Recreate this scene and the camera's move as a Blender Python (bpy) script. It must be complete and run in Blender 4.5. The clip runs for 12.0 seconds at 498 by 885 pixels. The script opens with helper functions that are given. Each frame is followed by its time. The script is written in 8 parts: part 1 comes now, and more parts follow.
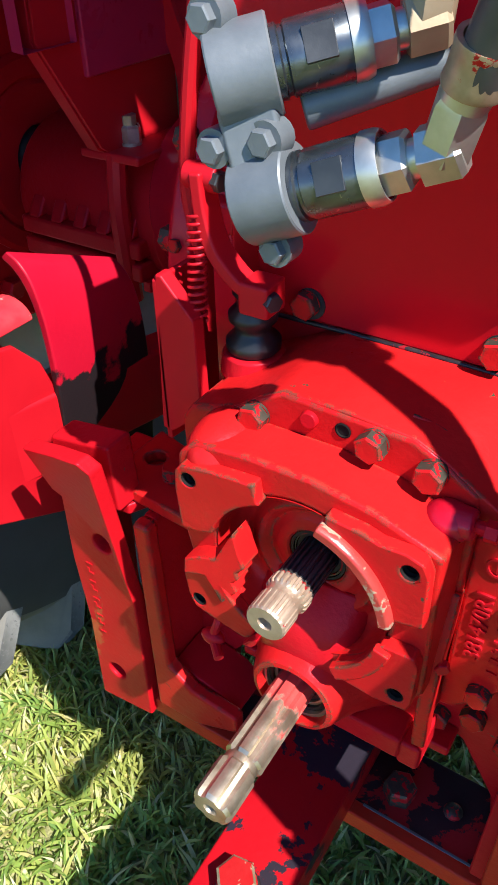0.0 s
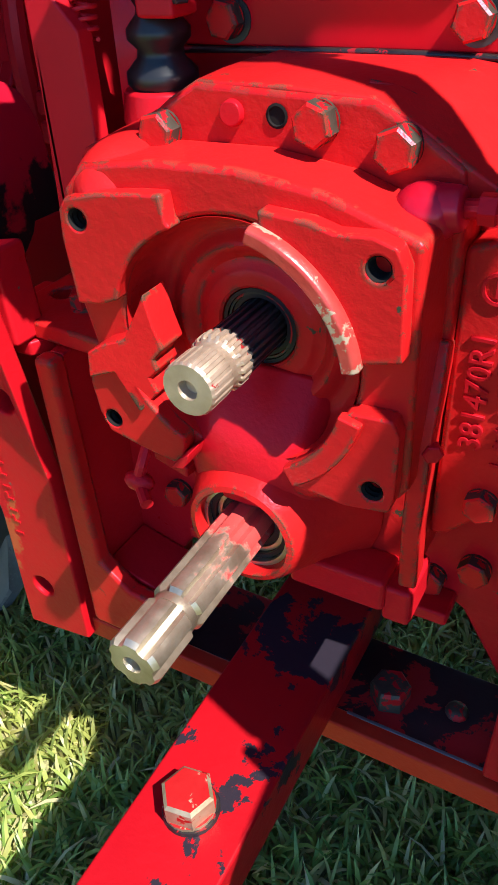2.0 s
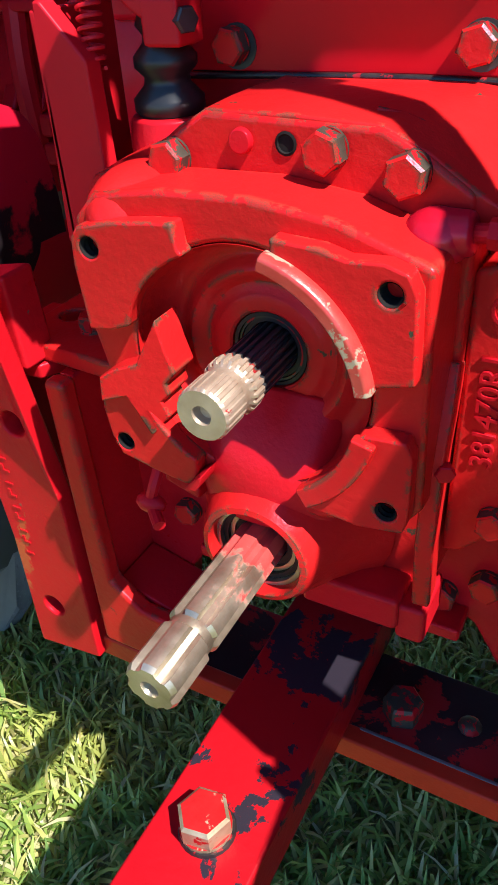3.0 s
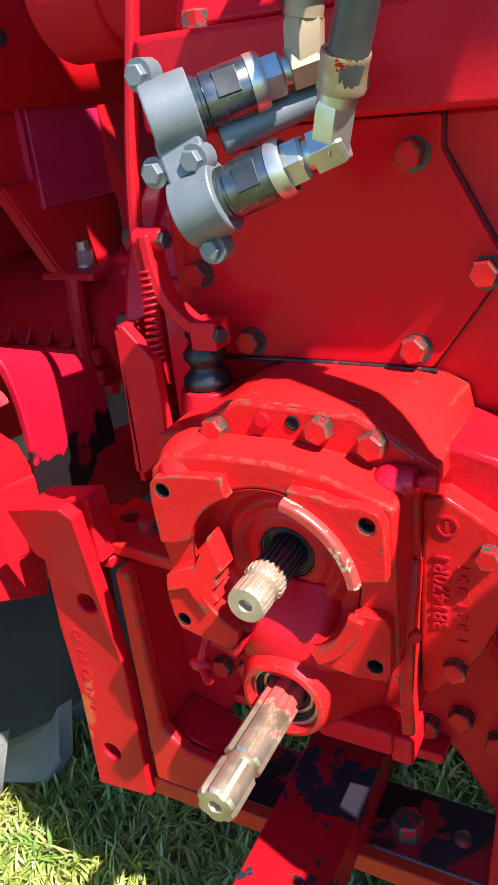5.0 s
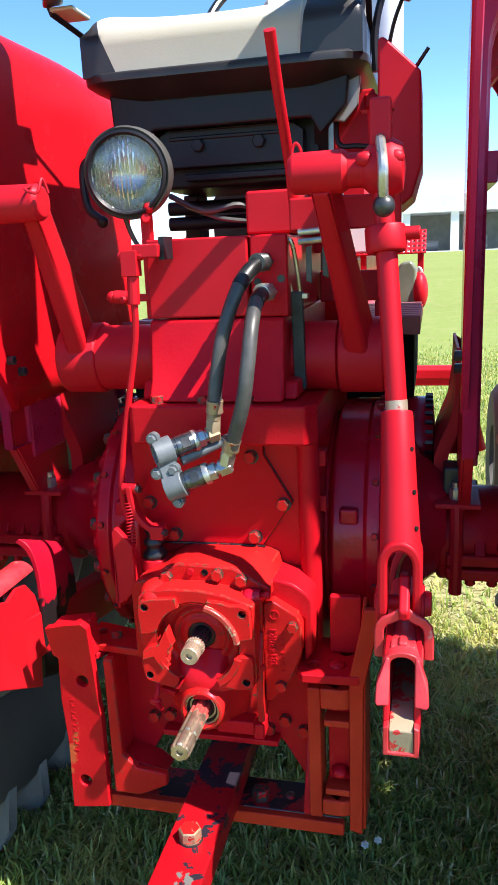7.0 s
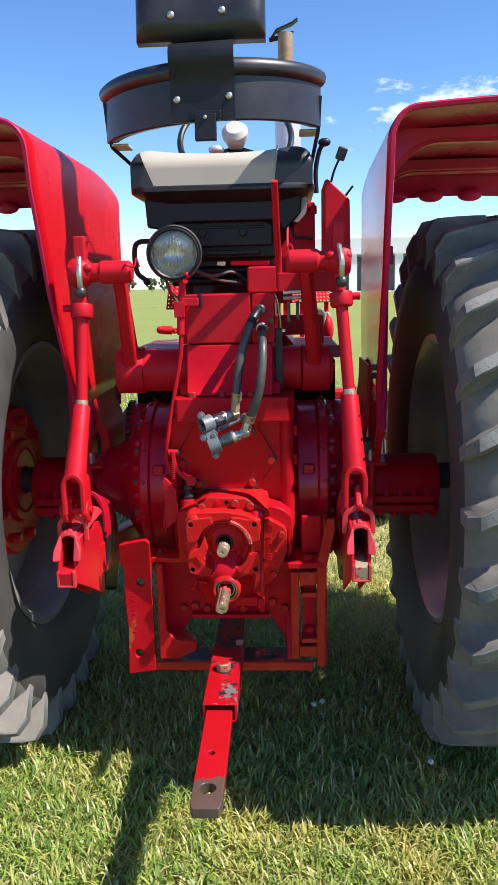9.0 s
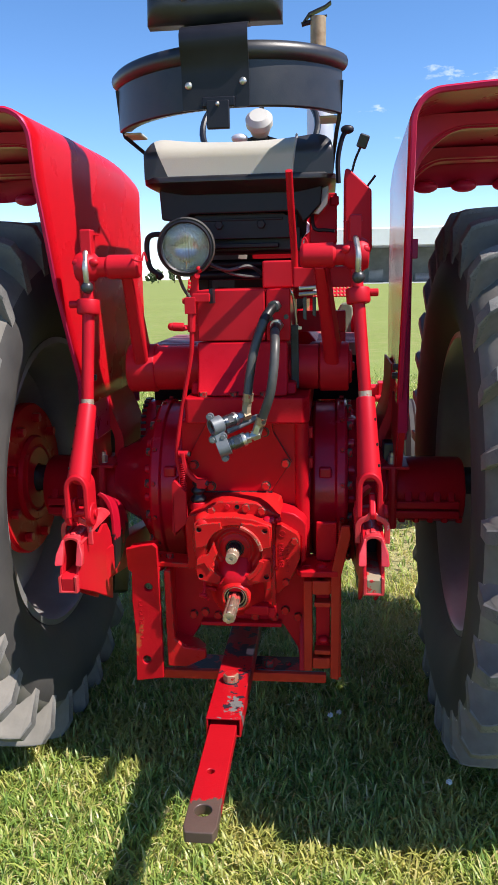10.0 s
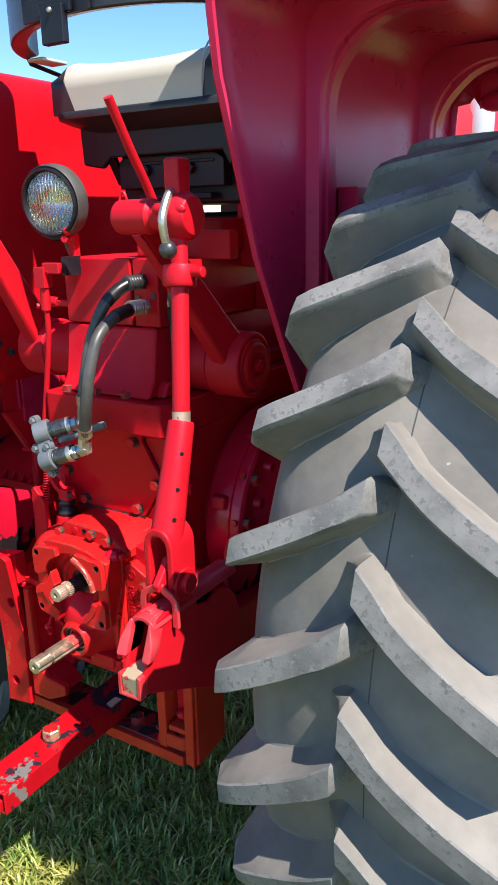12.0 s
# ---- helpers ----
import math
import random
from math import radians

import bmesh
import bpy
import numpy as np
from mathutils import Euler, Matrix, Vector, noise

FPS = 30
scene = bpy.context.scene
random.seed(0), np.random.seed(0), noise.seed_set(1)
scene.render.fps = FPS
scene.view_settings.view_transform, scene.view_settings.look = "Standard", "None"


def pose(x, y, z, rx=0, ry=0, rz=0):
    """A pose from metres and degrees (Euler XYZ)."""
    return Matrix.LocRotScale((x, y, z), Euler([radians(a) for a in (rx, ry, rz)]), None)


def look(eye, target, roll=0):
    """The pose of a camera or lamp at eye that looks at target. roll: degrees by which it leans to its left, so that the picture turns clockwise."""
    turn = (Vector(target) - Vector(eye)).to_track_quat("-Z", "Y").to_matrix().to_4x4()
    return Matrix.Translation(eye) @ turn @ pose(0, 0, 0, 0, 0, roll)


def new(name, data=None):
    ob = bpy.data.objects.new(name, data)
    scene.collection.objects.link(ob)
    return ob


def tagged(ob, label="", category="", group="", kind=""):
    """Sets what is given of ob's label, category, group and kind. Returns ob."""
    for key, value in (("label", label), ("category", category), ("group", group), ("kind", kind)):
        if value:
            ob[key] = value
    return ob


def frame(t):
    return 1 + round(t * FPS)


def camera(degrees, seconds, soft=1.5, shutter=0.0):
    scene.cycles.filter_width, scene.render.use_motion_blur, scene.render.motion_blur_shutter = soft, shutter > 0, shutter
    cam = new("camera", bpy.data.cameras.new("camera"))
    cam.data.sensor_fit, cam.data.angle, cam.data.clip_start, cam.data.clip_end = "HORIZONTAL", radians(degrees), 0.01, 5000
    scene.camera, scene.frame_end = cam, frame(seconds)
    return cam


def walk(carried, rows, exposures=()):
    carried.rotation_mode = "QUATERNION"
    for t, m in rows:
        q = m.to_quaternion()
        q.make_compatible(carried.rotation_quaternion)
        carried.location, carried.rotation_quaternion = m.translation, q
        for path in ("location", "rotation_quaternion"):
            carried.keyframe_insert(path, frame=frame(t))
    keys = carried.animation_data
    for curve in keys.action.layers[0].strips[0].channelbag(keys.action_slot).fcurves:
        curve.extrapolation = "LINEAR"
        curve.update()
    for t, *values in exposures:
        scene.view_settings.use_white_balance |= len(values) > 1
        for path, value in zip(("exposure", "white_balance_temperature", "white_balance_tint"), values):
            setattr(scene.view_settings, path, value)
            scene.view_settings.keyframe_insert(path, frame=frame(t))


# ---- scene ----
cam = camera(36.1, 12.0, soft=1.5)
PATH = [
    (0, (0.2, -0.348, 1.219), (-0.68, 0.972, 0.002), -1.5),
    (0.5, (0.216, -0.34, 1.132), (-0.605, 0.95, -0.157), -0.7),
    (1, (0.217, -0.336, 1.063), (-0.63, 0.989, -0.173), -1.7),
    (1.5, (0.22, -0.332, 1.006), (-0.636, 1.038, -0.173), -3.0),
    (2, (0.212, -0.325, 0.984), (-0.627, 1.071, -0.177), -3.4),
    (2.5, (0.211, -0.321, 0.984), (-0.622, 1.081, -0.172), -3.7),
    (3, (0.205, -0.326, 0.993), (-0.641, 1.08, -0.149), -4.3),
    (3.2, (0.208, -0.332, 0.998), (-0.651, 1.072, -0.139), -4.7),
    (4.8, (0.255, -0.422, 1.113), (-0.706, 1.081, 0.21), -6.5),
    (5, (0.267, -0.463, 1.144), (-0.636, 1.11, 0.301), -6.3),
    (5.5, (0.29, -0.599, 1.203), (-0.36, 1.143, 0.465), -4.9),
    (6, (0.318, -0.739, 1.308), (-0.223, 1.07, 0.65), -2.9),
    (6.5, (0.385, -0.961, 1.407), (-0.14, 0.888, 0.852), -2.8),
    (7, (0.412, -1.195, 1.459), (-0.048, 0.691, 0.975), -2.5),
    (7.2, (0.383, -1.271, 1.486), (-0.018, 0.625, 0.995), -2.4),
    (8.8, (0.173, -2.04, 1.508), (0.098, -0.082, 1.109), -1.2),
    (9, (0.194, -2.099, 1.508), (0.092, -0.142, 1.108), -1.3),
    (9.5, (0.192, -2.13, 1.512), (0.076, -0.173, 1.116), -1.1),
    (10, (0.274, -1.995, 1.519), (0.061, -0.051, 1.098), -1.2),
    (10.5, (0.408, -1.743, 1.533), (0.094, 0.18, 1.084), -1.2),
    (11, (0.67, -1.598, 1.521), (0.18, 0.287, 1.065), -1.3),
    (11.5, (0.945, -1.433, 1.536), (0.206, 0.359, 1.043), -1.1),
    (12, (1.181, -1.113, 1.571), (0.173, 0.517, 1.001), -1.2),
]
EXPOSURES = [(0.0, 1.24, 6150, 9), (3.0, 1.30, 6150, 9), (5.5, 1.76, 6350, 8), (7.0, 1.44, 6400, 10), (9.0, 0.94, 6500, 14), (10.5, 0.88, 6500, 14), (12.0, 1.24, 6500, 13)]
walk(cam, [(t, look(eye, target, roll)) for t, eye, target, roll in PATH], EXPOSURES)

# ---- daylight: clear sky and one sun from the right, a little behind ----
SUN = Vector((0.68, -0.22, 1.0)).normalized()
world = bpy.data.worlds.new("sky")
scene.world = world
world.use_nodes = True
wn = world.node_tree.nodes
sky = wn.new("ShaderNodeTexSky")
sky.sky_type = "NISHITA"
sky.sun_disc = False
sky.sun_elevation = math.asin(SUN.z)
sky.sun_rotation = math.atan2(SUN.x, SUN.y)
sky.altitude, sky.air_density, sky.dust_density, sky.ozone_density = 900, 0.75, 0.0, 1.7
wn["Background"].inputs["Strength"].default_value = 0.125
wl = world.node_tree.links
deep = wn.new("ShaderNodeHueSaturation")
deep.inputs["Saturation"].default_value = 1.2
wl.new(sky.outputs[0], deep.inputs["Color"])
# a few small fair-weather clouds low over the field, in one stretch of the sky
wc = wn.new("ShaderNodeTexCoord")
wm = wn.new("ShaderNodeMapping")
wm.inputs["Scale"].default_value = (14.0, 14.0, 34.0)
wl.new(wc.outputs["Generated"], wm.inputs["Vector"])
cn = wn.new("ShaderNodeTexNoise")
cn.inputs["Scale"].default_value, cn.inputs["Detail"].default_value, cn.inputs["Roughness"].default_value = 1.5, 6.0, 0.62
wl.new(wm.outputs[0], cn.inputs["Vector"])
off = wn.new("ShaderNodeVectorMath")
off.operation = "SUBTRACT"
off.inputs[1].default_value = (0.235, 0.95, 0.196)
wl.new(wc.outputs["Generated"], off.inputs[0])
sc = wn.new("ShaderNodeVectorMath")
sc.operation = "MULTIPLY"
sc.inputs[1].default_value = (6.0, 1.0, 24.0)
wl.new(off.outputs[0], sc.inputs[0])
ln = wn.new("ShaderNodeVectorMath")
ln.operation = "LENGTH"
wl.new(sc.outputs[0], ln.inputs[0])
low = wn.new("ShaderNodeMath")
low.operation = "MULTIPLY_ADD"
low.inputs[1].default_value = -0.30
wl.new(ln.outputs["Value"], low.inputs[0])
wl.new(cn.outputs["Fac"], low.inputs[2])
cr = wn.new("ShaderNodeValToRGB")
cr.color_ramp.elements[0].position, cr.color_ramp.elements[1].position = 0.30, 0.54
wl.new(low.outputs[0], cr.inputs[0])
cm = wn.new("ShaderNodeMix")
cm.data_type = "RGBA"
wl.new(cr.outputs[0], cm.inputs[0])
wl.new(deep.outputs[0], cm.inputs[6])
cm.inputs[7].default_value = (6.0, 6.3, 6.7, 1)
wl.new(cm.outputs[2], wn["Background"].inputs[0])
sun = new("sun", bpy.data.lights.new("sun", "SUN"))
sun.data.energy, sun.data.angle, sun.data.color = 4.4, radians(0.53), (1.0, 0.94, 0.85)
sun.matrix_world = look(SUN * 30, (0, 0, 0))

# ---- building tools ----
def place_of(ob):
    p = Vector((0, 0, 0))
    while ob is not None:
        p += ob.location
        ob = ob.parent
    return p


def thing(name, at, label, category, group="", kind=""):
    ob = new(name)
    ob.location = at
    return tagged(ob, label, category, group, kind)


def finish(mesh, bm, material, sharp=35, recalc=True):
    if recalc:
        bmesh.ops.recalc_face_normals(bm, faces=bm.faces)
    bm.to_mesh(mesh)
    bm.free()
    for f in mesh.polygons:
        f.use_smooth = True
    mesh.set_sharp_from_angle(angle=radians(sharp))
    for m in material if isinstance(material, (list, tuple)) else [material]:
        mesh.materials.append(m)


def part(name, bm, material, parent, label="", bevel=0.0, sharp=35, recalc=True):
    """One mesh under a thing or part; its origin lies in the middle of its box."""
    lo = Vector([min(v.co[i] for v in bm.verts) for i in range(3)])
    hi = Vector([max(v.co[i] for v in bm.verts) for i in range(3)])
    mid = (lo + hi) / 2
    bm.transform(Matrix.Translation(-mid))
    mesh = bpy.data.meshes.new(name)
    finish(mesh, bm, material, sharp, recalc)
    ob = new(name, mesh)
    ob.parent = parent
    ob.location = mid - place_of(parent)
    if bevel:
        mod = ob.modifiers.new("bevel", "BEVEL")
        mod.width, mod.segments, mod.limit_method, mod.angle_limit = bevel, 2, "ANGLE", radians(40)
        mod.harden_normals, mod.loop_slide = True, False
    if label:
        ob["label"] = label
    return ob


def piece(name, mesh, parent, m):
    """A repeat that shares its mesh."""
    ob = new(name, mesh)
    ob.parent = parent
    ob.matrix_basis = Matrix.Translation(-place_of(parent)) @ m
    return ob


def mesh_of(name, bm, material, sharp=35):
    mesh = bpy.data.meshes.new(name)
    finish(mesh, bm, material, sharp)
    return mesh


def axis_matrix(axis):
    return Vector(axis).normalized().to_track_quat("Z", "Y").to_matrix().to_4x4()


def box(bm, lo, hi, rot=None, about=None):
    lo, hi = Vector(lo), Vector(hi)
    m = Matrix.Translation((lo + hi) / 2) @ Matrix.Diagonal((*(hi - lo), 1))
    if rot:
        a = Vector(about) if about else (lo + hi) / 2
        m = Matrix.Translation(a) @ pose(0, 0, 0, *rot) @ Matrix.Translation(-a) @ m
    return bmesh.ops.create_cube(bm, size=1, matrix=m)["verts"]


def cyl(bm, a, b, r, r2=None, seg=24):
    a, b = Vector(a), Vector(b)
    m = Matrix.Translation((a + b) / 2) @ axis_matrix(b - a)
    return bmesh.ops.create_cone(bm, cap_ends=True, segments=seg, radius1=r, radius2=r if r2 is None else r2, depth=(b - a).length, matrix=m)["verts"]


def ball(bm, c, r, seg=20, squash=(1, 1, 1)):
    m = Matrix.Translation(c) @ Matrix.Diagonal((*squash, 1))
    return bmesh.ops.create_uvsphere(bm, u_segments=seg, v_segments=seg // 2, radius=r, matrix=m)["verts"]


def flat(plane, u, v, d):
    return {"xz": (u, d, v), "yz": (d, u, v), "xy": (u, v, d)}[plane]


def plate(bm, outline, plane, d0, d1, holes=(), seg=16):
    """A polygon with round holes (u, v, r), drawn out from d0 to d1."""
    loops = [list(outline)] + [[(u + r * math.cos(2 * math.pi * k / seg), v + r * math.sin(2 * math.pi * k / seg)) for k in range(seg)] for u, v, r in holes]
    edges = []
    for loop in loops:
        vs = [bm.verts.new(flat(plane, u, v, d0)) for u, v in loop]
        edges += [bm.edges.new((vs[k], vs[(k + 1) % len(vs)])) for k in range(len(vs))]
    if holes:
        geom = bmesh.ops.triangle_fill(bm, use_beauty=True, edges=edges)["geom"]
        faces = [g for g in geom if isinstance(g, bmesh.types.BMFace)]
    else:
        faces = [bm.faces.new([e.verts[0] for e in edges])]
    out = bmesh.ops.extrude_face_region(bm, geom=faces, use_keep_orig=True)["geom"]
    shift = Vector(flat(plane, 0, 0, d1 - d0))
    bmesh.ops.translate(bm, vec=shift, verts=[g for g in out if isinstance(g, bmesh.types.BMVert)])


def smooth_line(pts, steps=6):
    p = [Vector(q) for q in pts]
    p = [2 * p[0] - p[1]] + p + [2 * p[-1] - p[-2]]
    out = []
    for i in range(1, len(p) - 2):
        a, b, c, d = p[i - 1:i + 3]
        for k in range(steps):
            t = k / steps
            out.append(0.5 * (2 * b + (c - a) * t + (2 * a - 5 * b + 4 * c - d) * t * t + (3 * b - a - 3 * c + d) * t ** 3))
    return out + [p[-2]]


def sweep(bm, pts, ring, close=False, scales=None):
    """Carries a ring of (u, v) along a line."""
    n = len(pts)
    up = Vector((0, 0, 1))
    first = (Vector(pts[1]) - Vector(pts[0])).normalized()
    if abs(first.dot(up)) > 0.95:
        up = Vector((0, 1, 0))
    rows = []
    for i in range(n):
        if close:
            d = Vector(pts[(i + 1) % n]) - Vector(pts[i - 1])
        else:
            d = Vector(pts[min(i + 1, n - 1)]) - Vector(pts[max(i - 1, 0)])
        d.normalize()
        side = d.cross(up).normalized()
        up = side.cross(d).normalized()
        s = scales[i] if scales else 1
        rows.append([bm.verts.new(Vector(pts[i]) + side * u * s + up * v * s) for u, v in ring])
    m = len(ring)
    for i in range(n if close else n - 1):
        a, b = rows[i], rows[(i + 1) % n]
        for k in range(m):
            bm.faces.new((a[k], a[(k + 1) % m], b[(k + 1) % m], b[k]))
    if not close:
        bm.faces.new(rows[0][::-1])
        bm.faces.new(rows[-1])


def circle(r, seg=12):
    return [(r * math.cos(2 * math.pi * k / seg), r * math.sin(2 * math.pi * k / seg)) for k in range(seg)]


def tube(bm, pts, r, seg=12, steps=6, scales=None):
    line = smooth_line(pts, steps) if steps > 1 else [Vector(p) for p in pts]
    sweep(bm, line, circle(r, seg), scales=scales)


def bar(bm, pts, w, h, steps=1):
    line = smooth_line(pts, steps) if steps > 1 else [Vector(p) for p in pts]
    sweep(bm, line, [(-w / 2, -h / 2), (w / 2, -h / 2), (w / 2, h / 2), (-w / 2, h / 2)])


def lathe(bm, profile, origin, axis, seg=32, closed=False):
    """Turns a profile of (radius, height) about an axis; ends at radius 0 close."""
    m = Matrix.Translation(origin) @ axis_matrix(axis)
    rows = []
    for r, h in profile:
        if r < 1e-6:
            rows.append([bm.verts.new(m @ Vector((0, 0, h)))])
        else:
            rows.append([bm.verts.new(m @ Vector((r * math.cos(2 * math.pi * k / seg), r * math.sin(2 * math.pi * k / seg), h))) for k in range(seg)])
    pairs = list(zip(rows, rows[1:])) + ([(rows[-1], rows[0])] if closed else [])
    for a, b in pairs:
        for k in range(seg):
            q = (k + 1) % seg
            if len(a) == 1 and len(b) == 1:
                continue
            if len(a) == 1:
                bm.faces.new((a[0], b[q], b[k]))
            elif len(b) == 1:
                bm.faces.new((a[k], a[q], b[0]))
            else:
                bm.faces.new((a[k], a[q], b[q], b[k]))


def bolt_head(bm, at, axis, across=0.019, high=0.009, washer=0.0, turn=0.0):
    """A hexagon head with a domed top, on a washer face; it sits on the surface at at."""
    axis = Vector(axis).normalized()
    at = Vector(at)
    r = across / math.sqrt(3)
    if washer:
        cyl(bm, at - axis * 0.002, at + axis * washer, across * 0.56, seg=20)
    base = at + axis * washer
    m = Matrix.Translation(base) @ axis_matrix(axis) @ pose(0, 0, 0, 0, 0, turn)
    rows = []
    for rad, h in ((r, -0.001), (r, high * 0.86), (r * 0.86, high), (r * 0.4, high * 1.0)):
        rows.append([bm.verts.new(m @ Vector((rad * math.cos(math.pi * k / 3), rad * math.sin(math.pi * k / 3), h))) for k in range(6)])
    for a, b in zip(rows, rows[1:]):
        for k in range(6):
            bm.faces.new((a[k], a[(k + 1) % 6], b[(k + 1) % 6], b[k]))
    bm.faces.new(rows[-1])
    bm.faces.new(rows[0][::-1])


def bolt(parent, at, axis, material, across=0.019, high=0.009, washer=0.0025, turn=0.0, label=""):
    bm = bmesh.new()
    bolt_head(bm, at, axis, across, high, washer, turn)
    if material.name == "chipped_red_casting_paint":
        ob = part("bolt", bm, [material, bolt_side], parent, label, sharp=25)
        d = Vector(axis).normalized()
        for f in ob.data.polygons:
            f.material_index = 1 if abs(f.normal.dot(d)) < 0.4 else 0
        return ob
    return part("bolt", bm, material, parent, label, sharp=25)


# ---- materials ----
def shader(name):
    m = bpy.data.materials.new(name)
    m.use_nodes = True
    t = m.node_tree
    return m, t.nodes, t.links, t.nodes["Principled BSDF"]


def noise_tex(n, l, coord, scale, detail=4, rough=0.55, distort=0.0):
    x = n.new("ShaderNodeTexNoise")
    x.inputs["Scale"].default_value = scale
    x.inputs["Detail"].default_value = detail
    x.inputs["Roughness"].default_value = rough
    x.inputs["Distortion"].default_value = distort
    l.new(coord, x.inputs["Vector"])
    return x.outputs["Fac"]


def ramp(n, l, value, stops):
    r = n.new("ShaderNodeValToRGB")
    e = r.color_ramp.elements
    while len(e) < len(stops):
        e.new(0.5)
    for k, (p, c) in enumerate(stops):
        e[k].position = p
        e[k].color = (*c, 1) if isinstance(c, tuple) else (c, c, c, 1)
    l.new(value, r.inputs[0])
    return r.outputs[0]


def mix(n, l, fac, a, b):
    x = n.new("ShaderNodeMix")
    x.data_type = "RGBA"
    for k, v in ((0, fac), (6, a), (7, b)):
        if isinstance(v, tuple):
            x.inputs[k].default_value = (*v, 1)
        elif isinstance(v, (int, float)):
            x.inputs[k].default_value = v
        else:
            l.new(v, x.inputs[k])
    return x.outputs[2]


def bump(n, l, bsdf, height, strength, dist):
    b = n.new("ShaderNodeBump")
    b.inputs["Strength"].default_value = strength
    b.inputs["Distance"].default_value = dist
    l.new(height, b.inputs["Height"])
    l.new(b.outputs[0], bsdf.inputs["Normal"])


def coords(n):
    return n.new("ShaderNodeTexCoord").outputs["Object"]


def surface(name, c1, c2, rough=(0.4, 0.6), metal=0.0, scale=6.0, grain=120.0, bump_s=0.15, bump_d=0.001, spots=None, spec=0.5, coat=0.0, tint=None):
    """Two tones over a broad noise, a fine grain in relief, and spots (colour, threshold, scale) where the surface is worn."""
    m, n, l, b = shader(name)
    c = coords(n)
    broad = noise_tex(n, l, c, scale, 5, 0.6)
    fine = noise_tex(n, l, c, grain, 3, 0.6)
    col = mix(n, l, ramp(n, l, broad, ((0.3, 0.0), (0.7, 1.0))), c1, c2)
    rg = ramp(n, l, broad, ((0.25, rough[0]), (0.75, rough[1])))
    if spots:
        for colour, at, sc in spots:
            s = ramp(n, l, noise_tex(n, l, c, sc, 6, 0.65, 0.3), ((at, 0.0), (at + 0.015, 1.0)))
            col = mix(n, l, s, col, colour)
    l.new(col, b.inputs["Base Color"])
    l.new(rg, b.inputs["Roughness"])
    b.inputs["Metallic"].default_value = metal
    b.inputs["Specular IOR Level"].default_value = spec
    b.inputs["Coat Weight"].default_value = coat
    if tint:
        b.inputs["Specular Tint"].default_value = (*tint, 1)
    b.inputs["Coat Roughness"].default_value = 0.08
    bump(n, l, b, fine, bump_s, bump_d)
    return m


def edge_worn(name):
    """Casting paint that has chipped off along sharp edges, to a dull greenish grey primer."""
    m, n, l, b = shader(name)
    c = coords(n)
    broad = noise_tex(n, l, c, 9, 5, 0.6)
    col = mix(n, l, ramp(n, l, broad, ((0.3, 0.0), (0.7, 1.0))), (0.48, 0.0090, 0.0105), (0.57, 0.0135, 0.0135))
    geo = n.new("ShaderNodeNewGeometry")
    bev = n.new("ShaderNodeBevel")
    bev.samples = 4
    bev.inputs["Radius"].default_value = 0.005
    dot = n.new("ShaderNodeVectorMath")
    dot.operation = "DOT_PRODUCT"
    l.new(bev.outputs[0], dot.inputs[0])
    l.new(geo.outputs["Normal"], dot.inputs[1])
    edge = ramp(n, l, dot.outputs["Value"], ((0.965, 1.0), (0.997, 0.0)))
    chips = ramp(n, l, noise_tex(n, l, c, 55, 6, 0.7), ((0.505, 0.0), (0.52, 1.0)))
    both = n.new("ShaderNodeMath")
    both.operation = "MULTIPLY"
    l.new(edge, both.inputs[0])
    l.new(chips, both.inputs[1])
    spot = ramp(n, l, noise_tex(n, l, c, 38, 6, 0.65, 0.3), ((0.69, 0.0), (0.70, 1.0)))
    both2 = n.new("ShaderNodeMath")
    both2.operation = "MAXIMUM"
    l.new(both.outputs[0], both2.inputs[0])
    l.new(spot, both2.inputs[1])
    col = mix(n, l, both2.outputs[0], col, (0.055, 0.056, 0.033))
    l.new(col, b.inputs["Base Color"])
    l.new(ramp(n, l, broad, ((0.25, 0.24), (0.75, 0.40))), b.inputs["Roughness"])
    b.inputs["Specular IOR Level"].default_value = 0.26
    b.inputs["Specular Tint"].default_value = (*SHEEN, 1)
    bump(n, l, b, noise_tex(n, l, c, 130, 3, 0.6), 0.45, 0.0012)
    return m


def root_sprayed(name):
    """Bare shaft steel; red paint mist lies on the end nearer the housing, in blotches."""
    m, n, l, b = shader(name)
    c = coords(n)
    broad = noise_tex(n, l, c, 36, 6, 0.6)
    col = mix(n, l, ramp(n, l, broad, ((0.3, 0.0), (0.7, 1.0))), (0.34, 0.28, 0.19), (0.62, 0.54, 0.42))
    sep = n.new("ShaderNodeSeparateXYZ")
    l.new(c, sep.inputs[0])
    k = n.new("ShaderNodeMath")
    k.operation = "MULTIPLY_ADD"
    k.inputs[1].default_value = 4.2
    l.new(sep.outputs[1], k.inputs[0])
    l.new(noise_tex(n, l, c, 42, 6, 0.65), k.inputs[2])
    mist = ramp(n, l, k.outputs[0], ((0.50, 0.0), (0.60, 0.9)))
    col = mix(n, l, mist, col, (0.52, 0.015, 0.02))
    l.new(col, b.inputs["Base Color"])
    l.new(ramp(n, l, mist, ((0.0, 0.85), (1.0, 0.0))), b.inputs["Metallic"])
    l.new(ramp(n, l, broad, ((0.25, 0.26), (0.75, 0.46))), b.inputs["Roughness"])
    bump(n, l, b, noise_tex(n, l, c, 240, 3, 0.6), 0.25, 0.0006)
    return m


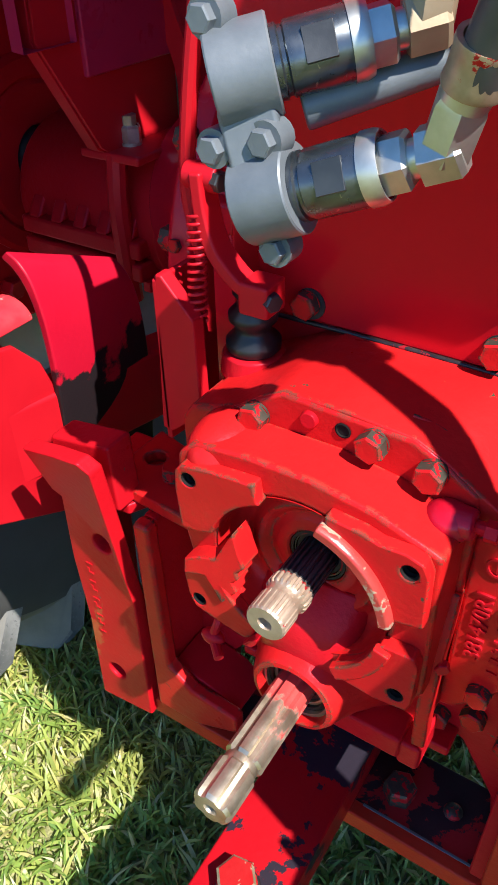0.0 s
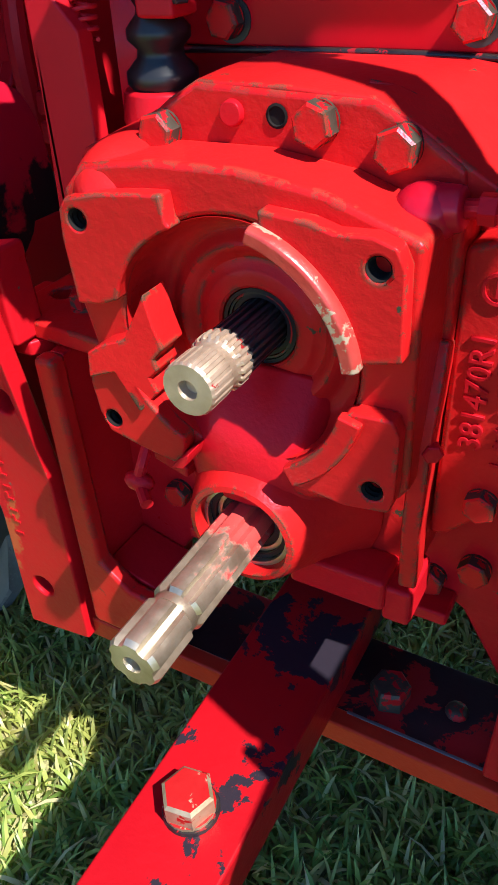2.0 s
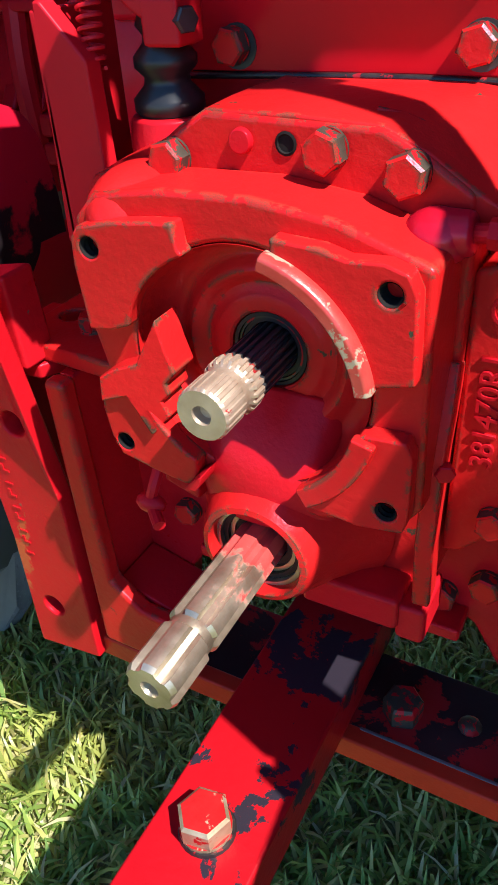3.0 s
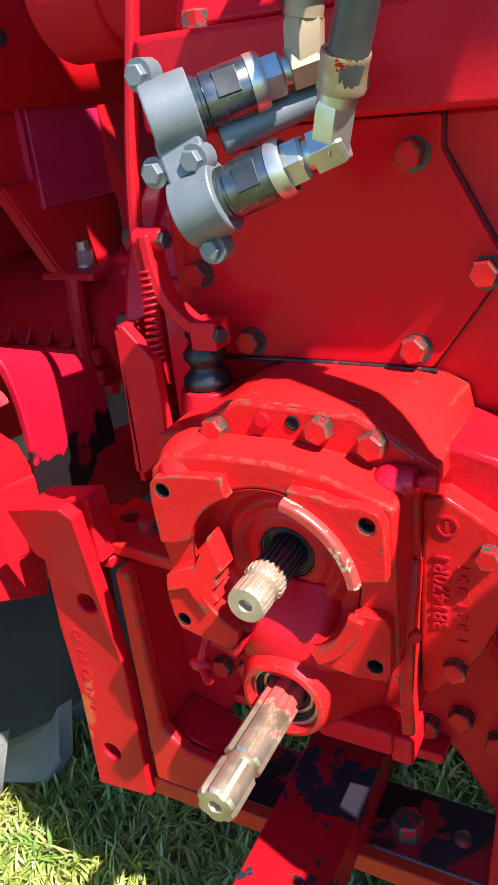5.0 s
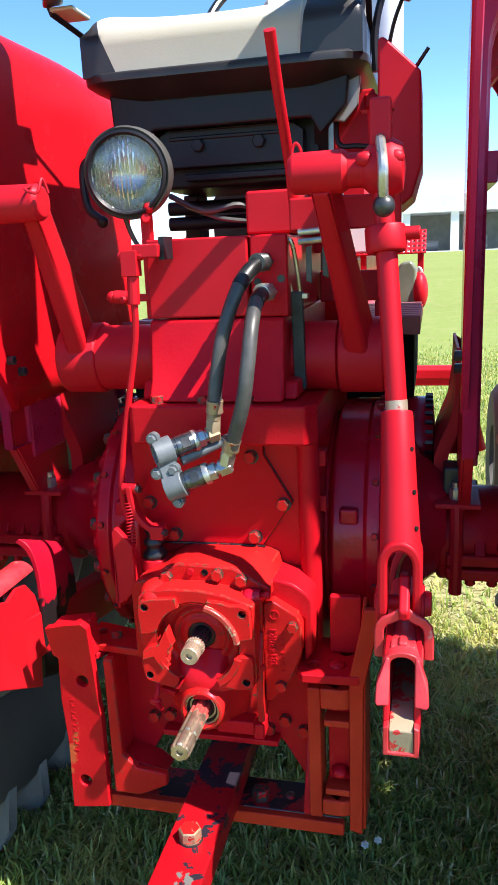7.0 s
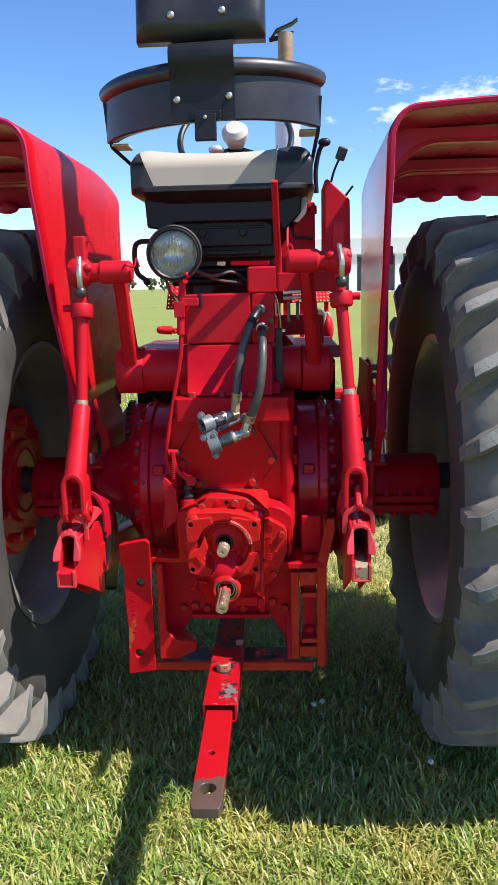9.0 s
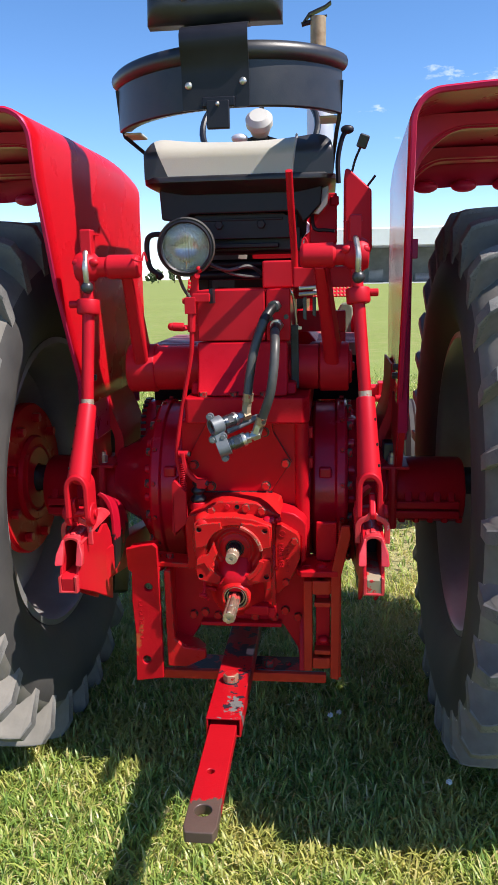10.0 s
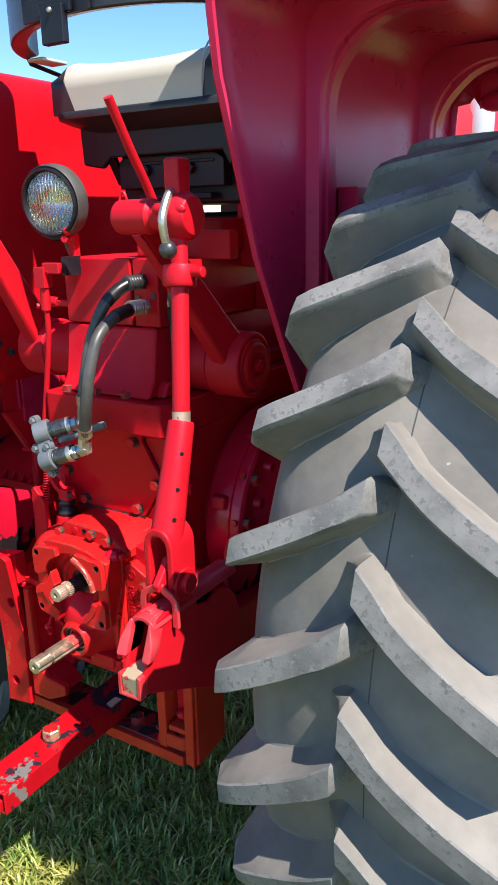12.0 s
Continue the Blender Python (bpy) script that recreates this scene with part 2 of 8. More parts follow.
SHEEN = (1.0, 0.46, 0.66)
RED1, RED2 = (0.47, 0.0045, 0.0110), (0.57, 0.0072, 0.0140)
DEEP1, DEEP2 = (0.44, 0.0050, 0.0120), (0.53, 0.0080, 0.0160)
paint = surface("red_paint", DEEP1, DEEP2, (0.38, 0.54), scale=5, grain=55, bump_s=0.14, bump_d=0.0008, spec=0.34, tint=(1.0, 0.56, 0.74), spots=(((0.62, 0.10, 0.10), 0.745, 30.0),))
gloss_paint = surface("glossy_red_sheet_paint", RED1, RED2, (0.13, 0.22), scale=3, grain=40, bump_s=0.05, bump_d=0.0006, spec=0.2, tint=SHEEN)
# fender red again, with skylit purple shade put into base and specular colour
sky_tinted_red = surface("sky_tinted_red_underside", (0.44, 0.013, 0.058), (0.54, 0.020, 0.074), (0.24, 0.36), scale=6, grain=90, bump_s=0.08, bump_d=0.001, spec=0.42, tint=(1.0, 0.40, 0.80))
left_paint = surface("weathered_red_sheet_paint", RED1, RED2, (0.20, 0.34), scale=3, grain=40, bump_s=0.06, bump_d=0.0006, spec=0.05, tint=SHEEN)
cast_paint = surface("red_paint_on_castings", DEEP1, DEEP2, (0.24, 0.40), scale=9, grain=150, bump_s=0.45, bump_d=0.0012,
                     spots=(((0.12, 0.11, 0.07), 0.72, 42.0),), spec=0.24, tint=SHEEN)
wet_maroon = surface("glossy_maroon_casting_paint", (0.40, 0.004, 0.017), (0.50, 0.006, 0.022), (0.16, 0.30), scale=9, grain=40, bump_s=0.35, bump_d=0.0030, coat=0.08, spec=0.42, tint=(1.0, 0.55, 0.8))
orange_paint = surface("orange_red_bracket_paint", (0.45, 0.022, 0.012), (0.54, 0.040, 0.016), (0.30, 0.46), scale=9, grain=150, bump_s=0.4, bump_d=0.0012, spots=(((0.12, 0.11, 0.07), 0.72, 42.0),), spec=0.28, tint=SHEEN)
chipped_paint = edge_worn("chipped_red_casting_paint")
case_paint = surface("red_case_paint", (0.48, 0.0065, 0.0120), (0.57, 0.0100, 0.0150), (0.26, 0.40), scale=7, grain=110, bump_s=0.4, bump_d=0.0012, spots=(((0.12, 0.11, 0.07), 0.73, 42.0),), spec=0.24, tint=SHEEN)
def flaked_bar():
    """Red over black: the paint is gone in large flakes towards the housing, with some bare steel near the bolt."""
    m, n, l, b = shader("flaked_drawbar_paint")
    c = coords(n)
    broad = noise_tex(n, l, c, 8, 5, 0.6)
    col = mix(n, l, broad, (0.30, 0.003, 0.0075), (0.42, 0.005, 0.0105))
    sep = n.new("ShaderNodeSeparateXYZ")
    l.new(c, sep.inputs[0])
    k = n.new("ShaderNodeMath")
    k.operation = "MULTIPLY_ADD"
    k.inputs[1].default_value = 0.30
    l.new(sep.outputs[1], k.inputs[0])
    l.new(noise_tex(n, l, c, 15, 8, 0.66, 0.2), k.inputs[2])
    col = mix(n, l, ramp(n, l, k.outputs[0], ((0.552, 0.0), (0.558, 1.0))), col, (0.022, 0.017, 0.026))
    g = n.new("ShaderNodeMath")
    g.operation = "MULTIPLY_ADD"
    g.inputs[1].default_value = -0.9
    l.new(sep.outputs[1], g.inputs[0])
    l.new(noise_tex(n, l, c, 9, 6, 0.6), g.inputs[2])
    col = mix(n, l, ramp(n, l, g.outputs[0], ((0.775, 0.0), (0.785, 1.0))), col, (0.14, 0.135, 0.128))
    l.new(col, b.inputs["Base Color"])
    l.new(ramp(n, l, broad, ((0.25, 0.26), (0.75, 0.42))), b.inputs["Roughness"])
    b.inputs["Specular IOR Level"].default_value = 0.25
    bump(n, l, b, noise_tex(n, l, c, 120, 3, 0.6), 0.35, 0.0012)
    return m


drawbar_paint = flaked_bar()
black_paint = surface("flaking_black_paint", (0.012, 0.01, 0.012), (0.03, 0.02, 0.022), (0.3, 0.55), scale=10, grain=120, bump_s=0.4, bump_d=0.001,
                      spots=(((0.40, 0.012, 0.016), 0.53, 16.0),))
steel = surface("worn_steel", (0.38, 0.27, 0.185), (0.60, 0.47, 0.36), (0.32, 0.52), 0.6, 34, 260, 0.25, 0.0006, spots=(((0.5, 0.02, 0.03), 0.62, 40.0), ((0.16, 0.11, 0.06), 0.66, 40.0)))
shaft_steel = root_sprayed("shaft_steel_with_overspray")
dark_steel = surface("oily_dark_steel", (0.025, 0.026, 0.028), (0.075, 0.077, 0.08), (0.28, 0.42), 0.45, 20, 200, 0.2, 0.0006)
# colour taken darker and bluer to stand for a shadow over the couplers
zinc = surface("dull_shaded_zinc_alloy", (0.10, 0.115, 0.128), (0.165, 0.18, 0.195), (0.36, 0.52), 0.15, 22, 220, 0.3, 0.0006, spots=(((0.2, 0.17, 0.12), 0.70, 30.0),))
plated = surface("plated_steel_fitting", (0.36, 0.34, 0.30), (0.62, 0.60, 0.54), (0.22, 0.42), 0.8, 28, 200, 0.12, 0.0004, spots=(((0.35, 0.22, 0.08), 0.66, 16.0),))
hose_rubber = surface("dusty_hose_rubber", (0.032, 0.032, 0.031), (0.092, 0.089, 0.083), (0.36, 0.50), 0, 12, 300, 0.2, 0.0005)
# flat near-black: puts shade into screw and drilled holes; also colours the step boxes
hole_dark = surface("hole_and_box_black", (0.008, 0.007, 0.007), (0.018, 0.015, 0.014), (0.8, 0.95), 0, 40, 200, 0.2, 0.0005, spec=0.1)
ochre_worn = surface("red_paint_worn_to_ochre_primer", RED1, RED2, (0.32, 0.48), scale=9, grain=150, bump_s=0.45, bump_d=0.0012, spots=(((0.50, 0.09, 0.03), 0.63, 10.0), ((0.12, 0.11, 0.07), 0.70, 42.0)), spec=0.26, tint=SHEEN)
boot_rubber = surface("black_boot_rubber", (0.006, 0.006, 0.007), (0.016, 0.016, 0.017), (0.25, 0.45), 0, 14, 200, 0.15, 0.0005)
tyre_rubber = surface("dusty_tyre_rubber", (0.098, 0.093, 0.085), (0.225, 0.210, 0.186), (0.7, 0.9), 0, 5, 70, 0.3, 0.002, spots=(((0.36, 0.34, 0.30), 0.70, 16.0),), spec=0.3)
lug_rubber = surface("scuffed_lug_rubber", (0.085, 0.085, 0.083), (0.21, 0.207, 0.198), (0.65, 0.85), 0, 12, 160, 0.25, 0.002, spots=(((0.172, 0.169, 0.162), 0.58, 150.0), ((0.122, 0.121, 0.118), 0.58, 80.0)), spec=0.3)
side_rubber = surface("dusty_sidewall_rubber", (0.036, 0.036, 0.038), (0.086, 0.082, 0.076), (0.6, 0.85), 0, 3, 60, 0.25, 0.002, spec=0.3)
rim_paint = surface("grey_rim_paint", (0.24, 0.228, 0.228), (0.34, 0.325, 0.325), (0.3, 0.5), 0.35, 5, 90, 0.15, 0.001)
vinyl_black = surface("black_vinyl", (0.014, 0.014, 0.017), (0.03, 0.03, 0.034), (0.32, 0.45), 0, 10, 260, 0.35, 0.0008)
vinyl_cream = surface("cream_vinyl", (0.43, 0.415, 0.37), (0.52, 0.505, 0.45), (0.4, 0.55), 0, 6, 240, 0.3, 0.0008)
black_metal = surface("black_enamel", (0.007, 0.007, 0.011), (0.017, 0.017, 0.023), (0.34, 0.5), 0, 8, 120, 0.15, 0.0008, spec=0.3)
muffler_paint = surface("silver_muffler_paint", (0.55, 0.55, 0.56), (0.66, 0.66, 0.66), (0.35, 0.5), 0.5, 6, 90, 0.15, 0.001)
rust = surface("rusty_steel_pipe", (0.24, 0.15, 0.08), (0.42, 0.33, 0.22), (0.5, 0.7), 0.4, 14, 120, 0.3, 0.001)
clear_lens, gn, gl, gb = shader("lamp_glass")
gb.inputs["Base Color"].default_value = (0.95, 0.97, 0.98, 1)
gb.inputs["Roughness"].default_value = 0.08
gb.inputs["Transmission Weight"].default_value = 1.0
gb.inputs["IOR"].default_value = 1.45
mirror_bowl = surface("lamp_reflector", (0.40, 0.41, 0.43), (0.52, 0.53, 0.55), (0.22, 0.3), 1.0, 6, 60, 0.1, 0.0004)

def tongue_material():
    """Red paint worn to bare steel at the hitch end and round the holes."""
    m, n, l, b = shader("drawbar_tongue_paint")
    c = coords(n)
    sep = n.new("ShaderNodeSeparateXYZ")
    l.new(c, sep.inputs[0])
    k = n.new("ShaderNodeMath")
    k.operation = "MULTIPLY_ADD"
    k.inputs[1].default_value, k.inputs[2].default_value = -7.0, -0.45
    l.new(sep.outputs[1], k.inputs[0])
    a = n.new("ShaderNodeMath")
    l.new(k.outputs[0], a.inputs[0])
    l.new(noise_tex(n, l, c, 22, 6, 0.65), a.inputs[1])
    worn = ramp(n, l, a.outputs[0], ((0.94, 0.0), (0.98, 1.0)))
    broad = noise_tex(n, l, c, 8, 5, 0.6)
    col = mix(n, l, broad, (0.32, 0.003, 0.0075), (0.44, 0.005, 0.0105))
    col = mix(n, l, ramp(n, l, noise_tex(n, l, c, 16, 6, 0.65), ((0.70, 0.0), (0.715, 1.0))), col, (0.2, 0.17, 0.13))
    col = mix(n, l, worn, col, mix(n, l, broad, (0.060, 0.036, 0.030), (0.12, 0.08, 0.062)))
    l.new(col, b.inputs["Base Color"])
    b.inputs["Roughness"].default_value = 0.36
    bump(n, l, b, noise_tex(n, l, c, 140, 3), 0.4, 0.001)
    return m


tongue_paint = tongue_material()
oily_grime = surface("oily_grime", (0.006, 0.005, 0.006), (0.030, 0.022, 0.022), (0.25, 0.5), 0, 60, 240, 0.6, 0.001, spots=(((0.30, 0.006, 0.012), 0.60, 90.0),))
bolt_side = surface("chipped_bolt_flank", (0.03, 0.028, 0.021), (0.085, 0.075, 0.056), (0.4, 0.6), 0.1, 30, 160, 0.3, 0.0008, spots=(((0.45, 0.006, 0.012), 0.51, 60.0),), spec=0.3)

chipped_bolt = surface("bolt_paint_and_bare_steel", (0.46, 0.01, 0.012), (0.52, 0.02, 0.02), (0.3, 0.4), 0.3, 30, 160, 0.3, 0.001, spots=(((0.48, 0.36, 0.24), 0.55, 34.0),))
bare_flank = surface("bare_bolt_flank", (0.26, 0.18, 0.10), (0.48, 0.37, 0.25), (0.3, 0.45), 0.5, 40, 160, 0.3, 0.0008, spots=(((0.45, 0.01, 0.012), 0.60, 40.0),))

def two_tone_vinyl():
    """Cream in the middle, glossy black bolsters beyond curved seams on both sides."""
    m, n, l, b = shader("cream_and_black_vinyl")
    c = coords(n)
    sep = n.new("ShaderNodeSeparateXYZ")
    l.new(c, sep.inputs[0])
    out = []
    for slope, edge, sign in ((0.433, -0.2342, -1.0), (-0.133, 0.1707, 1.0)):
        k = n.new("ShaderNodeMath")
        k.operation = "MULTIPLY_ADD"
        k.inputs[1].default_value, k.inputs[2].default_value = slope, -edge
        l.new(sep.outputs[2], k.inputs[0])
        a = n.new("ShaderNodeMath")
        l.new(k.outputs[0], a.inputs[0])
        l.new(sep.outputs[0], a.inputs[1])
        g = n.new("ShaderNodeMath")
        g.operation = "MULTIPLY"
        g.inputs[1].default_value = sign
        l.new(a.outputs[0], g.inputs[0])
        h = n.new("ShaderNodeMath")
        h.operation = "GREATER_THAN"
        h.inputs[1].default_value = 0.0
        l.new(g.outputs[0], h.inputs[0])
        out.append(h.outputs[0])
    both = n.new("ShaderNodeMath")
    both.operation = "MAXIMUM"
    l.new(out[0], both.inputs[0])
    l.new(out[1], both.inputs[1])
    broad = noise_tex(n, l, c, 6, 5, 0.6)
    cream = mix(n, l, broad, (0.43, 0.415, 0.37), (0.52, 0.505, 0.45))
    black = mix(n, l, broad, (0.018, 0.018, 0.022), (0.035, 0.035, 0.040))
    l.new(mix(n, l, both.outputs[0], cream, black), b.inputs["Base Color"])
    l.new(ramp(n, l, broad, ((0.25, 0.30), (0.75, 0.42))), b.inputs["Roughness"])
    bump(n, l, b, noise_tex(n, l, c, 240, 3, 0.6), 0.3, 0.0008)
    return m


cushion_vinyl = two_tone_vinyl()
barn_white = surface("white_sheet_metal", (0.72, 0.72, 0.72), (0.8, 0.8, 0.8), (0.4, 0.6), 0, 0.4, 4, 0.1, 0.01)
barn_dark = surface("dim_barn_interior", (0.20, 0.20, 0.19), (0.30, 0.30, 0.28), (0.8, 0.9), 0, 0.5, 4, 0.1, 0.01)

# ---- ground and distance ----
def ground_material():
    m, n, l, b = shader("lawn_soil_and_turf")
    c = coords(n)
    far = noise_tex(n, l, c, 0.12, 6, 0.6)
    mid = noise_tex(n, l, c, 2.2, 6, 0.65)
    fine = noise_tex(n, l, c, 60, 4, 0.7)
    col = mix(n, l, ramp(n, l, fine, ((0.3, 0.0), (0.7, 1.0))), (0.10, 0.14, 0.035), (0.28, 0.33, 0.075))
    col = mix(n, l, ramp(n, l, mid, ((0.48, 0.0), (0.70, 0.7))), col, (0.30, 0.27, 0.12))
    col = mix(n, l, ramp(n, l, far, ((0.4, 0.0), (0.65, 0.45))), col, (0.24, 0.30, 0.085))
    # straw-coloured thatch lies between the blades round the parked tractor, made paler to brighten its shade
    length = n.new("ShaderNodeVectorMath")
    length.operation = "LENGTH"
    l.new(c, length.inputs[0])
    near = n.new("ShaderNodeMapRange")
    near.inputs["From Min"].default_value, near.inputs["From Max"].default_value = 3.0, 5.0
    near.inputs["To Min"].default_value, near.inputs["To Max"].default_value = 0.75, 0.0
    l.new(length.outputs["Value"], near.inputs["Value"])
    thatch = mix(n, l, ramp(n, l, fine, ((0.35, 0.0), (0.65, 1.0))), (0.20, 0.18, 0.085), (0.46, 0.41, 0.22))
    col = mix(n, l, near.outputs[0], col, thatch)
    l.new(col, b.inputs["Base Color"])
    b.inputs["Roughness"].default_value = 0.9
    b.inputs["Specular IOR Level"].default_value = 0.2
    bump(n, l, b, fine, 0.6, 0.02)
    return m


bm = bmesh.new()
edges = [-3000, -600, -120, -30, -8, -3, 0, 3, 8, 30, 120, 600, 3000]
grid = [[bm.verts.new((x, y, -0.012)) for x in edges] for y in edges]
for j in range(len(edges) - 1):
    for i in range(len(edges) - 1):
        bm.faces.new((grid[j][i], grid[j][i + 1], grid[j + 1][i + 1], grid[j + 1][i]))
gm = bpy.data.meshes.new("ground")
finish(gm, bm, ground_material())
tagged(new("ground", gm), "flat mown green lawn running out to the horizon", "lawn", kind="structure")


def grass_material():
    m, n, l, b = shader("grass_blades")
    geo = n.new("ShaderNodeNewGeometry")
    c = coords(n)
    patch = noise_tex(n, l, c, 2.6, 4, 0.6)
    col = ramp(n, l, geo.outputs["Random Per Island"], ((0.0, (0.150, 0.265, 0.055)), (0.40, (0.290, 0.410, 0.085)), (0.72, (0.450, 0.530, 0.125)), (0.84, (0.560, 0.520, 0.165)), (0.95, (0.720, 0.620, 0.290)), (1.0, (0.728, 0.700, 0.430))))
    col = mix(n, l, ramp(n, l, patch, ((0.47, 0.0), (0.66, 0.65))), col, (0.590, 0.510, 0.150))
    l.new(col, b.inputs["Base Color"])
    b.inputs["Roughness"].default_value = 0.40
    b.inputs["Specular IOR Level"].default_value = 0.55
    tr = n.new("ShaderNodeBsdfTranslucent")
    l.new(col, tr.inputs["Color"])
    ms = n.new("ShaderNodeMixShader")
    ms.inputs[0].default_value = 0.42
    l.new(b.outputs[0], ms.inputs[1])
    l.new(tr.outputs[0], ms.inputs[2])
    l.new(ms.outputs[0], n["Material Output"].inputs[0])
    return m


def grass_patch(name, count, x0, x1, y0, y1, length, width, mat, seed, label):
    """Bent blades of three joints, each an island of five triangles."""
    r = np.random.default_rng(seed)
    x, y = r.uniform(x0, x1, count) + r.normal(0, 0.18, count), r.uniform(y0, y1, count) + r.normal(0, 0.18, count)
    far = np.hypot(x - 0.2, y + 0.5) / 4.0
    x, y = x + r.normal(0, 1, count) * 0.25 * far, y + r.normal(0, 1, count) * 0.25 * far
    clump = np.sin(x * 23.1 + 2.0 * np.sin(y * 17.7)) * np.sin(y * 27.3 + 1.7 * np.sin(x * 13.9))
    h = length * r.uniform(0.45, 1.2, count) * (1 + 0.22 * clump)
    w = width * r.uniform(0.6, 1.3, count)
    a = r.uniform(0, 2 * np.pi, count)
    lean = r.uniform(0.25, 1.25, count)
    dx, dy = np.cos(a), np.sin(a)
    sx, sy = -dy, dx
    v = np.zeros((count, 7, 3), dtype=np.float32)
    for k, (t, wf) in enumerate(((0.0, 0.8), (0.4, 1.0), (0.75, 0.7))):
        ang = lean * t
        out, upz = h * t * np.sin(ang * 0.9), h * t * np.cos(ang * 0.9)
        for s, j in ((-0.5, 2 * k), (0.5, 2 * k + 1)):
            v[:, j, 0] = x + dx * out + sx * s * w * wf
            v[:, j, 1] = y + dy * out + sy * s * w * wf
            v[:, j, 2] = -0.012 + upz
    v[:, 6, 0], v[:, 6, 1] = x + dx * h * np.sin(lean), y + dy * h * np.sin(lean)
    v[:, 6, 2] = -0.012 + h * np.cos(lean * 0.95)
    tri = np.array([[0, 1, 2], [2, 1, 3], [2, 3, 4], [4, 3, 5], [4, 5, 6]])
    faces = (np.arange(count)[:, None, None] * 7 + tri[None]).reshape(-1)
    mesh = bpy.data.meshes.new(name)
    mesh.vertices.add(count * 7)
    mesh.vertices.foreach_set("co", v.reshape(-1))
    nf = count * 5
    mesh.loops.add(nf * 3)
    mesh.loops.foreach_set("vertex_index", faces.astype(np.int32))
    mesh.polygons.add(nf)
    mesh.polygons.foreach_set("loop_start", np.arange(0, nf * 3, 3, dtype=np.int32))
    mesh.update(calc_edges=True)
    mesh.materials.append(mat)
    return tagged(new(name, mesh), label, "grass", kind="stuff")


GRASS = grass_material()
grass_patch("grass", 120000, -1.6, 1.6, -1.35, 1.5, 0.062, 0.0062, GRASS, 3, "dense green lawn grass with straw coloured blades under the tractor")
grass_patch("grass", 105000, -5.6, 6.6, 1.5, 9.4, 0.06, 0.009, GRASS, 4, "sunlit green lawn grass in front of the tractor")

grass_patch("grass", 52000, -5.4, -1.6, -3.4, 1.5, 0.058, 0.0090, GRASS, 6, "sunlit green lawn grass beside the left wheel")
grass_patch("grass", 52000, 1.6, 5.6, -3.4, 1.5, 0.058, 0.0090, GRASS, 7, "sunlit green lawn grass beside the right wheel")
grass_patch("grass", 42000, -1.9, 1.9, -3.6, -1.35, 0.058, 0.0080, GRASS, 5, "sunlit yellow-green lawn grass behind the drawbar")

# small white clover heads in the grass
flower_white = surface("clover_petals", (0.70, 0.70, 0.66), (0.80, 0.80, 0.78), (0.5, 0.7), 0, 60, 300, 0.3, 0.001)
for fx, fy in ((0.27, 0.38), (0.30, 0.40), (0.62, 0.05), (-0.1, 0.62)):
    bm = bmesh.new()
    cyl(bm, (fx, fy, -0.01), (fx + 0.004, fy, 0.05), 0.0012, seg=6)
    flower = thing("clover_flower", (fx, fy, -0.01), "small white clover flower head standing in the lawn", "flower", "clover flowers in the lawn")
    part("stem", bm, GRASS, flower, "thin green stem")
    bm = bmesh.new()
    for k in range(14):
        a = k * 2.4
        zz = 0.046 + 0.010 * (k / 13)
        rr = 0.007 * math.sin(math.pi * (0.25 + 0.6 * k / 13))
        ball(bm, (fx + 0.004 + rr * math.cos(a), fy + rr * math.sin(a), zz), 0.0035, 6)
    part("head", bm, flower_white, flower, "white petals")

# ---- barn beyond the field ----
def far_box(parent, name, lo, hi, mat, label=""):
    bm = bmesh.new()
    box(bm, lo, hi)
    return part(name, bm, mat, parent, label)


BX = -14.0
barn = thing("barn", (BX + 36, 158, 0), "long white metal barn with open dark bays and flat eaves", "barn")
bm = bmesh.new()
plate(bm, [(149.4, 7.1), (149.4, 10.1), (158.0, 10.9), (166.4, 10.1), (166.4, 7.1)], "yz", BX, BX + 104)
part("roof", bm, barn_white, barn, "white metal fascia and low roof")
far_box(barn, "back_wall", (BX, 165.5, 0), (BX + 104, 166, 7.1), barn_dark)
far_box(barn, "end_wall", (BX, 150.5, 0), (BX + 0.3, 165.5, 7.1), barn_white)
for k in range(12):
    far_box(barn, "post", (BX + k * 8.8, 149.8, 0), (BX + 1.5 + k * 8.8, 150.4, 7.1), barn_white)
far_box(barn, "floor_slab", (BX - 2, 146, -0.1), (BX + 106, 165.4, 0.10), barn_white, "pale concrete apron")
for k in range(11):
    bale = thing("stored_bale", (BX + 5 + k * 9.1, 157, 0.1), "grey covered stack standing inside the dark barn", "bale", "stacks stored in the barn")
    bm = bmesh.new()
    h = 1.6 + 0.5 * (k % 3)
    cyl(bm, (BX + 3.6 + k * 9.1, 157, 0.1 + h / 2), (BX + 6.4 + k * 9.1, 157, 0.1 + h / 2), h / 2, seg=20)
    part("roll", bm, rim_paint if k % 2 else barn_dark, bale)

# white shed and a dark belt of trees on the far side
shed = thing("white_shed", (-30, 240, 0), "small white shed at the far edge of the field", "shed")
far_box(shed, "walls", (-34, 238, 0), (-22, 246, 3.2), barn_white)
bm = bmesh.new()
plate(bm, [(237.5, 3.2), (242, 4.6), (246.5, 3.2)], "yz", -34.5, -21.5)
part("roof", bm, rim_paint, shed, "grey pitched roof")
leaf_green = surface("far_tree_foliage", (0.035, 0.055, 0.02), (0.07, 0.10, 0.035), (0.7, 0.9), 0, 0.5, 3.0, 0.8, 0.3)
bark = surface("far_tree_bark", (0.10, 0.08, 0.06), (0.16, 0.13, 0.10), (0.8, 0.9), 0, 1.0, 8.0, 0.5, 0.05)
tr = random.Random(12)
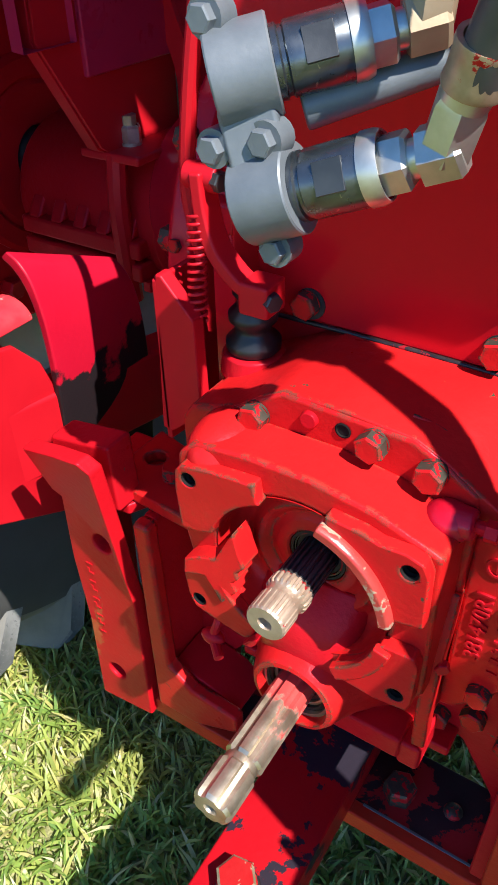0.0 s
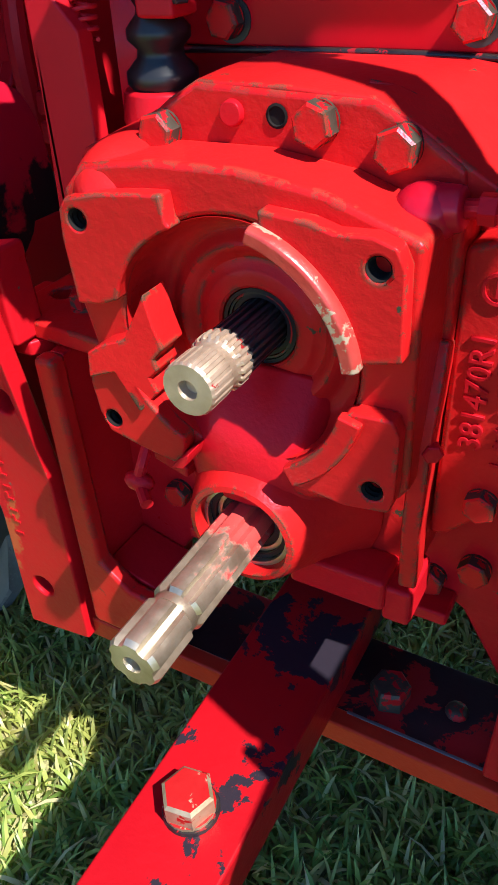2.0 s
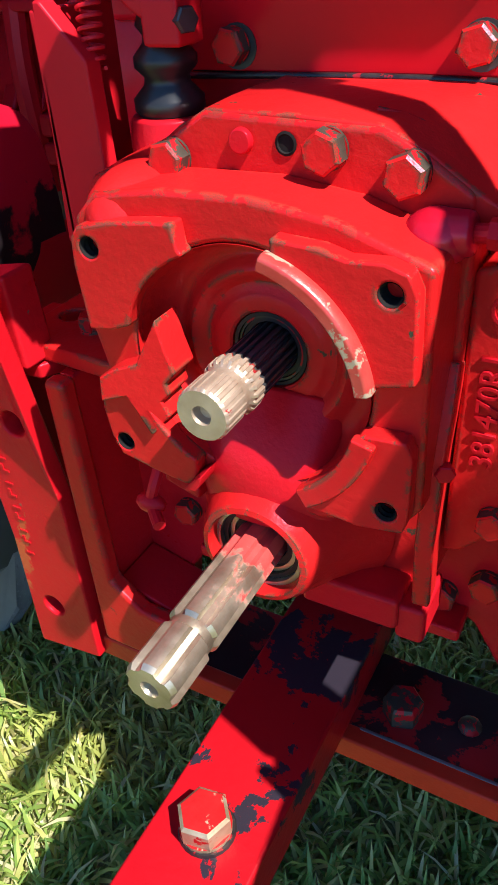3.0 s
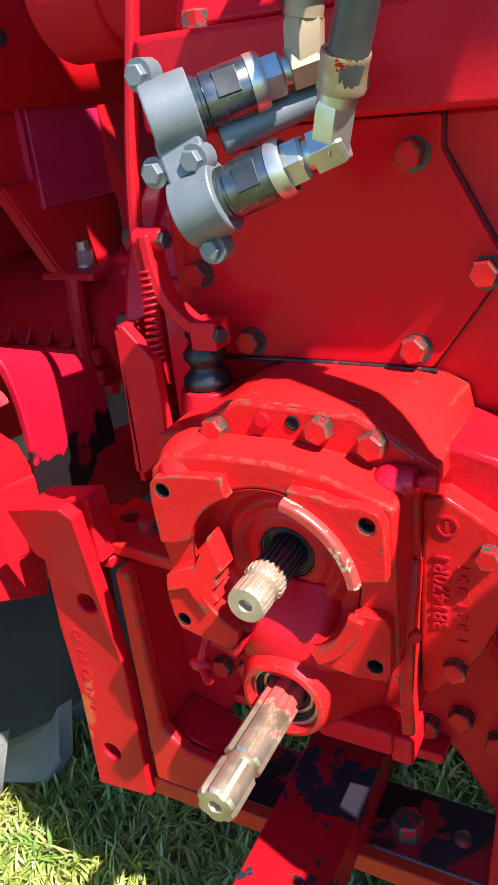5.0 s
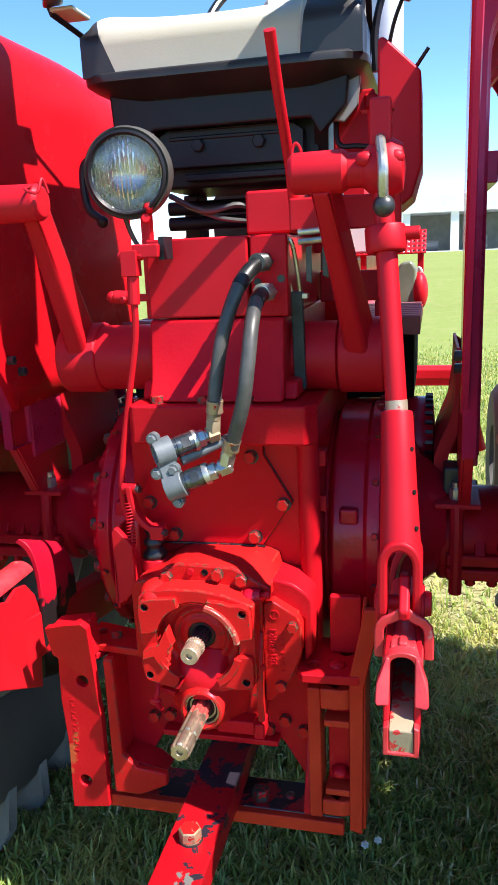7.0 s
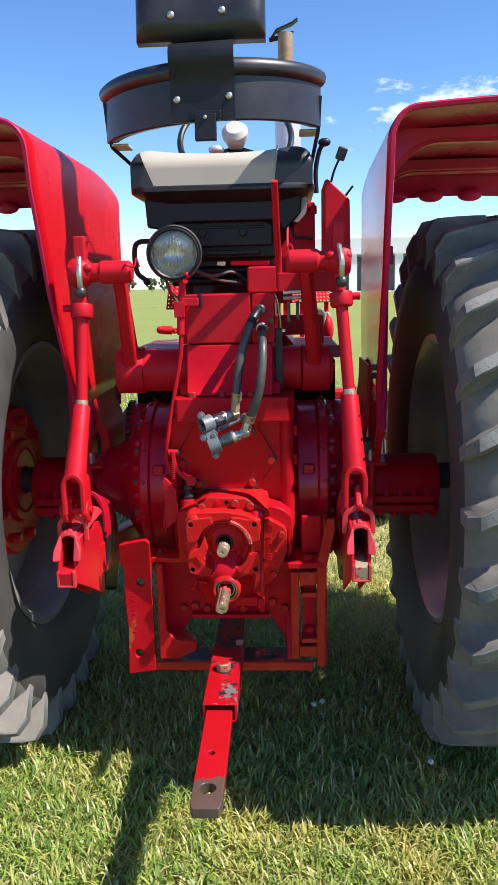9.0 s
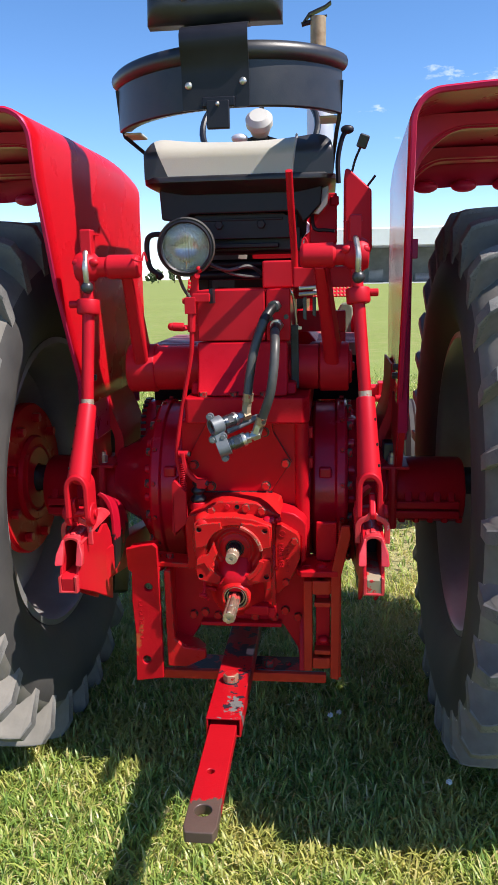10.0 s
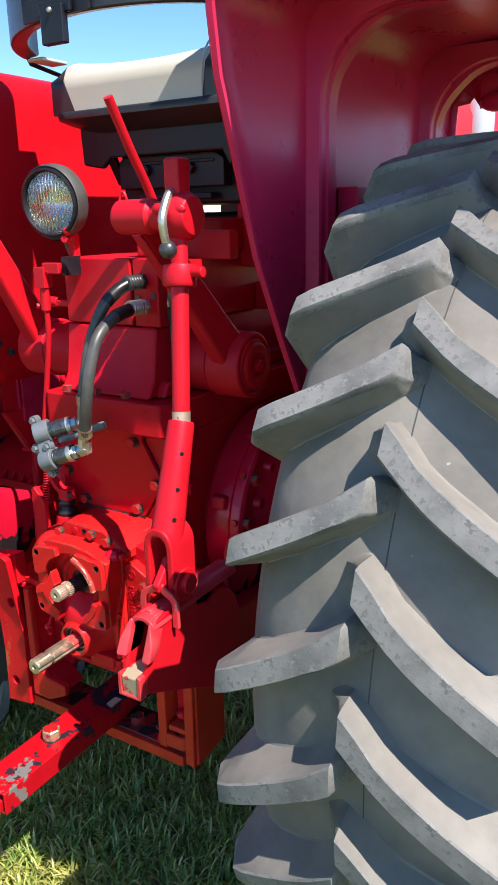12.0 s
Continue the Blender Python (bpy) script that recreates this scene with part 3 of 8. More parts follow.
for k in range(26):
    tx = -150 + k * 5.6 + tr.uniform(-2, 2)
    ty = 330 + tr.uniform(-25, 25)
    hgt = tr.uniform(3.6, 7.0)
    tree = thing("tree", (tx, ty, 0), "dark green broadleaf tree in a far hedgerow", "tree", "trees of the far hedgerow")
    bm = bmesh.new()
    tube(bm, [(tx, ty, 0), (tx + 0.1, ty, hgt * 0.4), (tx, ty, hgt * 0.75)], 0.22, 6, 1, [1.0, 0.7, 0.3])
    part("trunk", bm, bark, tree)
    bm = bmesh.new()
    for q in range(46):
        a, u = tr.uniform(0, 6.28), tr.random()
        rad = 2.6 * math.sin(math.pi * (0.12 + 0.8 * u)) * tr.uniform(0.5, 1.05)
        c = Vector((tx + rad * math.cos(a), ty + rad * math.sin(a), hgt * (0.22 + 0.76 * u)))
        m4 = Matrix.Translation(c) @ pose(0, 0, 0, tr.uniform(0, 360), tr.uniform(0, 360), 0) @ Matrix.Diagonal((1, 1, 0.55, 1))
        bmesh.ops.create_icosphere(bm, subdivisions=1, radius=tr.uniform(0.45, 0.95), matrix=m4)
    crown = part("crown", bm, leaf_green, tree, "uneven crown of leaf clumps", sharp=10)

# ---- the tractor: body ----
tractor = thing("tractor", (0.02, 0.5, 0.0), "glossy red farm tractor with bare power take-off shafts, parked on grass", "tractor")

# main case
bm = bmesh.new()
plate(bm, [(-0.165, 0.56), (0.185, 0.56), (0.205, 0.60), (0.205, 1.113), (-0.165, 1.113)], "xz", 0.178, 1.25)
case = part("rear_case", bm, case_paint, tractor, "red painted cast iron rear housing", bevel=0.006)
bm = bmesh.new()
tube(bm, [(0.192, 0.176, 0.60), (0.192, 0.176, 0.8), (0.190, 0.176, 1.112)], 0.021, 16, 1)
part("corner_rib", bm, cast_paint, case)
for z in (0.985, 1.075):
    bm = bmesh.new()
    box(bm, (0.196, 0.186, z - 0.016), (0.222, 0.216, z + 0.016))
    part("bolt_boss", bm, cast_paint, case, bevel=0.003)

# six sided cover on the case
bm = bmesh.new()
plate(bm, [(-0.085, 1.111), (-0.147, 1.0), (-0.132, 0.96), (-0.118, 0.9035), (0.099, 0.9035), (0.159, 0.993), (0.106, 1.085), (0.106, 1.111)], "xz", 0.166, 0.180)
part("inspection_cover", bm, gloss_paint, case, "flat glossy red cover plate", bevel=0.002)
bm = bmesh.new()
plate(bm, [(-0.086, 1.112), (-0.1483, 1.0), (-0.1333, 0.9596), (-0.119, 0.9015), (0.1000, 0.9015), (0.1608, 0.993), (0.1072, 1.0853), (0.1072, 1.112)], "xz", 0.1745, 0.1795)
part("gasket", bm, black_metal, case, "thin oily black gasket line")
for x, z in ((0.082, 1.083), (0.142, 0.990), (0.084, 0.922), (-0.078, 0.920), (-0.128, 0.985), (-0.06, 1.085)):
    bm = bmesh.new()
    lathe(bm, [(0.0, 0.0), (0.0142, 0.0), (0.0142, 0.0012), (0.0, 0.0012)], (x + 0.0015, 0.1661, z - 0.001), (0, -1, 0), 20)
    part("washer", bm, dark_steel, case, "oily dark washer")
for x, z in ((0.082, 1.083), (0.142, 0.990), (0.084, 0.922), (-0.078, 0.920), (-0.128, 0.985), (-0.06, 1.085)):
    bolt(case, (x, 0.166, z), (0, -1, 0), chipped_paint, 0.021, 0.011, 0.003, turn=x * 900)

# top cover ledge and lift housing
bm = bmesh.new()
plate(bm, [(-0.143, 0.13), (-0.135, 0.121), (0.195, 0.121), (0.214, 0.145), (0.214, 0.95), (-0.143, 0.95)], "xy", 1.114, 1.189)
part("top_cover", bm, cast_paint, tractor, "rough cast red top cover", bevel=0.006)
bm = bmesh.new()
plate(bm, [(0.142, 1.19), (0.165, 1.23), (0.182, 1.342), (0.75, 1.342), (0.75, 1.19)], "yz", -0.108, 0.152)
plate(bm, [(0.17, 1.19), (0.186, 1.225), (0.75, 1.225), (0.75, 1.19)], "yz", -0.13, 0.175)
lift = part("lift_housing", bm, cast_paint, tractor, "red cast hydraulic lift housing", bevel=0.008)
for x in (-0.09, 0.0, 0.085):
    bolt(lift, (x, 0.148, 1.189), (0, 0, 1), chipped_paint, 0.022, 0.012)
bm = bmesh.new()
box(bm, (-0.105, 0.182, 1.344), (0.088, 0.62, 1.488))
part("control_cover", bm, paint, tractor, "flat red sheet cover box", bevel=0.004)
bm = bmesh.new()
cyl(bm, (-0.180, 0.196, 1.386), (-0.148, 0.200, 1.384), 0.0125, seg=16)
ball(bm, (-0.184, 0.196, 1.386), 0.0115, 12)
box(bm, (-0.150, 0.192, 1.376), (-0.104, 0.206, 1.390))
part("cable_stop", bm, paint, tractor, "small red clamp with a round end", bevel=0.002)
bm = bmesh.new()
box(bm, (0.091, 0.186, 1.342), (0.160, 0.62, 1.489))
valve = part("valve_block", bm, cast_paint, tractor, "red hydraulic valve block", bevel=0.005)
bm = bmesh.new()
box(bm, (0.079, 0.22, 1.489), (0.168, 0.55, 1.566))
part("reservoir_cap", bm, paint, tractor, "", bevel=0.006)
# dark discs on the block stand for two shaded holes
for x, z in ((0.105, 1.405), (0.148, 1.41)):
    bm = bmesh.new()
    lathe(bm, [(0, 0.002), (0.0045, 0.002), (0.0045, 0.0), (0.007, 0.0), (0.007, 0.0015), (0, 0.0015)], (x, 0.1845, z), (0, -1, 0), 14)
    part("plug_hole_disc", bm, dark_steel, valve)

# engine hood ahead of the driver: red top cowl, pale band along the sides, round gauges on the dash
bm = bmesh.new()
rows = []
for y, w, zt in ((1.34, 0.19, 1.95), (1.40, 0.205, 2.005), (1.55, 0.21, 2.03), (2.4, 0.205, 2.03), (3.6, 0.20, 2.02), (3.95, 0.19, 1.97)):
    sec = [(-w, 1.62), (-w, zt - 0.09), (-w + 0.025, zt - 0.03), (-w + 0.08, zt), (w - 0.08, zt), (w - 0.025, zt - 0.03), (w, zt - 0.09), (w, 1.62)]
    rows.append([bm.verts.new((u + 0.01, y, v)) for u, v in sec])
for a, b in zip(rows, rows[1:]):
    for k in range(8):
        bm.faces.new((a[k], a[(k + 1) % 8], b[(k + 1) % 8], b[k]))
bm.faces.new(rows[0][::-1])
bm.faces.new(rows[-1])
hood = part("engine_hood", bm, paint, tractor, "red engine hood ahead of the steering column", sharp=40)
bm = bmesh.new()
plate(bm, [(-0.19, 1.44), (-0.19, 1.618), (0.21, 1.618), (0.21, 1.44)], "xz", 1.42, 3.5)
part("side_panel", bm, barn_white, hood, "pale side band under the hood", bevel=0.006)
for gx, gz, gr in ((-0.06, 1.80, 0.045), (0.09, 1.80, 0.045), (0.16, 1.72, 0.028)):
    bm = bmesh.new()
    lathe(bm, [(0.0, 0.0), (gr * 0.85, 0.0), (gr * 0.9, 0.008), (gr, 0.006), (gr, -0.01)], (gx, 1.338, gz), (0, -1, 0), 24)
    part("gauge", bm, barn_white, hood, "round white faced gauge", recalc=False)
bm = bmesh.new()
box(bm, (-0.14, 1.252, 0.70), (0.16, 3.0, 1.436))
part("engine_block", bm, cast_paint, tractor, "dark red engine block", bevel=0.02)
bm = bmesh.new()
plate(bm, [(2.79, 0.752), (2.79, 0.784), (2.782, 0.790), (2.782, 0.835), (2.80, 0.852), (2.84, 0.852), (2.858, 0.835), (2.858, 0.752)], "yz", -0.60, 0.60)
axle_bar = part("front_cross_bar", bm, paint, tractor, "red cross bar under the hood", bevel=0.006)
for x in (-0.60, 0.60):
    bm = bmesh.new()
    box(bm, (x - 0.035, 2.768, 0.765), (x + 0.035, 2.872, 0.868))
    cyl(bm, (x - 0.055, 2.76, 0.772), (x + 0.045, 2.76, 0.772), 0.022, seg=16)
    part("end_plate", bm, paint, axle_bar, "clamped bar end", bevel=0.006)
    bm = bmesh.new()
    tube(bm, [(x, 2.82, 0.80), (x * 1.03, 2.84, 0.62), (x * 1.12, 2.86, 0.40)], 0.030, 12, 3)
    part("spindle", bm, paint, axle_bar)
    bm = bmesh.new()
    lathe(bm, [(0.16, -0.08), (0.20, -0.085), (0.33, -0.088), (0.372, -0.06), (0.372, -0.035), (0.382, -0.025), (0.372, -0.015), (0.382, 0.0), (0.372, 0.015), (0.382, 0.025), (0.372, 0.035), (0.372, 0.06), (0.33, 0.088), (0.20, 0.085), (0.16, 0.08)], (x * 1.35, 2.86, 0.370), (1, 0, 0), 48, closed=True)
    part("front_tyre", bm, side_rubber, axle_bar, "ribbed front tyre")

# gearbox tunnel and the slotted step decks beside it
bm = bmesh.new()
plate(bm, [(-0.19, 0.62), (-0.19, 1.28), (-0.15, 1.33), (0.19, 1.33), (0.23, 1.28), (0.23, 0.62)], "xz", 0.80, 1.40)
part("gearbox_tunnel", bm, cast_paint, tractor, "dark red gearbox housing", bevel=0.012)
deck_grey = surface("worn_step_paint", (0.26, 0.07, 0.09), (0.34, 0.14, 0.16), (0.40, 0.56), 0.1, 14, 120, 0.3, 0.001)
for x0, x1 in ((0.20, 0.386), (-0.38, -0.20)):
    bm = bmesh.new()
    box(bm, (x0, 0.700, 1.248), (x1, 0.712, 1.293))
    deck = part("step_deck", bm, deck_grey, tractor, "worn slotted step deck", bevel=0.003)
    for k in range(9):
        bm = bmesh.new()
        box(bm, (x0 + 0.004, 0.716 + k * 0.060, 1.281), (x1 - 0.004, 0.758 + k * 0.060, 1.289))
        part("slat", bm, deck_grey, deck, bevel=0.002)
    for xx in (x0, x1 - 0.012):
        bm = bmesh.new()
        box(bm, (xx, 0.7125, 1.250), (xx + 0.012, 1.26, 1.2805))
        part("rail", bm, paint, deck, bevel=0.002)

# rockshaft
bm = bmesh.new()
lathe(bm, [(0, -0.338), (0.055, -0.338), (0.059, -0.331), (0.059, -0.258), (0.067, -0.252), (0.067, 0.236), (0.060, 0.240), (0.060, 0.322), (0.055, 0.328), (0, 0.328)], (0, 0.300, 1.256), (1, 0, 0), 40)
rock = part("rockshaft", bm, paint, tractor, "thick red rockshaft tube across the housing")
bm = bmesh.new()
lathe(bm, [(0.030, 0.0), (0.050, 0.0), (0.050, 0.006), (0.046, 0.009), (0.030, 0.009)], (0.327, 0.300, 1.256), (1, 0, 0), 32, closed=True)
part("end_cap", bm, paint, rock, "round end cap", sharp=30)
bolt(rock, (0.327, 0.300, 1.256), (1, 0, 0), cast_paint, 0.024, 0.014)


def lift_arm(side, px, tx, ty, tz):
    """Forged arm: a thick hub round the rockshaft with a parting line, and a tapered arm rising out of it."""
    bm = bmesh.new()
    a, b = Vector((px, 0.288, 1.262)), Vector((tx, ty, tz))
    d = (b - a)
    line = [a + d * t for t in (0.0, 0.25, 0.6, 0.9, 1.0)]
    sweep(bm, line, [(-0.019, -0.030), (-0.012, -0.036), (0.012, -0.036), (0.019, -0.030), (0.019, 0.030), (0.012, 0.036), (-0.012, 0.036), (-0.019, 0.030)], scales=[1.25, 1.1, 0.95, 0.88, 0.88])
    lathe(bm, [(0.060, -0.044), (0.070, -0.044), (0.073, -0.040), (0.073, 0.038), (0.070, 0.043), (0.060, 0.043)], (px, 0.300, 1.256), (1, 0, 0), 36, closed=True)
    return part("lift_arm", bm, paint, tractor, "tapered red hitch lift arm", bevel=0.005)


lift_arm(1, 0.284, 0.247, 0.044, 1.560)
lift_arm(-1, -0.293, -0.278, 0.095, 1.560)

# axle housings and trumpets
def axle_housing(s, x0, xf, xt, xe, label):
    bm = bmesh.new()
    lathe(bm, [(0.0, x0), (0.246, x0), (0.246, x0 + 0.010), (0.260, x0 + 0.014), (0.266, x0 + 0.020), (0.266, x0 + 0.082), (0.274, x0 + 0.088), (0.275, xf - 0.008), (0.268, xf), (0.235, xf + 0.004), (0.215, xf + 0.03), (0.15, xf + 0.07), (0.112, xt), (0.108, xe), (0, xe)],
          (0.0, 0.50, 0.852), (s, 0, 0), 64)
    ob = part("axle_housing", bm, wet_maroon, tractor, label, bevel=0.003)
    for k in range(16):
        a = 2 * math.pi * (k + 0.5) / 16
        bolt(ob, (s * (xf - 0.001), 0.50 + 0.255 * math.cos(a), 0.852 + 0.255 * math.sin(a)), (s, 0, 0), chipped_paint, 0.024, 0.013)
        rim_at = Vector((s * (xf - 0.016), 0.50 + 0.274 * math.cos(a), 0.852 + 0.274 * math.sin(a)))
        bolt(ob, rim_at, (0, math.cos(a), math.sin(a)), chipped_paint, 0.013, 0.007, 0.0)
        bm = bmesh.new()
        c2 = Vector((0, 0.50 + 0.226 * math.cos(a + 0.2), 0.852 + 0.226 * math.sin(a + 0.2)))
        cyl(bm, c2 + Vector((s * (xf + 0.001), 0, 0)), c2 + Vector((s * (xf + 0.022), 0, 0)), 0.016, 0.013, 14)
        part("cast_boss", bm, wet_maroon, ob, bevel=0.003)
    bm = bmesh.new()
    lo, hi = sorted((s * (x0 + 0.034), s * (x0 + 0.072)))
    box(bm, (lo, 0.236, 0.925), (hi, 0.266, 0.958))
    part("cast_pad", bm, wet_maroon, ob, "square raised pad", bevel=0.006)
    return ob


axle_housing(1, 0.205, 0.325, 0.44, 0.45, "maroon red axle housing with a bolted round flange")
axle_housing(-1, 0.165, 0.285, 0.42, 0.44, "maroon red axle housing with a bolted round flange")


def axle_sleeve(s, x0, x1):
    """The clamp sleeve round the axle: a smooth barrel, a split flange along the rear and wedge ribs over it."""
    bm = bmesh.new()
    lathe(bm, [(0.0, x0), (0.100, x0), (0.107, x0 + 0.008), (0.107, x1 - 0.010), (0.100, x1), (0, x1)], (0, 0.50, 0.824), (s, 0, 0), 40)
    ob = part("hub_sleeve", bm, cast_paint, tractor, "ribbed red axle sleeve clamp", bevel=0.002)
    lo, hi = sorted((s * x0, s * x1))
    for z in (0.770, 0.802):
        bm = bmesh.new()
        box(bm, (lo + 0.02, 0.375, z - 0.013), (hi - 0.02, 0.43, z + 0.013))
        part("clamp_flange", bm, cast_paint, ob, bevel=0.005)
    for k in range(5):
        x = lo + 0.045 + k * (hi - lo - 0.09) / 4
        bm = bmesh.new()
        plate(bm, [(0.376, 0.814), (0.415, 0.814), (0.412, 0.862), (0.400, 0.850)], "yz", x - 0.012, x + 0.012)
        part("wedge_rib", bm, cast_paint, ob, bevel=0.005)
        bm = bmesh.new()
        bolt_head(bm, (x + 0.026, 0.392, 0.7565), (0, 0, -1), 0.019, 0.012, 0.002)
        part("clamp_bolt", bm, cast_paint, ob, sharp=25)
    if s > 0:
        return ob
    bm = bmesh.new()
    lathe(bm, [(0.05, x1 + 0.05), (0.105, x1 + 0.05), (0.112, x1 + 0.056), (0.118, x1 + 0.050), (0.142, x1 + 0.052), (0.150, x1 + 0.062), (0.150, x1 + 0.10), (0.05, x1 + 0.10)], (0, 0.50, 0.852), (s, 0, 0), 40, closed=True)
    part("hub_ring", bm, left_paint, ob, "red cast wheel hub ring")
    bm = bmesh.new()
    lathe(bm, [(0.10, x1 + 0.066), (0.255, x1 + 0.070), (0.262, x1 + 0.078), (0.262, x1 + 0.10), (0.10, x1 + 0.105)], (0, 0.50, 0.852), (s, 0, 0), 44, closed=True)
    hub = part("hub_plate", bm, left_paint, ob, "red cast wheel centre")
    for k in range(9):
        a = 2 * math.pi * k / 9
        bolt(hub, (s * (x1 + 0.069), 0.50 + 0.21 * math.cos(a), 0.852 + 0.21 * math.sin(a)), (-s, 0, 0), cast_paint, 0.03, 0.022)
    return ob


def brake_drum(s, x0, x1):
    """Round brake housing ahead of the axle, with a toothed rim on its outer end."""
    c = Vector((0, 0.750, 0.972))
    bm = bmesh.new()
    lathe(bm, [(0.0, x0), (0.108, x0), (0.110, x1 - 0.07), (0.114, x1 - 0.062), (0.115, x1 - 0.012), (0.108, x1), (0.060, x1 + 0.004), (0.0, x1 + 0.004)], c, (s, 0, 0), 48)
    ob = part("brake_drum", bm, wet_maroon, tractor, "round maroon brake housing ahead of the axle", bevel=0.002)
    bm = bmesh.new()
    for k in range(30):
        a = 2 * math.pi * k / 30
        p = c + Vector((s * (x1 - 0.010), 0.116 * math.cos(a), 0.116 * math.sin(a)))
        box(bm, p - Vector((0.009, 0.006, 0.004)), p + Vector((0.009, 0.006, 0.004)), (math.degrees(a), 0, 0), p)
    part("toothed_rim", bm, dark_steel, ob, "dark toothed rim")
    return ob


brake_drum(1, 0.19, 0.420)
brake_drum(-1, 0.15, 0.405)
axle_sleeve(1, 0.430, 0.700)
axle_sleeve(-1, 0.43, 0.69)
for s, x1 in ((1, 0.95), (-1, 0.9)):
    bm = bmesh.new()
    cyl(bm, (s * 0.7, 0.5, 0.852), (s * x1, 0.5, 0.852), 0.045, seg=24)
    part("axle_shaft", bm, dark_steel, tractor)


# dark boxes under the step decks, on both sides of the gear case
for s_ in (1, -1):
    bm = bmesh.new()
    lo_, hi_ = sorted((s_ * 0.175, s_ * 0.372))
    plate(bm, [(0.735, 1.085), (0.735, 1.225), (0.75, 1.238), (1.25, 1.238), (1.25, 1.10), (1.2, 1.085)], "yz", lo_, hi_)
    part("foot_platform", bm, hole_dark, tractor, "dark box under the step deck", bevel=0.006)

# dark bulkhead between the seat and the hood, with a red strip and a pale tag
bm = bmesh.new()
plate(bm, [(-0.19, 1.40), (-0.19, 1.60), (-0.16, 1.64), (0.14, 1.64), (0.17, 1.60), (0.17, 1.40)], "xz", 0.96, 1.00)
bulk = part("bulkhead", bm, black_metal, tractor, "black sheet bulkhead behind the seat", bevel=0.006)
bm = bmesh.new()
box(bm, (-0.02, 0.935, 1.58), (0.13, 0.955, 1.64))
part("tank_strip", bm, paint, bulk, "red sheet strip", bevel=0.004)
bm = bmesh.new()
box(bm, (-0.072, 0.93, 1.588), (-0.040, 0.934, 1.606), (0, 12, 0))
part("tag", bm, vinyl_cream, bulk, "small pale tag", bevel=0.001)
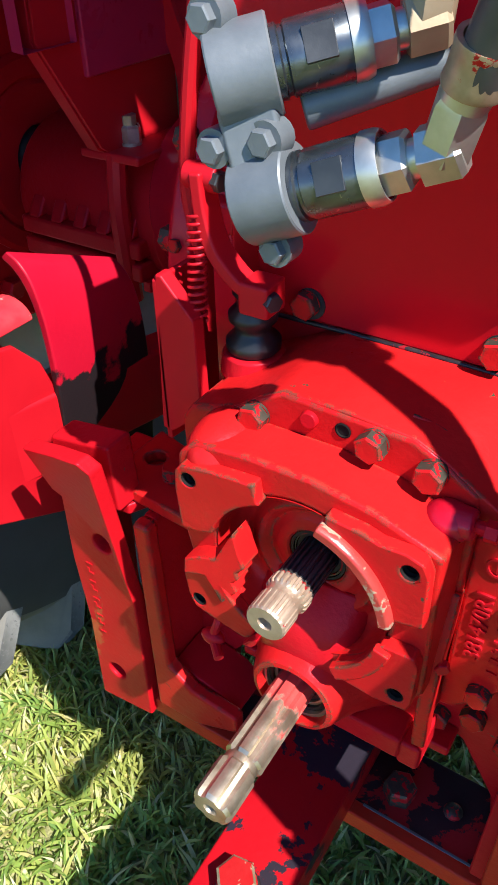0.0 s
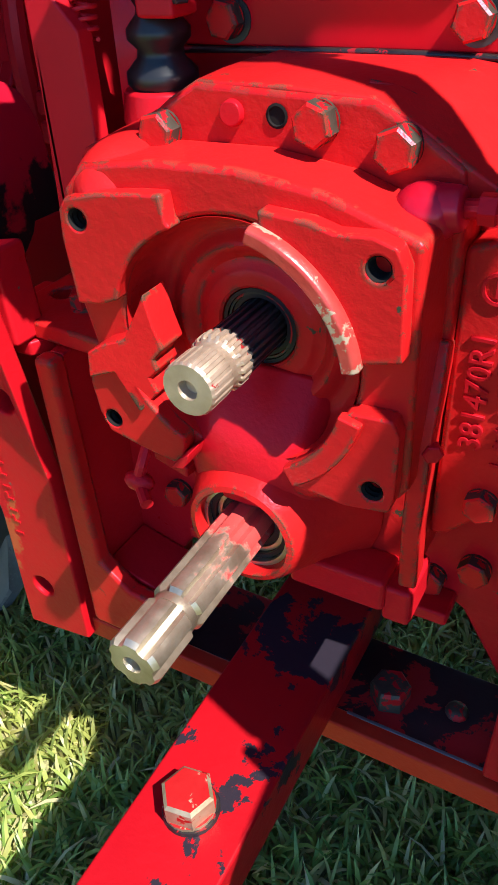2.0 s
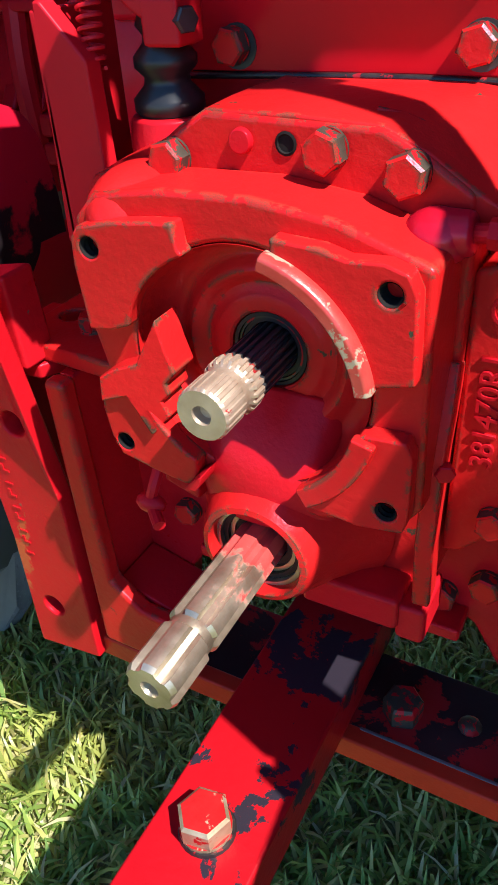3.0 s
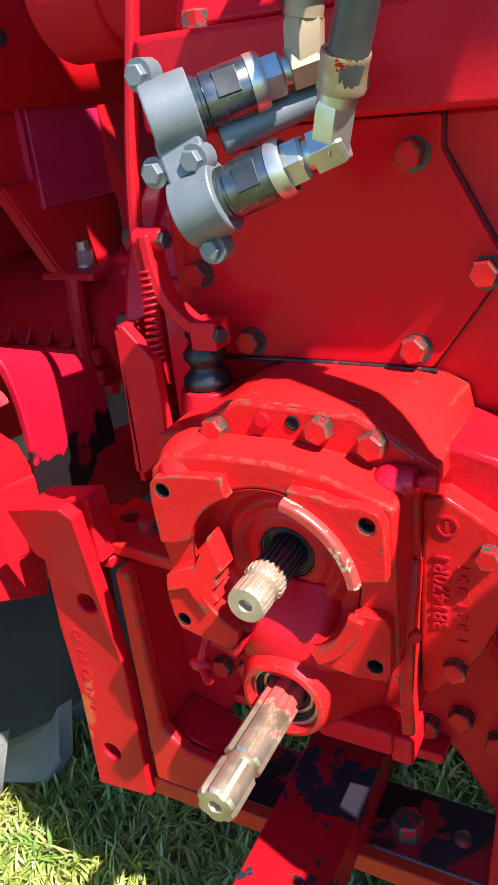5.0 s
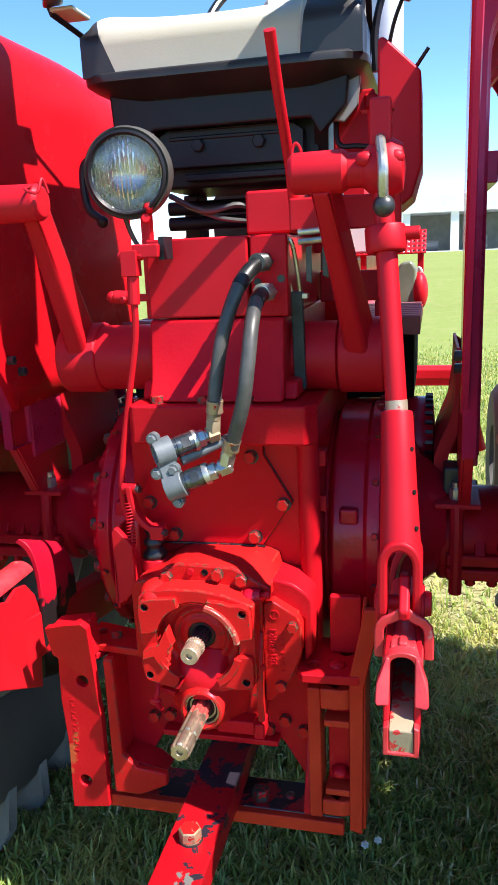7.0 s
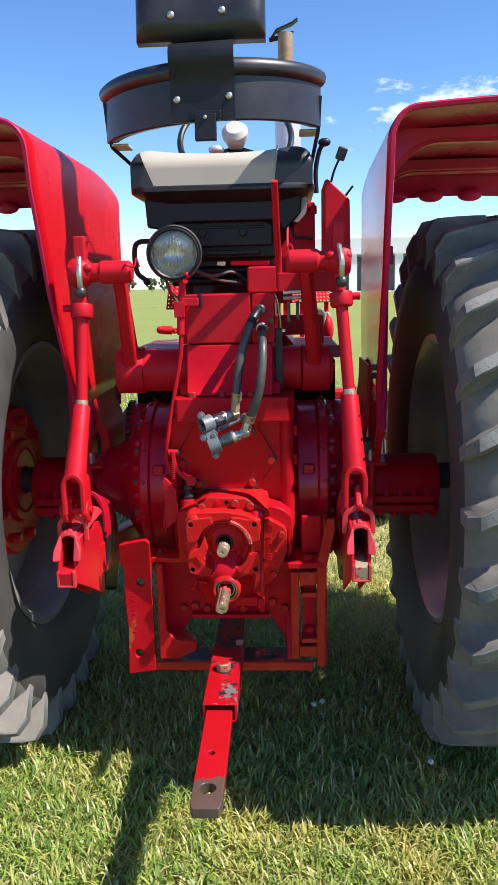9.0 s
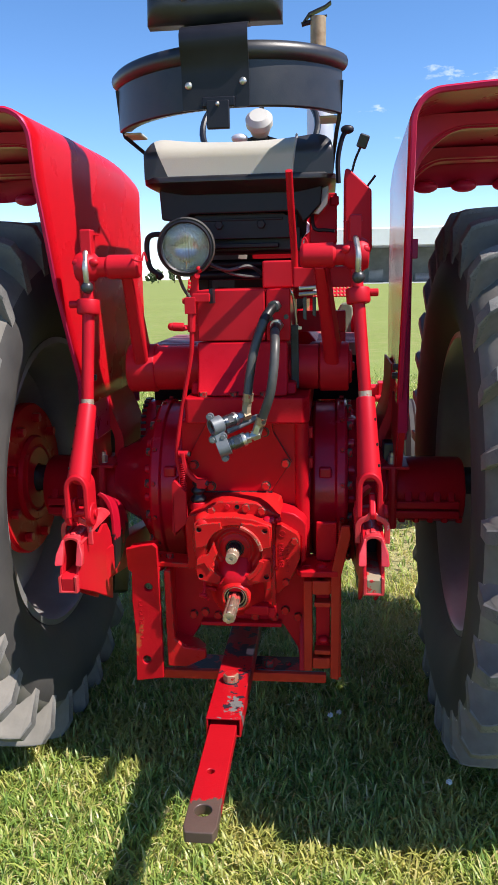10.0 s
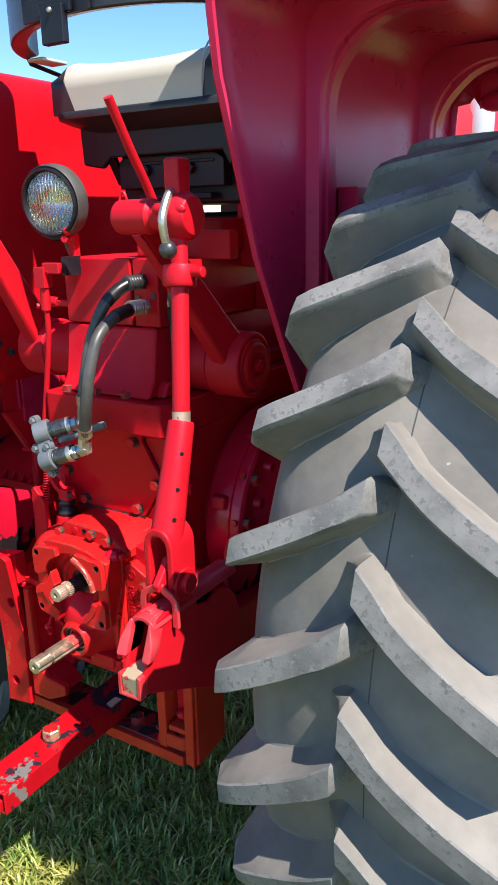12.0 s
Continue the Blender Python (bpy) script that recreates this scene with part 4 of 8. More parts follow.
# ---- rear wheels ----
def rear_wheel(cx, s, phase):
    """s = 1: the side that faces +x lies outside. Tyre, rim and one lug mesh per hand, repeated round the tread."""
    hub = Vector((cx, 0.50, 0.845))
    wheel = new("wheel")
    wheel.parent = tractor
    wheel.location = hub - place_of(tractor)
    wheel["label"] = "tall rear tractor tyre with worn chevron lugs on a grey rim"
    bm = bmesh.new()
    R = 0.818
    half = [(0.472, 0.135), (0.488, 0.165), (0.545, 0.208), (0.63, 0.236), (0.69, 0.234), (0.735, 0.222), (0.766, 0.198), (0.788, 0.162), (0.803, 0.115), (0.814, 0.06)]
    prof = [(r, -u) for r, u in half] + [(R, 0.0)] + [(r, u) for r, u in half[::-1]]
    lathe(bm, prof, hub, (1, 0, 0), 96)
    lathe(bm, [(0.46, -0.135), (0.472, -0.135)], hub, (1, 0, 0), 96)
    tyre = part("tyre", bm, [tyre_rubber, side_rubber], wheel, "black rubber tyre carcass")
    for f in tyre.data.polygons:
        c = f.center
        rad = math.hypot(c.y, c.z)
        f.material_index = 0 if rad > 0.742 else 1
    bm = bmesh.new()
    lathe(bm, [(R - 0.004, -0.0012), (R + 0.0006, -0.0008), (R + 0.0006, 0.0008), (R - 0.004, 0.0012)], hub, (1, 0, 0), 96, closed=True)
    part("seam", bm, side_rubber, tyre, "dark moulding seam")
    bm = bmesh.new()
    lathe(bm, [(0.487, -0.166), (0.494, -0.174), (0.475, -0.177), (0.462, -0.155), (0.456, -0.11), (0.43, -0.075), (0.42, -0.04), (0.42, 0.04), (0.43, 0.075), (0.456, 0.11), (0.462, 0.155), (0.475, 0.177), (0.494, 0.174), (0.487, 0.166), (0.470, 0.132), (0.464, 0.105), (0.438, 0.085),
               (0.438, -0.085), (0.464, -0.105), (0.470, -0.132)], hub, (1, 0, 0), 72, closed=True)
    part("rim", bm, rim_paint, wheel, "dusty grey steel rim")
    bm = bmesh.new()
    lathe(bm, [(0.06, 0.02), (0.14, 0.02), (0.2, 0.05), (0.36, 0.06), (0.424, 0.03), (0.424, 0.015), (0.36, 0.045), (0.2, 0.035), (0.14, 0.0), (0.06, 0.0)], hub, (s, 0, 0), 48, closed=True)
    part("wheel_disc", bm, rim_paint, wheel, "grey wheel disc")
    for hand in (1, -1):
        bm = bmesh.new()
        # a lug runs from near the middle down to the shoulder and wraps over it; on one side it reaches past the middle
        first = -0.020 if hand > 0 else 0.028
        stations = []
        for k in range(10):
            u = first + (0.212 - first) * k / 9
            t = (u - 0.020) / 0.192
            ang = -0.135 * t ** 0.80 if t > 0 else -0.20 * t
            base = float(np.interp(abs(u), [0.0, 0.06, 0.115, 0.162, 0.198, 0.222], [0.818, 0.814, 0.803, 0.788, 0.766, 0.735]))
            top = 0.870 - 0.007 * t * t - (0.004 if k == 9 else 0)
            half_w = 0.0215 - 0.002 * t + (0.003 if k < 2 else 0)
            stations.append((u, ang, base - 0.01, top, half_w / 0.85))
        u, ang, b0, t0, h = stations[0]
        stations.insert(0, (u - 0.014, ang + 0.006, b0, b0 + 0.030, h * 0.86))
        stations.insert(0, (u - 0.034, ang + 0.010, b0 - 0.004, b0 + 0.008, h * 0.72))
        rows = []
        for u, ang, b0, t0, h in stations:
            ring = []
            low = min(0.012, 0.3 * (t0 - b0))
            for da, rad in ((-h * 2.0, b0), (-h * 1.3, b0 + low), (-h * 1.06, t0 - low), (-h * 0.97, t0 - 0.003), (-h * 0.86, t0), (h * 0.82, t0), (h * 0.93, t0 - 0.003), (h * 1.10, t0 - low), (h * 1.55, b0 + low), (h * 2.5, b0)):
                a = ang + da
                ring.append(bm.verts.new((hand * u, -rad * math.cos(a), rad * math.sin(a))))
            rows.append(ring)
        last = []
        u, ang, b0, t0, h = stations[-1]
        for da, rad, uu in ((-h * 1.7, b0 - 0.05, 0.222), (-h * 1.25, b0 - 0.035, 0.226), (-h * 1.02, b0 - 0.02, 0.229), (-h * 0.9, t0 - 0.05, 0.232), (-h * 0.75, t0 - 0.045, 0.236), (h * 0.75, t0 - 0.045, 0.236), (h * 0.95, t0 - 0.05, 0.232), (h * 1.1, b0 - 0.02, 0.229), (h * 1.5, b0 - 0.035, 0.226), (h * 2.2, b0 - 0.05, 0.222)):
            a = ang + da - 0.01
            last.append(bm.verts.new((hand * uu, -rad * math.cos(a), rad * math.sin(a))))
        rows.append(last)
        for a, b in zip(rows, rows[1:]):
            for k in range(9):
                f = bm.faces.new((a[k], a[k + 1], b[k + 1], b[k]))
                f.material_index = 0 if 2 <= k <= 5 else 1
        bm.faces.new(rows[0][::-1])
        bm.faces.new(rows[-1])
        bmesh.ops.recalc_face_normals(bm, faces=bm.faces)
        mesh = mesh_of("lug", bm, [lug_rubber, tyre_rubber], 38)
        n = 29
        for k in range(n):
            a = -(phase + 360.0 * (k + (0.16 if hand > 0 else 0)) / n)
            piece("lug", mesh, wheel, Matrix.Translation(hub) @ pose(0, 0, 0, a, 0, 0))
    return wheel


rear_wheel(0.858, 1, 2.2)
rear_wheel(-0.828, -1, 9.0)

# ---- fenders ----
def fender(s, xin, xout, splay):
    """Flat-topped sheet fender: an upright inner panel, a round corner and a crowned top; s is the side, splay its turn towards the front."""
    prof = [(xin, z) for z in (1.145, 1.2, 1.35, 1.5, 1.65, 1.78, 1.87)]
    cr = 0.075
    for k in range(1, 8):
        a = math.pi / 2 * k / 7
        prof.append((xin + cr - cr * math.cos(a), 1.87 + cr * math.sin(a)))
    for t in (0.15, 0.35, 0.6, 0.8, 0.93, 1.0):
        prof.append((xin + cr + (xout - xin - cr) * t, 1.945 + 0.012 * math.sin(math.pi * min(t, 0.9))))
    prof += [(xout + 0.012, 1.935), (xout + 0.014, 1.905)]

    def normal(i):
        """Towards the wheel, in the plane across the tractor."""
        if i < 7:
            return Vector((1, 0))
        if i < 14:
            return Vector((math.cos(math.pi / 2 * (i - 6) / 7), -math.sin(math.pi / 2 * (i - 6) / 7)))
        return Vector((0, -1))

    def rear(z):
        return float(np.interp(z, [1.145, 1.24, 1.36, 1.52, 1.62, 1.68, 1.78, 1.9, 2.0], [0.268, 0.212, 0.147, 0.062, 0.028, 0.010, -0.030, -0.050, -0.055]))

    def front(z):
        return float(np.interp(z, [1.145, 1.18, 1.25, 1.8, 1.95], [0.80, 0.93, 1.03, 1.04, 1.06]))

    def drop(y, z):
        return max(0.0, y - 0.70) ** 2 * 0.28 if z > 1.80 else 0.0

    def side(x, y):
        return s * (x + splay * max(0.0, y))
    nv = 18
    bm = bmesh.new()
    rows = []
    for i, (x, z) in enumerate(prof):
        r, f = rear(z), front(z)
        row = []
        for k in range(nv + 1):
            y = r + (f - r) * k / nv
            row.append(bm.verts.new((side(x, y), y, z - drop(y, z))))
        d = normal(i) * (0.082 if i >= 11 else 0.05 if i >= 7 else 0.02)
        row.append(bm.verts.new((side(x + d.x, f), f + 0.004, z + d.y - drop(f, z))))
        rows.append(row)
    for a, b in zip(rows, rows[1:]):
        for k in range(nv + 1):
            bm.faces.new((a[k], a[k + 1], b[k + 1], b[k]))
    bmesh.ops.recalc_face_normals(bm, faces=bm.faces)
    ob = part("fender", bm, [gloss_paint if s > 0 else left_paint, sky_tinted_red], tractor, "large flat-topped glossy red fender over the rear tyre", sharp=50, recalc=False)
    sol = ob.modifiers.new("sheet", "SOLIDIFY")
    sol.thickness, sol.offset, sol.material_offset = 0.005, 0, 1
    # rear edge turned in towards the wheel
    bm = bmesh.new()
    edge_rows = []
    for i, (x, z) in enumerate(prof):
        n2 = normal(i)
        y = rear(z)
        q = [(-0.002, 0.001), (0.002, -0.004), (0.011, -0.002), (0.013, 0.004), (0.004, 0.004)]
        edge_rows.append([bm.verts.new((side(x + n2.x * u, y), y + v, z + n2.y * u)) for u, v in q])
    for a, b in zip(edge_rows, edge_rows[1:]):
        for k in range(5):
            bm.faces.new((a[k], a[(k + 1) % 5], b[(k + 1) % 5], b[k]))
    bm.faces.new(edge_rows[0][::-1])
    bm.faces.new(edge_rows[-1])
    part("rear_flange", bm, sky_tinted_red, ob, "turned-in sheet edge", sharp=40)
    # pressed channels round the wheel side, bridging the top corner in a wide bend
    deep, bend = 0.030, 0.15

    def inside(x, z):
        if x < xin + cr and z > 1.87:
            return math.hypot(x - xin - cr, z - 1.87) < cr - 0.002
        return x > xin + 0.002 and z < 1.943
    stations = [((xin + deep, z), (xin + 0.002, z)) for z in (1.06, 1.19, 1.30, 1.45, 1.60, 1.70)]
    cx, cz = xin + deep + bend, 1.763
    for k in range(13):
        a = math.pi / 2 * k / 12
        ux, uz = -math.cos(a), math.sin(a)
        q = bend
        while inside(cx + ux * q, cz + uz * q):
            q += 0.001
        stations.append(((cx + ux * bend, cz + uz * bend), (cx + ux * q, cz + uz * q)))
    stations += [((x, 1.913), (x, 1.944)) for x in (xin + 0.26, xin + 0.36, xout - 0.12, xout - 0.04)]
    for y, half in ((0.298, 0.040), (0.865, 0.045)):
        bm = bmesh.new()
        ch = []
        for (fx, fz), (bx, bz) in stations:
            q = ((0.0, -half), (0.90, -half + 0.007), (1.0, -half + 0.012), (1.0, -half * 0.30), (1.14, -half * 0.18), (1.14, half - 0.016), (1.0, half - 0.008), (0.0, half))
            ch.append([bm.verts.new((side(bx + (fx - bx) * u, y + v), y + v, bz + (fz - bz) * u - drop(y + v, bz))) for u, v in q])
        for a, b in zip(ch, ch[1:]):
            for k in range(7):
                bm.faces.new((a[k], a[k + 1], b[k + 1], b[k]))
        bm.faces.new(ch[0][::-1])
        bm.faces.new(ch[-1])
        part("brace", bm, sky_tinted_red, ob, "pressed stiffening channel", sharp=25)
    # folded bracket and doubling sheet between the channels
    for z0, z1, y0, y1, off, lab in ((1.565, 1.622, 0.375, 0.80, 0.036, "folded sheet bracket"), (1.02, 1.482, 0.350, 0.62, 0.014, "doubling sheet")):
        bm = bmesh.new()
        x0, x1 = sorted((side(xin + 0.003, 0.6), side(xin + 0.012 + off, 0.6)))
        box(bm, (x0, y0, z0), (x1, y1, z1))
        part("bracket", bm, sky_tinted_red, ob, lab, bevel=0.003)
    for x in (0.16, 0.30, 0.45):
        bm = bmesh.new()
        ball(bm, (s * (xin + x), 1.045, 1.838), 0.048, 18, (1, 0.45, 0.50))
        part("mount_knob", bm, sky_tinted_red, ob)
    for z, y in ((1.255, 0.275), (1.225, 0.315)):
        bolt(ob, (side(xin - 0.002, y), y, z), (-s, 0, 0), dark_steel, 0.018, 0.012)
    # bent sheet gusset down to the axle, closed by a plate in front
    foot_in, foot_out = xin - 0.038, xin + 0.055
    inner = [(xin + 0.004, 1.24), (xin + 0.002, 1.16), (xin - 0.006, 1.09), (xin - 0.036, 1.01), (xin - 0.040, 0.97), (xin - 0.036, 0.925)]
    bm = bmesh.new()
    outl = inner + [(xin + 0.03, 0.925), (foot_out - 0.005, 1.04), (foot_out, 1.10), (foot_out, 1.20)]
    plate(bm, [(s * u, v) for u, v in outl], "xz", 0.800, 0.808)
    part("gusset", bm, paint, ob, "red gusset plate", bevel=0.002)
    bm = bmesh.new()
    strip = smooth_line([Vector((s * u, 0, v)) for u, v in inner], 5)
    loop = [(q.x, q.z) for q in strip] + [(q.x + s * 0.006, q.z) for q in strip[::-1]]
    plate(bm, loop, "xz", 0.505, 0.7995)
    part("gusset_sheet", bm, paint, ob, "curved red gusset sheet", sharp=50)
    bm = bmesh.new()
    lip = loop[:len(strip)] + [(q.x + s * 0.030, q.z) for q in strip[::-1]]
    plate(bm, lip, "xz", 0.497, 0.5045)
    part("gusset_lip", bm, paint, ob, "", sharp=50)
    # skirt: the inner sheet runs on down to the axle, with a folded rear edge
    skirt = [(0.288, 1.150), (0.284, 1.067), (0.364, 0.937), (0.400, 0.914), (0.52, 0.9305), (0.52, 1.150)]
    bm = bmesh.new()
    x0, x1 = sorted((s * (xin + 0.010), s * (xin + 0.015)))
    plate(bm, skirt, "yz", x0, x1)
    x0, x1 = sorted((s * (xin + 0.0155), s * (xin + 0.034)))
    plate(bm, [(0.286, 1.150), (0.282, 1.067), (0.362, 0.935), (0.400, 0.914), (0.400, 0.919), (0.366, 0.940), (0.288, 1.069), (0.292, 1.150)], "yz", x0, x1)
    part("skirt", bm, paint, ob, "red sheet skirt down to the axle", bevel=0.001)
    bm = bmesh.new()
    x0, x1 = sorted((s * foot_in, s * (xin + 0.058)))
    box(bm, (x0, 0.372, 0.918), (x1, 0.56, 0.930))
    part("foot", bm, paint, ob, "", bevel=0.004)
    if s > 0:
        bm = bmesh.new()
        box(bm, (xin - 0.020, 0.432, 0.9305), (xin + 0.036, 0.50, 0.992))
        part("clamp_block", bm, dark_steel, ob, "dark steel clamp block", bevel=0.006)
        bm = bmesh.new()
        bolt_head(bm, (xin + 0.008, 0.4315, 0.952), (0, -1, 0), 0.018, 0.010)
        part("nut", bm, zinc, ob, "small pale nut", sharp=25)
    bm = bmesh.new()
    bolt_head(bm, (s * (xin + 0.008), 0.415, 0.930), (0, 0, 1), 0.026, 0.02, 0.004)
    cyl(bm, (s * (xin + 0.008), 0.415, 0.945), (s * (xin + 0.008), 0.415, 0.966), 0.010, seg=12)
    part("clamp_bolt", bm, plated, ob, "bare steel nut and stud", sharp=25)
    bm = bmesh.new()
    tube(bm, [(s * (xin + 0.008), 0.385, 0.925), (s * (xin + 0.008), 0.378, 0.85), (s * (xin + 0.008), 0.385, 0.725)], 0.014, 10)
    part("u_bolt", bm, paint, ob)
    return ob


fender(1, 0.462, 1.07, 0.032)
fender(-1, 0.470, 1.05, 0.0)

# ---- seat ----
seat = new("seat")
seat.parent = tractor
seat.location = Vector((0.0, 0.5, 1.6)) - place_of(tractor)
seat["label"] = "black and cream vinyl tractor seat with a wrap-round back"


def cushion_mesh(x0, x1, y0, y1, z0, z1, crown):
    """A padded block with rolled edges, fuller at the sides."""
    bm = bmesh.new()
    nx, ny = 70, 14
    top = []
    for j in range(ny + 1):
        row = []
        for i in range(nx + 1):
            u, v = i / nx, j / ny
            e = min(u, 1 - u, 1) * (x1 - x0)
            f = min(v, 1 - v) * (y1 - y0)
            rx, ry = min(e / 0.075, 1), min(f / 0.055, 1)
            roll = math.sqrt(max(0, 1 - (1 - rx) ** 2)) * math.sqrt(max(0, 1 - (1 - ry) ** 2))
            side = crown * (abs(2 * u - 1) ** 3) - 0.014 * (1 - abs(2 * u - 1) ** 2)
            row.append(bm.verts.new((x0 + u * (x1 - x0), y0 + v * (y1 - y0), z1 - 0.045 * (1 - roll) + side * roll)))
        top.append(row)
    for a, b in zip(top, top[1:]):
        for k in range(nx):
            bm.faces.new((a[k], a[k + 1], b[k + 1], b[k]))
    edge = top[0] + [r[-1] for r in top[1:]] + top[-1][-2::-1] + [r[0] for r in top[-2:0:-1]]
    m = len(edge)
    for q in range(1, 5):
        low = [bm.verts.new((v.co.x, v.co.y, v.co.z + (z0 - v.co.z) / (5 - q))) for v in edge]
        for k in range(m):
            bm.faces.new((edge[k], edge[(k + 1) % m], low[(k + 1) % m], low[k]))
        edge = low
    bm.faces.new(edge)
    return bm


bm = cushion_mesh(-0.285, 0.28, 0.375, 0.84, 1.814, 1.934, 0.013)
part("cushion", bm, cushion_vinyl, seat, "cream vinyl cushion with black side bolsters", sharp=60)
bm = bmesh.new()
tube(bm, [(0.160, 0.373, 1.805), (0.164, 0.371, 1.875), (0.170, 0.384, 1.920), (0.172, 0.42, 1.934), (0.172, 0.6, 1.938)], 0.0022, 6)
part("seam", bm, vinyl_cream, seat, "pale stitched seam")
bm = bmesh.new()
rows = []
for z, w, d, c in ((1.820, 0.286, 0.010, 0.05), (1.815, 0.291, 0.005, 0.055), (1.803, 0.291, 0.006, 0.06), (1.796, 0.282, 0.018, 0.07), (1.772, 0.235, 0.060, 0.10)):
    y0, y1 = 0.360 + d, 0.85 - d
    ring = []
    for cx, cy, a0 in ((w - c, y0 + c, -90), (w - c, y1 - c, 0), (-w + c, y1 - c, 90), (-w + c, y0 + c, 180)):
        for k in range(5):
            a = radians(a0 + 22.5 * k)
            ring.append(bm.verts.new((-0.003 + cx + c * math.cos(a), cy + c * math.sin(a), z)))
    rows.append(ring)
for a, b in zip(rows, rows[1:]):
    for k in range(20):
        bm.faces.new((a[k], a[(k + 1) % 20], b[(k + 1) % 20], b[k]))
bm.faces.new(rows[0])
bm.faces.new(rows[-1][::-1])
part("seat_pan", bm, vinyl_black, seat, "black rubber edged seat pan", sharp=50)

# pressed steel base under the cushion
bm = bmesh.new()
plate(bm, [(-0.250, 1.700), (-0.255, 1.790), (0.248, 1.790), (0.243, 1.735), (0.215, 1.705), (0.19, 1.68), (0.17, 1.715), (-0.16, 1.715), (-0.19, 1.69)], "xz", 0.43, 0.45)
part("base_shell", bm, black_metal, seat, "black pressed steel seat base", bevel=0.006)
bm = bmesh.new()
plate(bm, [(-0.165, 1.64), (-0.165, 1.705), (-0.14, 1.72), (0.12, 1.72), (0.15, 1.70), (0.15, 1.64)], "xz", 0.468, 0.50)
box(bm, (-0.14, 0.464, 1.694), (0.125, 0.47, 1.702))
box(bm, (-0.14, 0.464, 1.712), (0.125, 0.47, 1.717))
susp = part("suspension_frame", bm, black_metal, seat, "black seat suspension frame", bevel=0.005)
for x in (-0.075, 0.057):
    bolt(susp, (x, 0.467, 1.682), (0, -1, 0), black_metal, 0.024, 0.011, 0.003)
for k in (-1, 1):
    bm = bmesh.new()
    bar(bm, [(k * 0.2 - 0.01, 0.45, 1.79), (k * 0.19 - 0.01, 0.52, 1.66), (k * 0.15, 0.56, 1.62)], 0.03, 0.012)
    part("scissor_arm", bm, black_metal, seat, bevel=0.002)
    bm = bmesh.new()
    cyl(bm, (k * 0.195 - 0.035, 0.5, 1.745), (k * 0.195 + 0.025, 0.5, 1.745), 0.022, seg=18)
    part("pivot", bm, black_metal, seat, bevel=0.002)
bm = bmesh.new()
plate(bm, [(-0.185, 1.60), (-0.185, 1.70), (-0.20, 1.757), (0.195, 1.757), (0.18, 1.70), (0.18, 1.60)], "xz", 0.505, 0.80)
part("suspension_box", bm, black_metal, seat, "black suspension housing", bevel=0.008)
bm = bmesh.new()
box(bm, (-0.11, 0.470, 1.612), (0.11, 0.504, 1.626))
part("front_lip", bm, black_metal, seat, bevel=0.003)
bm = bmesh.new()
plate(bm, [(0.15, 1.60), (0.15, 1.45), (0.215, 1.45), (0.215, 1.60)], "xz", 0.52, 0.62)
part("support_leg", bm, paint, seat, "dark red seat support", bevel=0.004)
bm = bmesh.new()
plate(bm, [(-0.19, 1.60), (-0.19, 1.45), (-0.15, 1.45), (-0.15, 1.60)], "xz", 0.70, 0.78)
part("support_leg", bm, black_metal, seat, "", bevel=0.004)
bm = bmesh.new()
tube(bm, [(-0.20, 0.30, 1.65), (-0.255, 0.30, 1.648), (-0.27, 0.30, 1.62), (-0.265, 0.30, 1.56), (-0.24, 0.30, 1.535)], 0.008, 10)
ball(bm, (-0.236, 0.30, 1.53), 0.012, 12)
part("adjuster_handle", bm, black_metal, seat, "bent black adjuster handle")
for z0 in (1.53, 1.565):
    bm = bmesh.new()
    cyl(bm, (-0.20, 0.62, z0), (0.16, 0.62, z0), 0.016, seg=14)
    part("cross_rod", bm, black_metal, seat)
bm = bmesh.new()
tube(bm, [(-0.13, 0.42, 1.58), (-0.05, 0.40, 1.545), (0.02, 0.42, 1.555), (0.06, 0.46, 1.53)], 0.006, 8)
tube(bm, [(-0.10, 0.43, 1.56), (-0.02, 0.41, 1.53), (0.05, 0.44, 1.52)], 0.005, 8)
part("wiring", bm, hose_rubber, seat)

# wrap-round back: an arc in plan
def arc_point(t, off=0.0):
    """t from -1 to 1 along the back; off moves it outwards."""
    a = t * 1.18
    return (-0.022 + (0.335 + off) * math.sin(a) * 1.03, 0.49 - (0.335 + off) * math.cos(a))


bm = bmesh.new()
rows = []
for k in range(33):
    t = -1 + 2 * k / 32
    x, y = arc_point(t, 0.01)
    x2, y2 = arc_point(t, -0.03)
    tilt = 0.04 * x
    rows.append([bm.verts.new(p) for p in ((x, y, 1.958 + tilt), (x, y, 2.085 + tilt), (x2, y2, 2.10 + tilt), (x2, y2, 1.965 + tilt))])
for a, b in zip(rows, rows[1:]):
    for k in range(4):
        bm.faces.new((a[k], a[(k + 1) % 4], b[(k + 1) % 4], b[k]))
bm.faces.new(rows[0][::-1])
bm.faces.new(rows[-1])
part("backrest", bm, vinyl_black, seat, "curved black vinyl backrest panel", bevel=0.006, sharp=40)
bm = bmesh.new()
tube(bm, [(*arc_point(-1 + 2 * k / 24, 0.0), 2.098 + 0.04 * arc_point(-1 + 2 * k / 24)[0]) for k in range(25)], 0.026, 12, 2)
part("top_roll", bm, vinyl_black, seat, "padded black top roll")
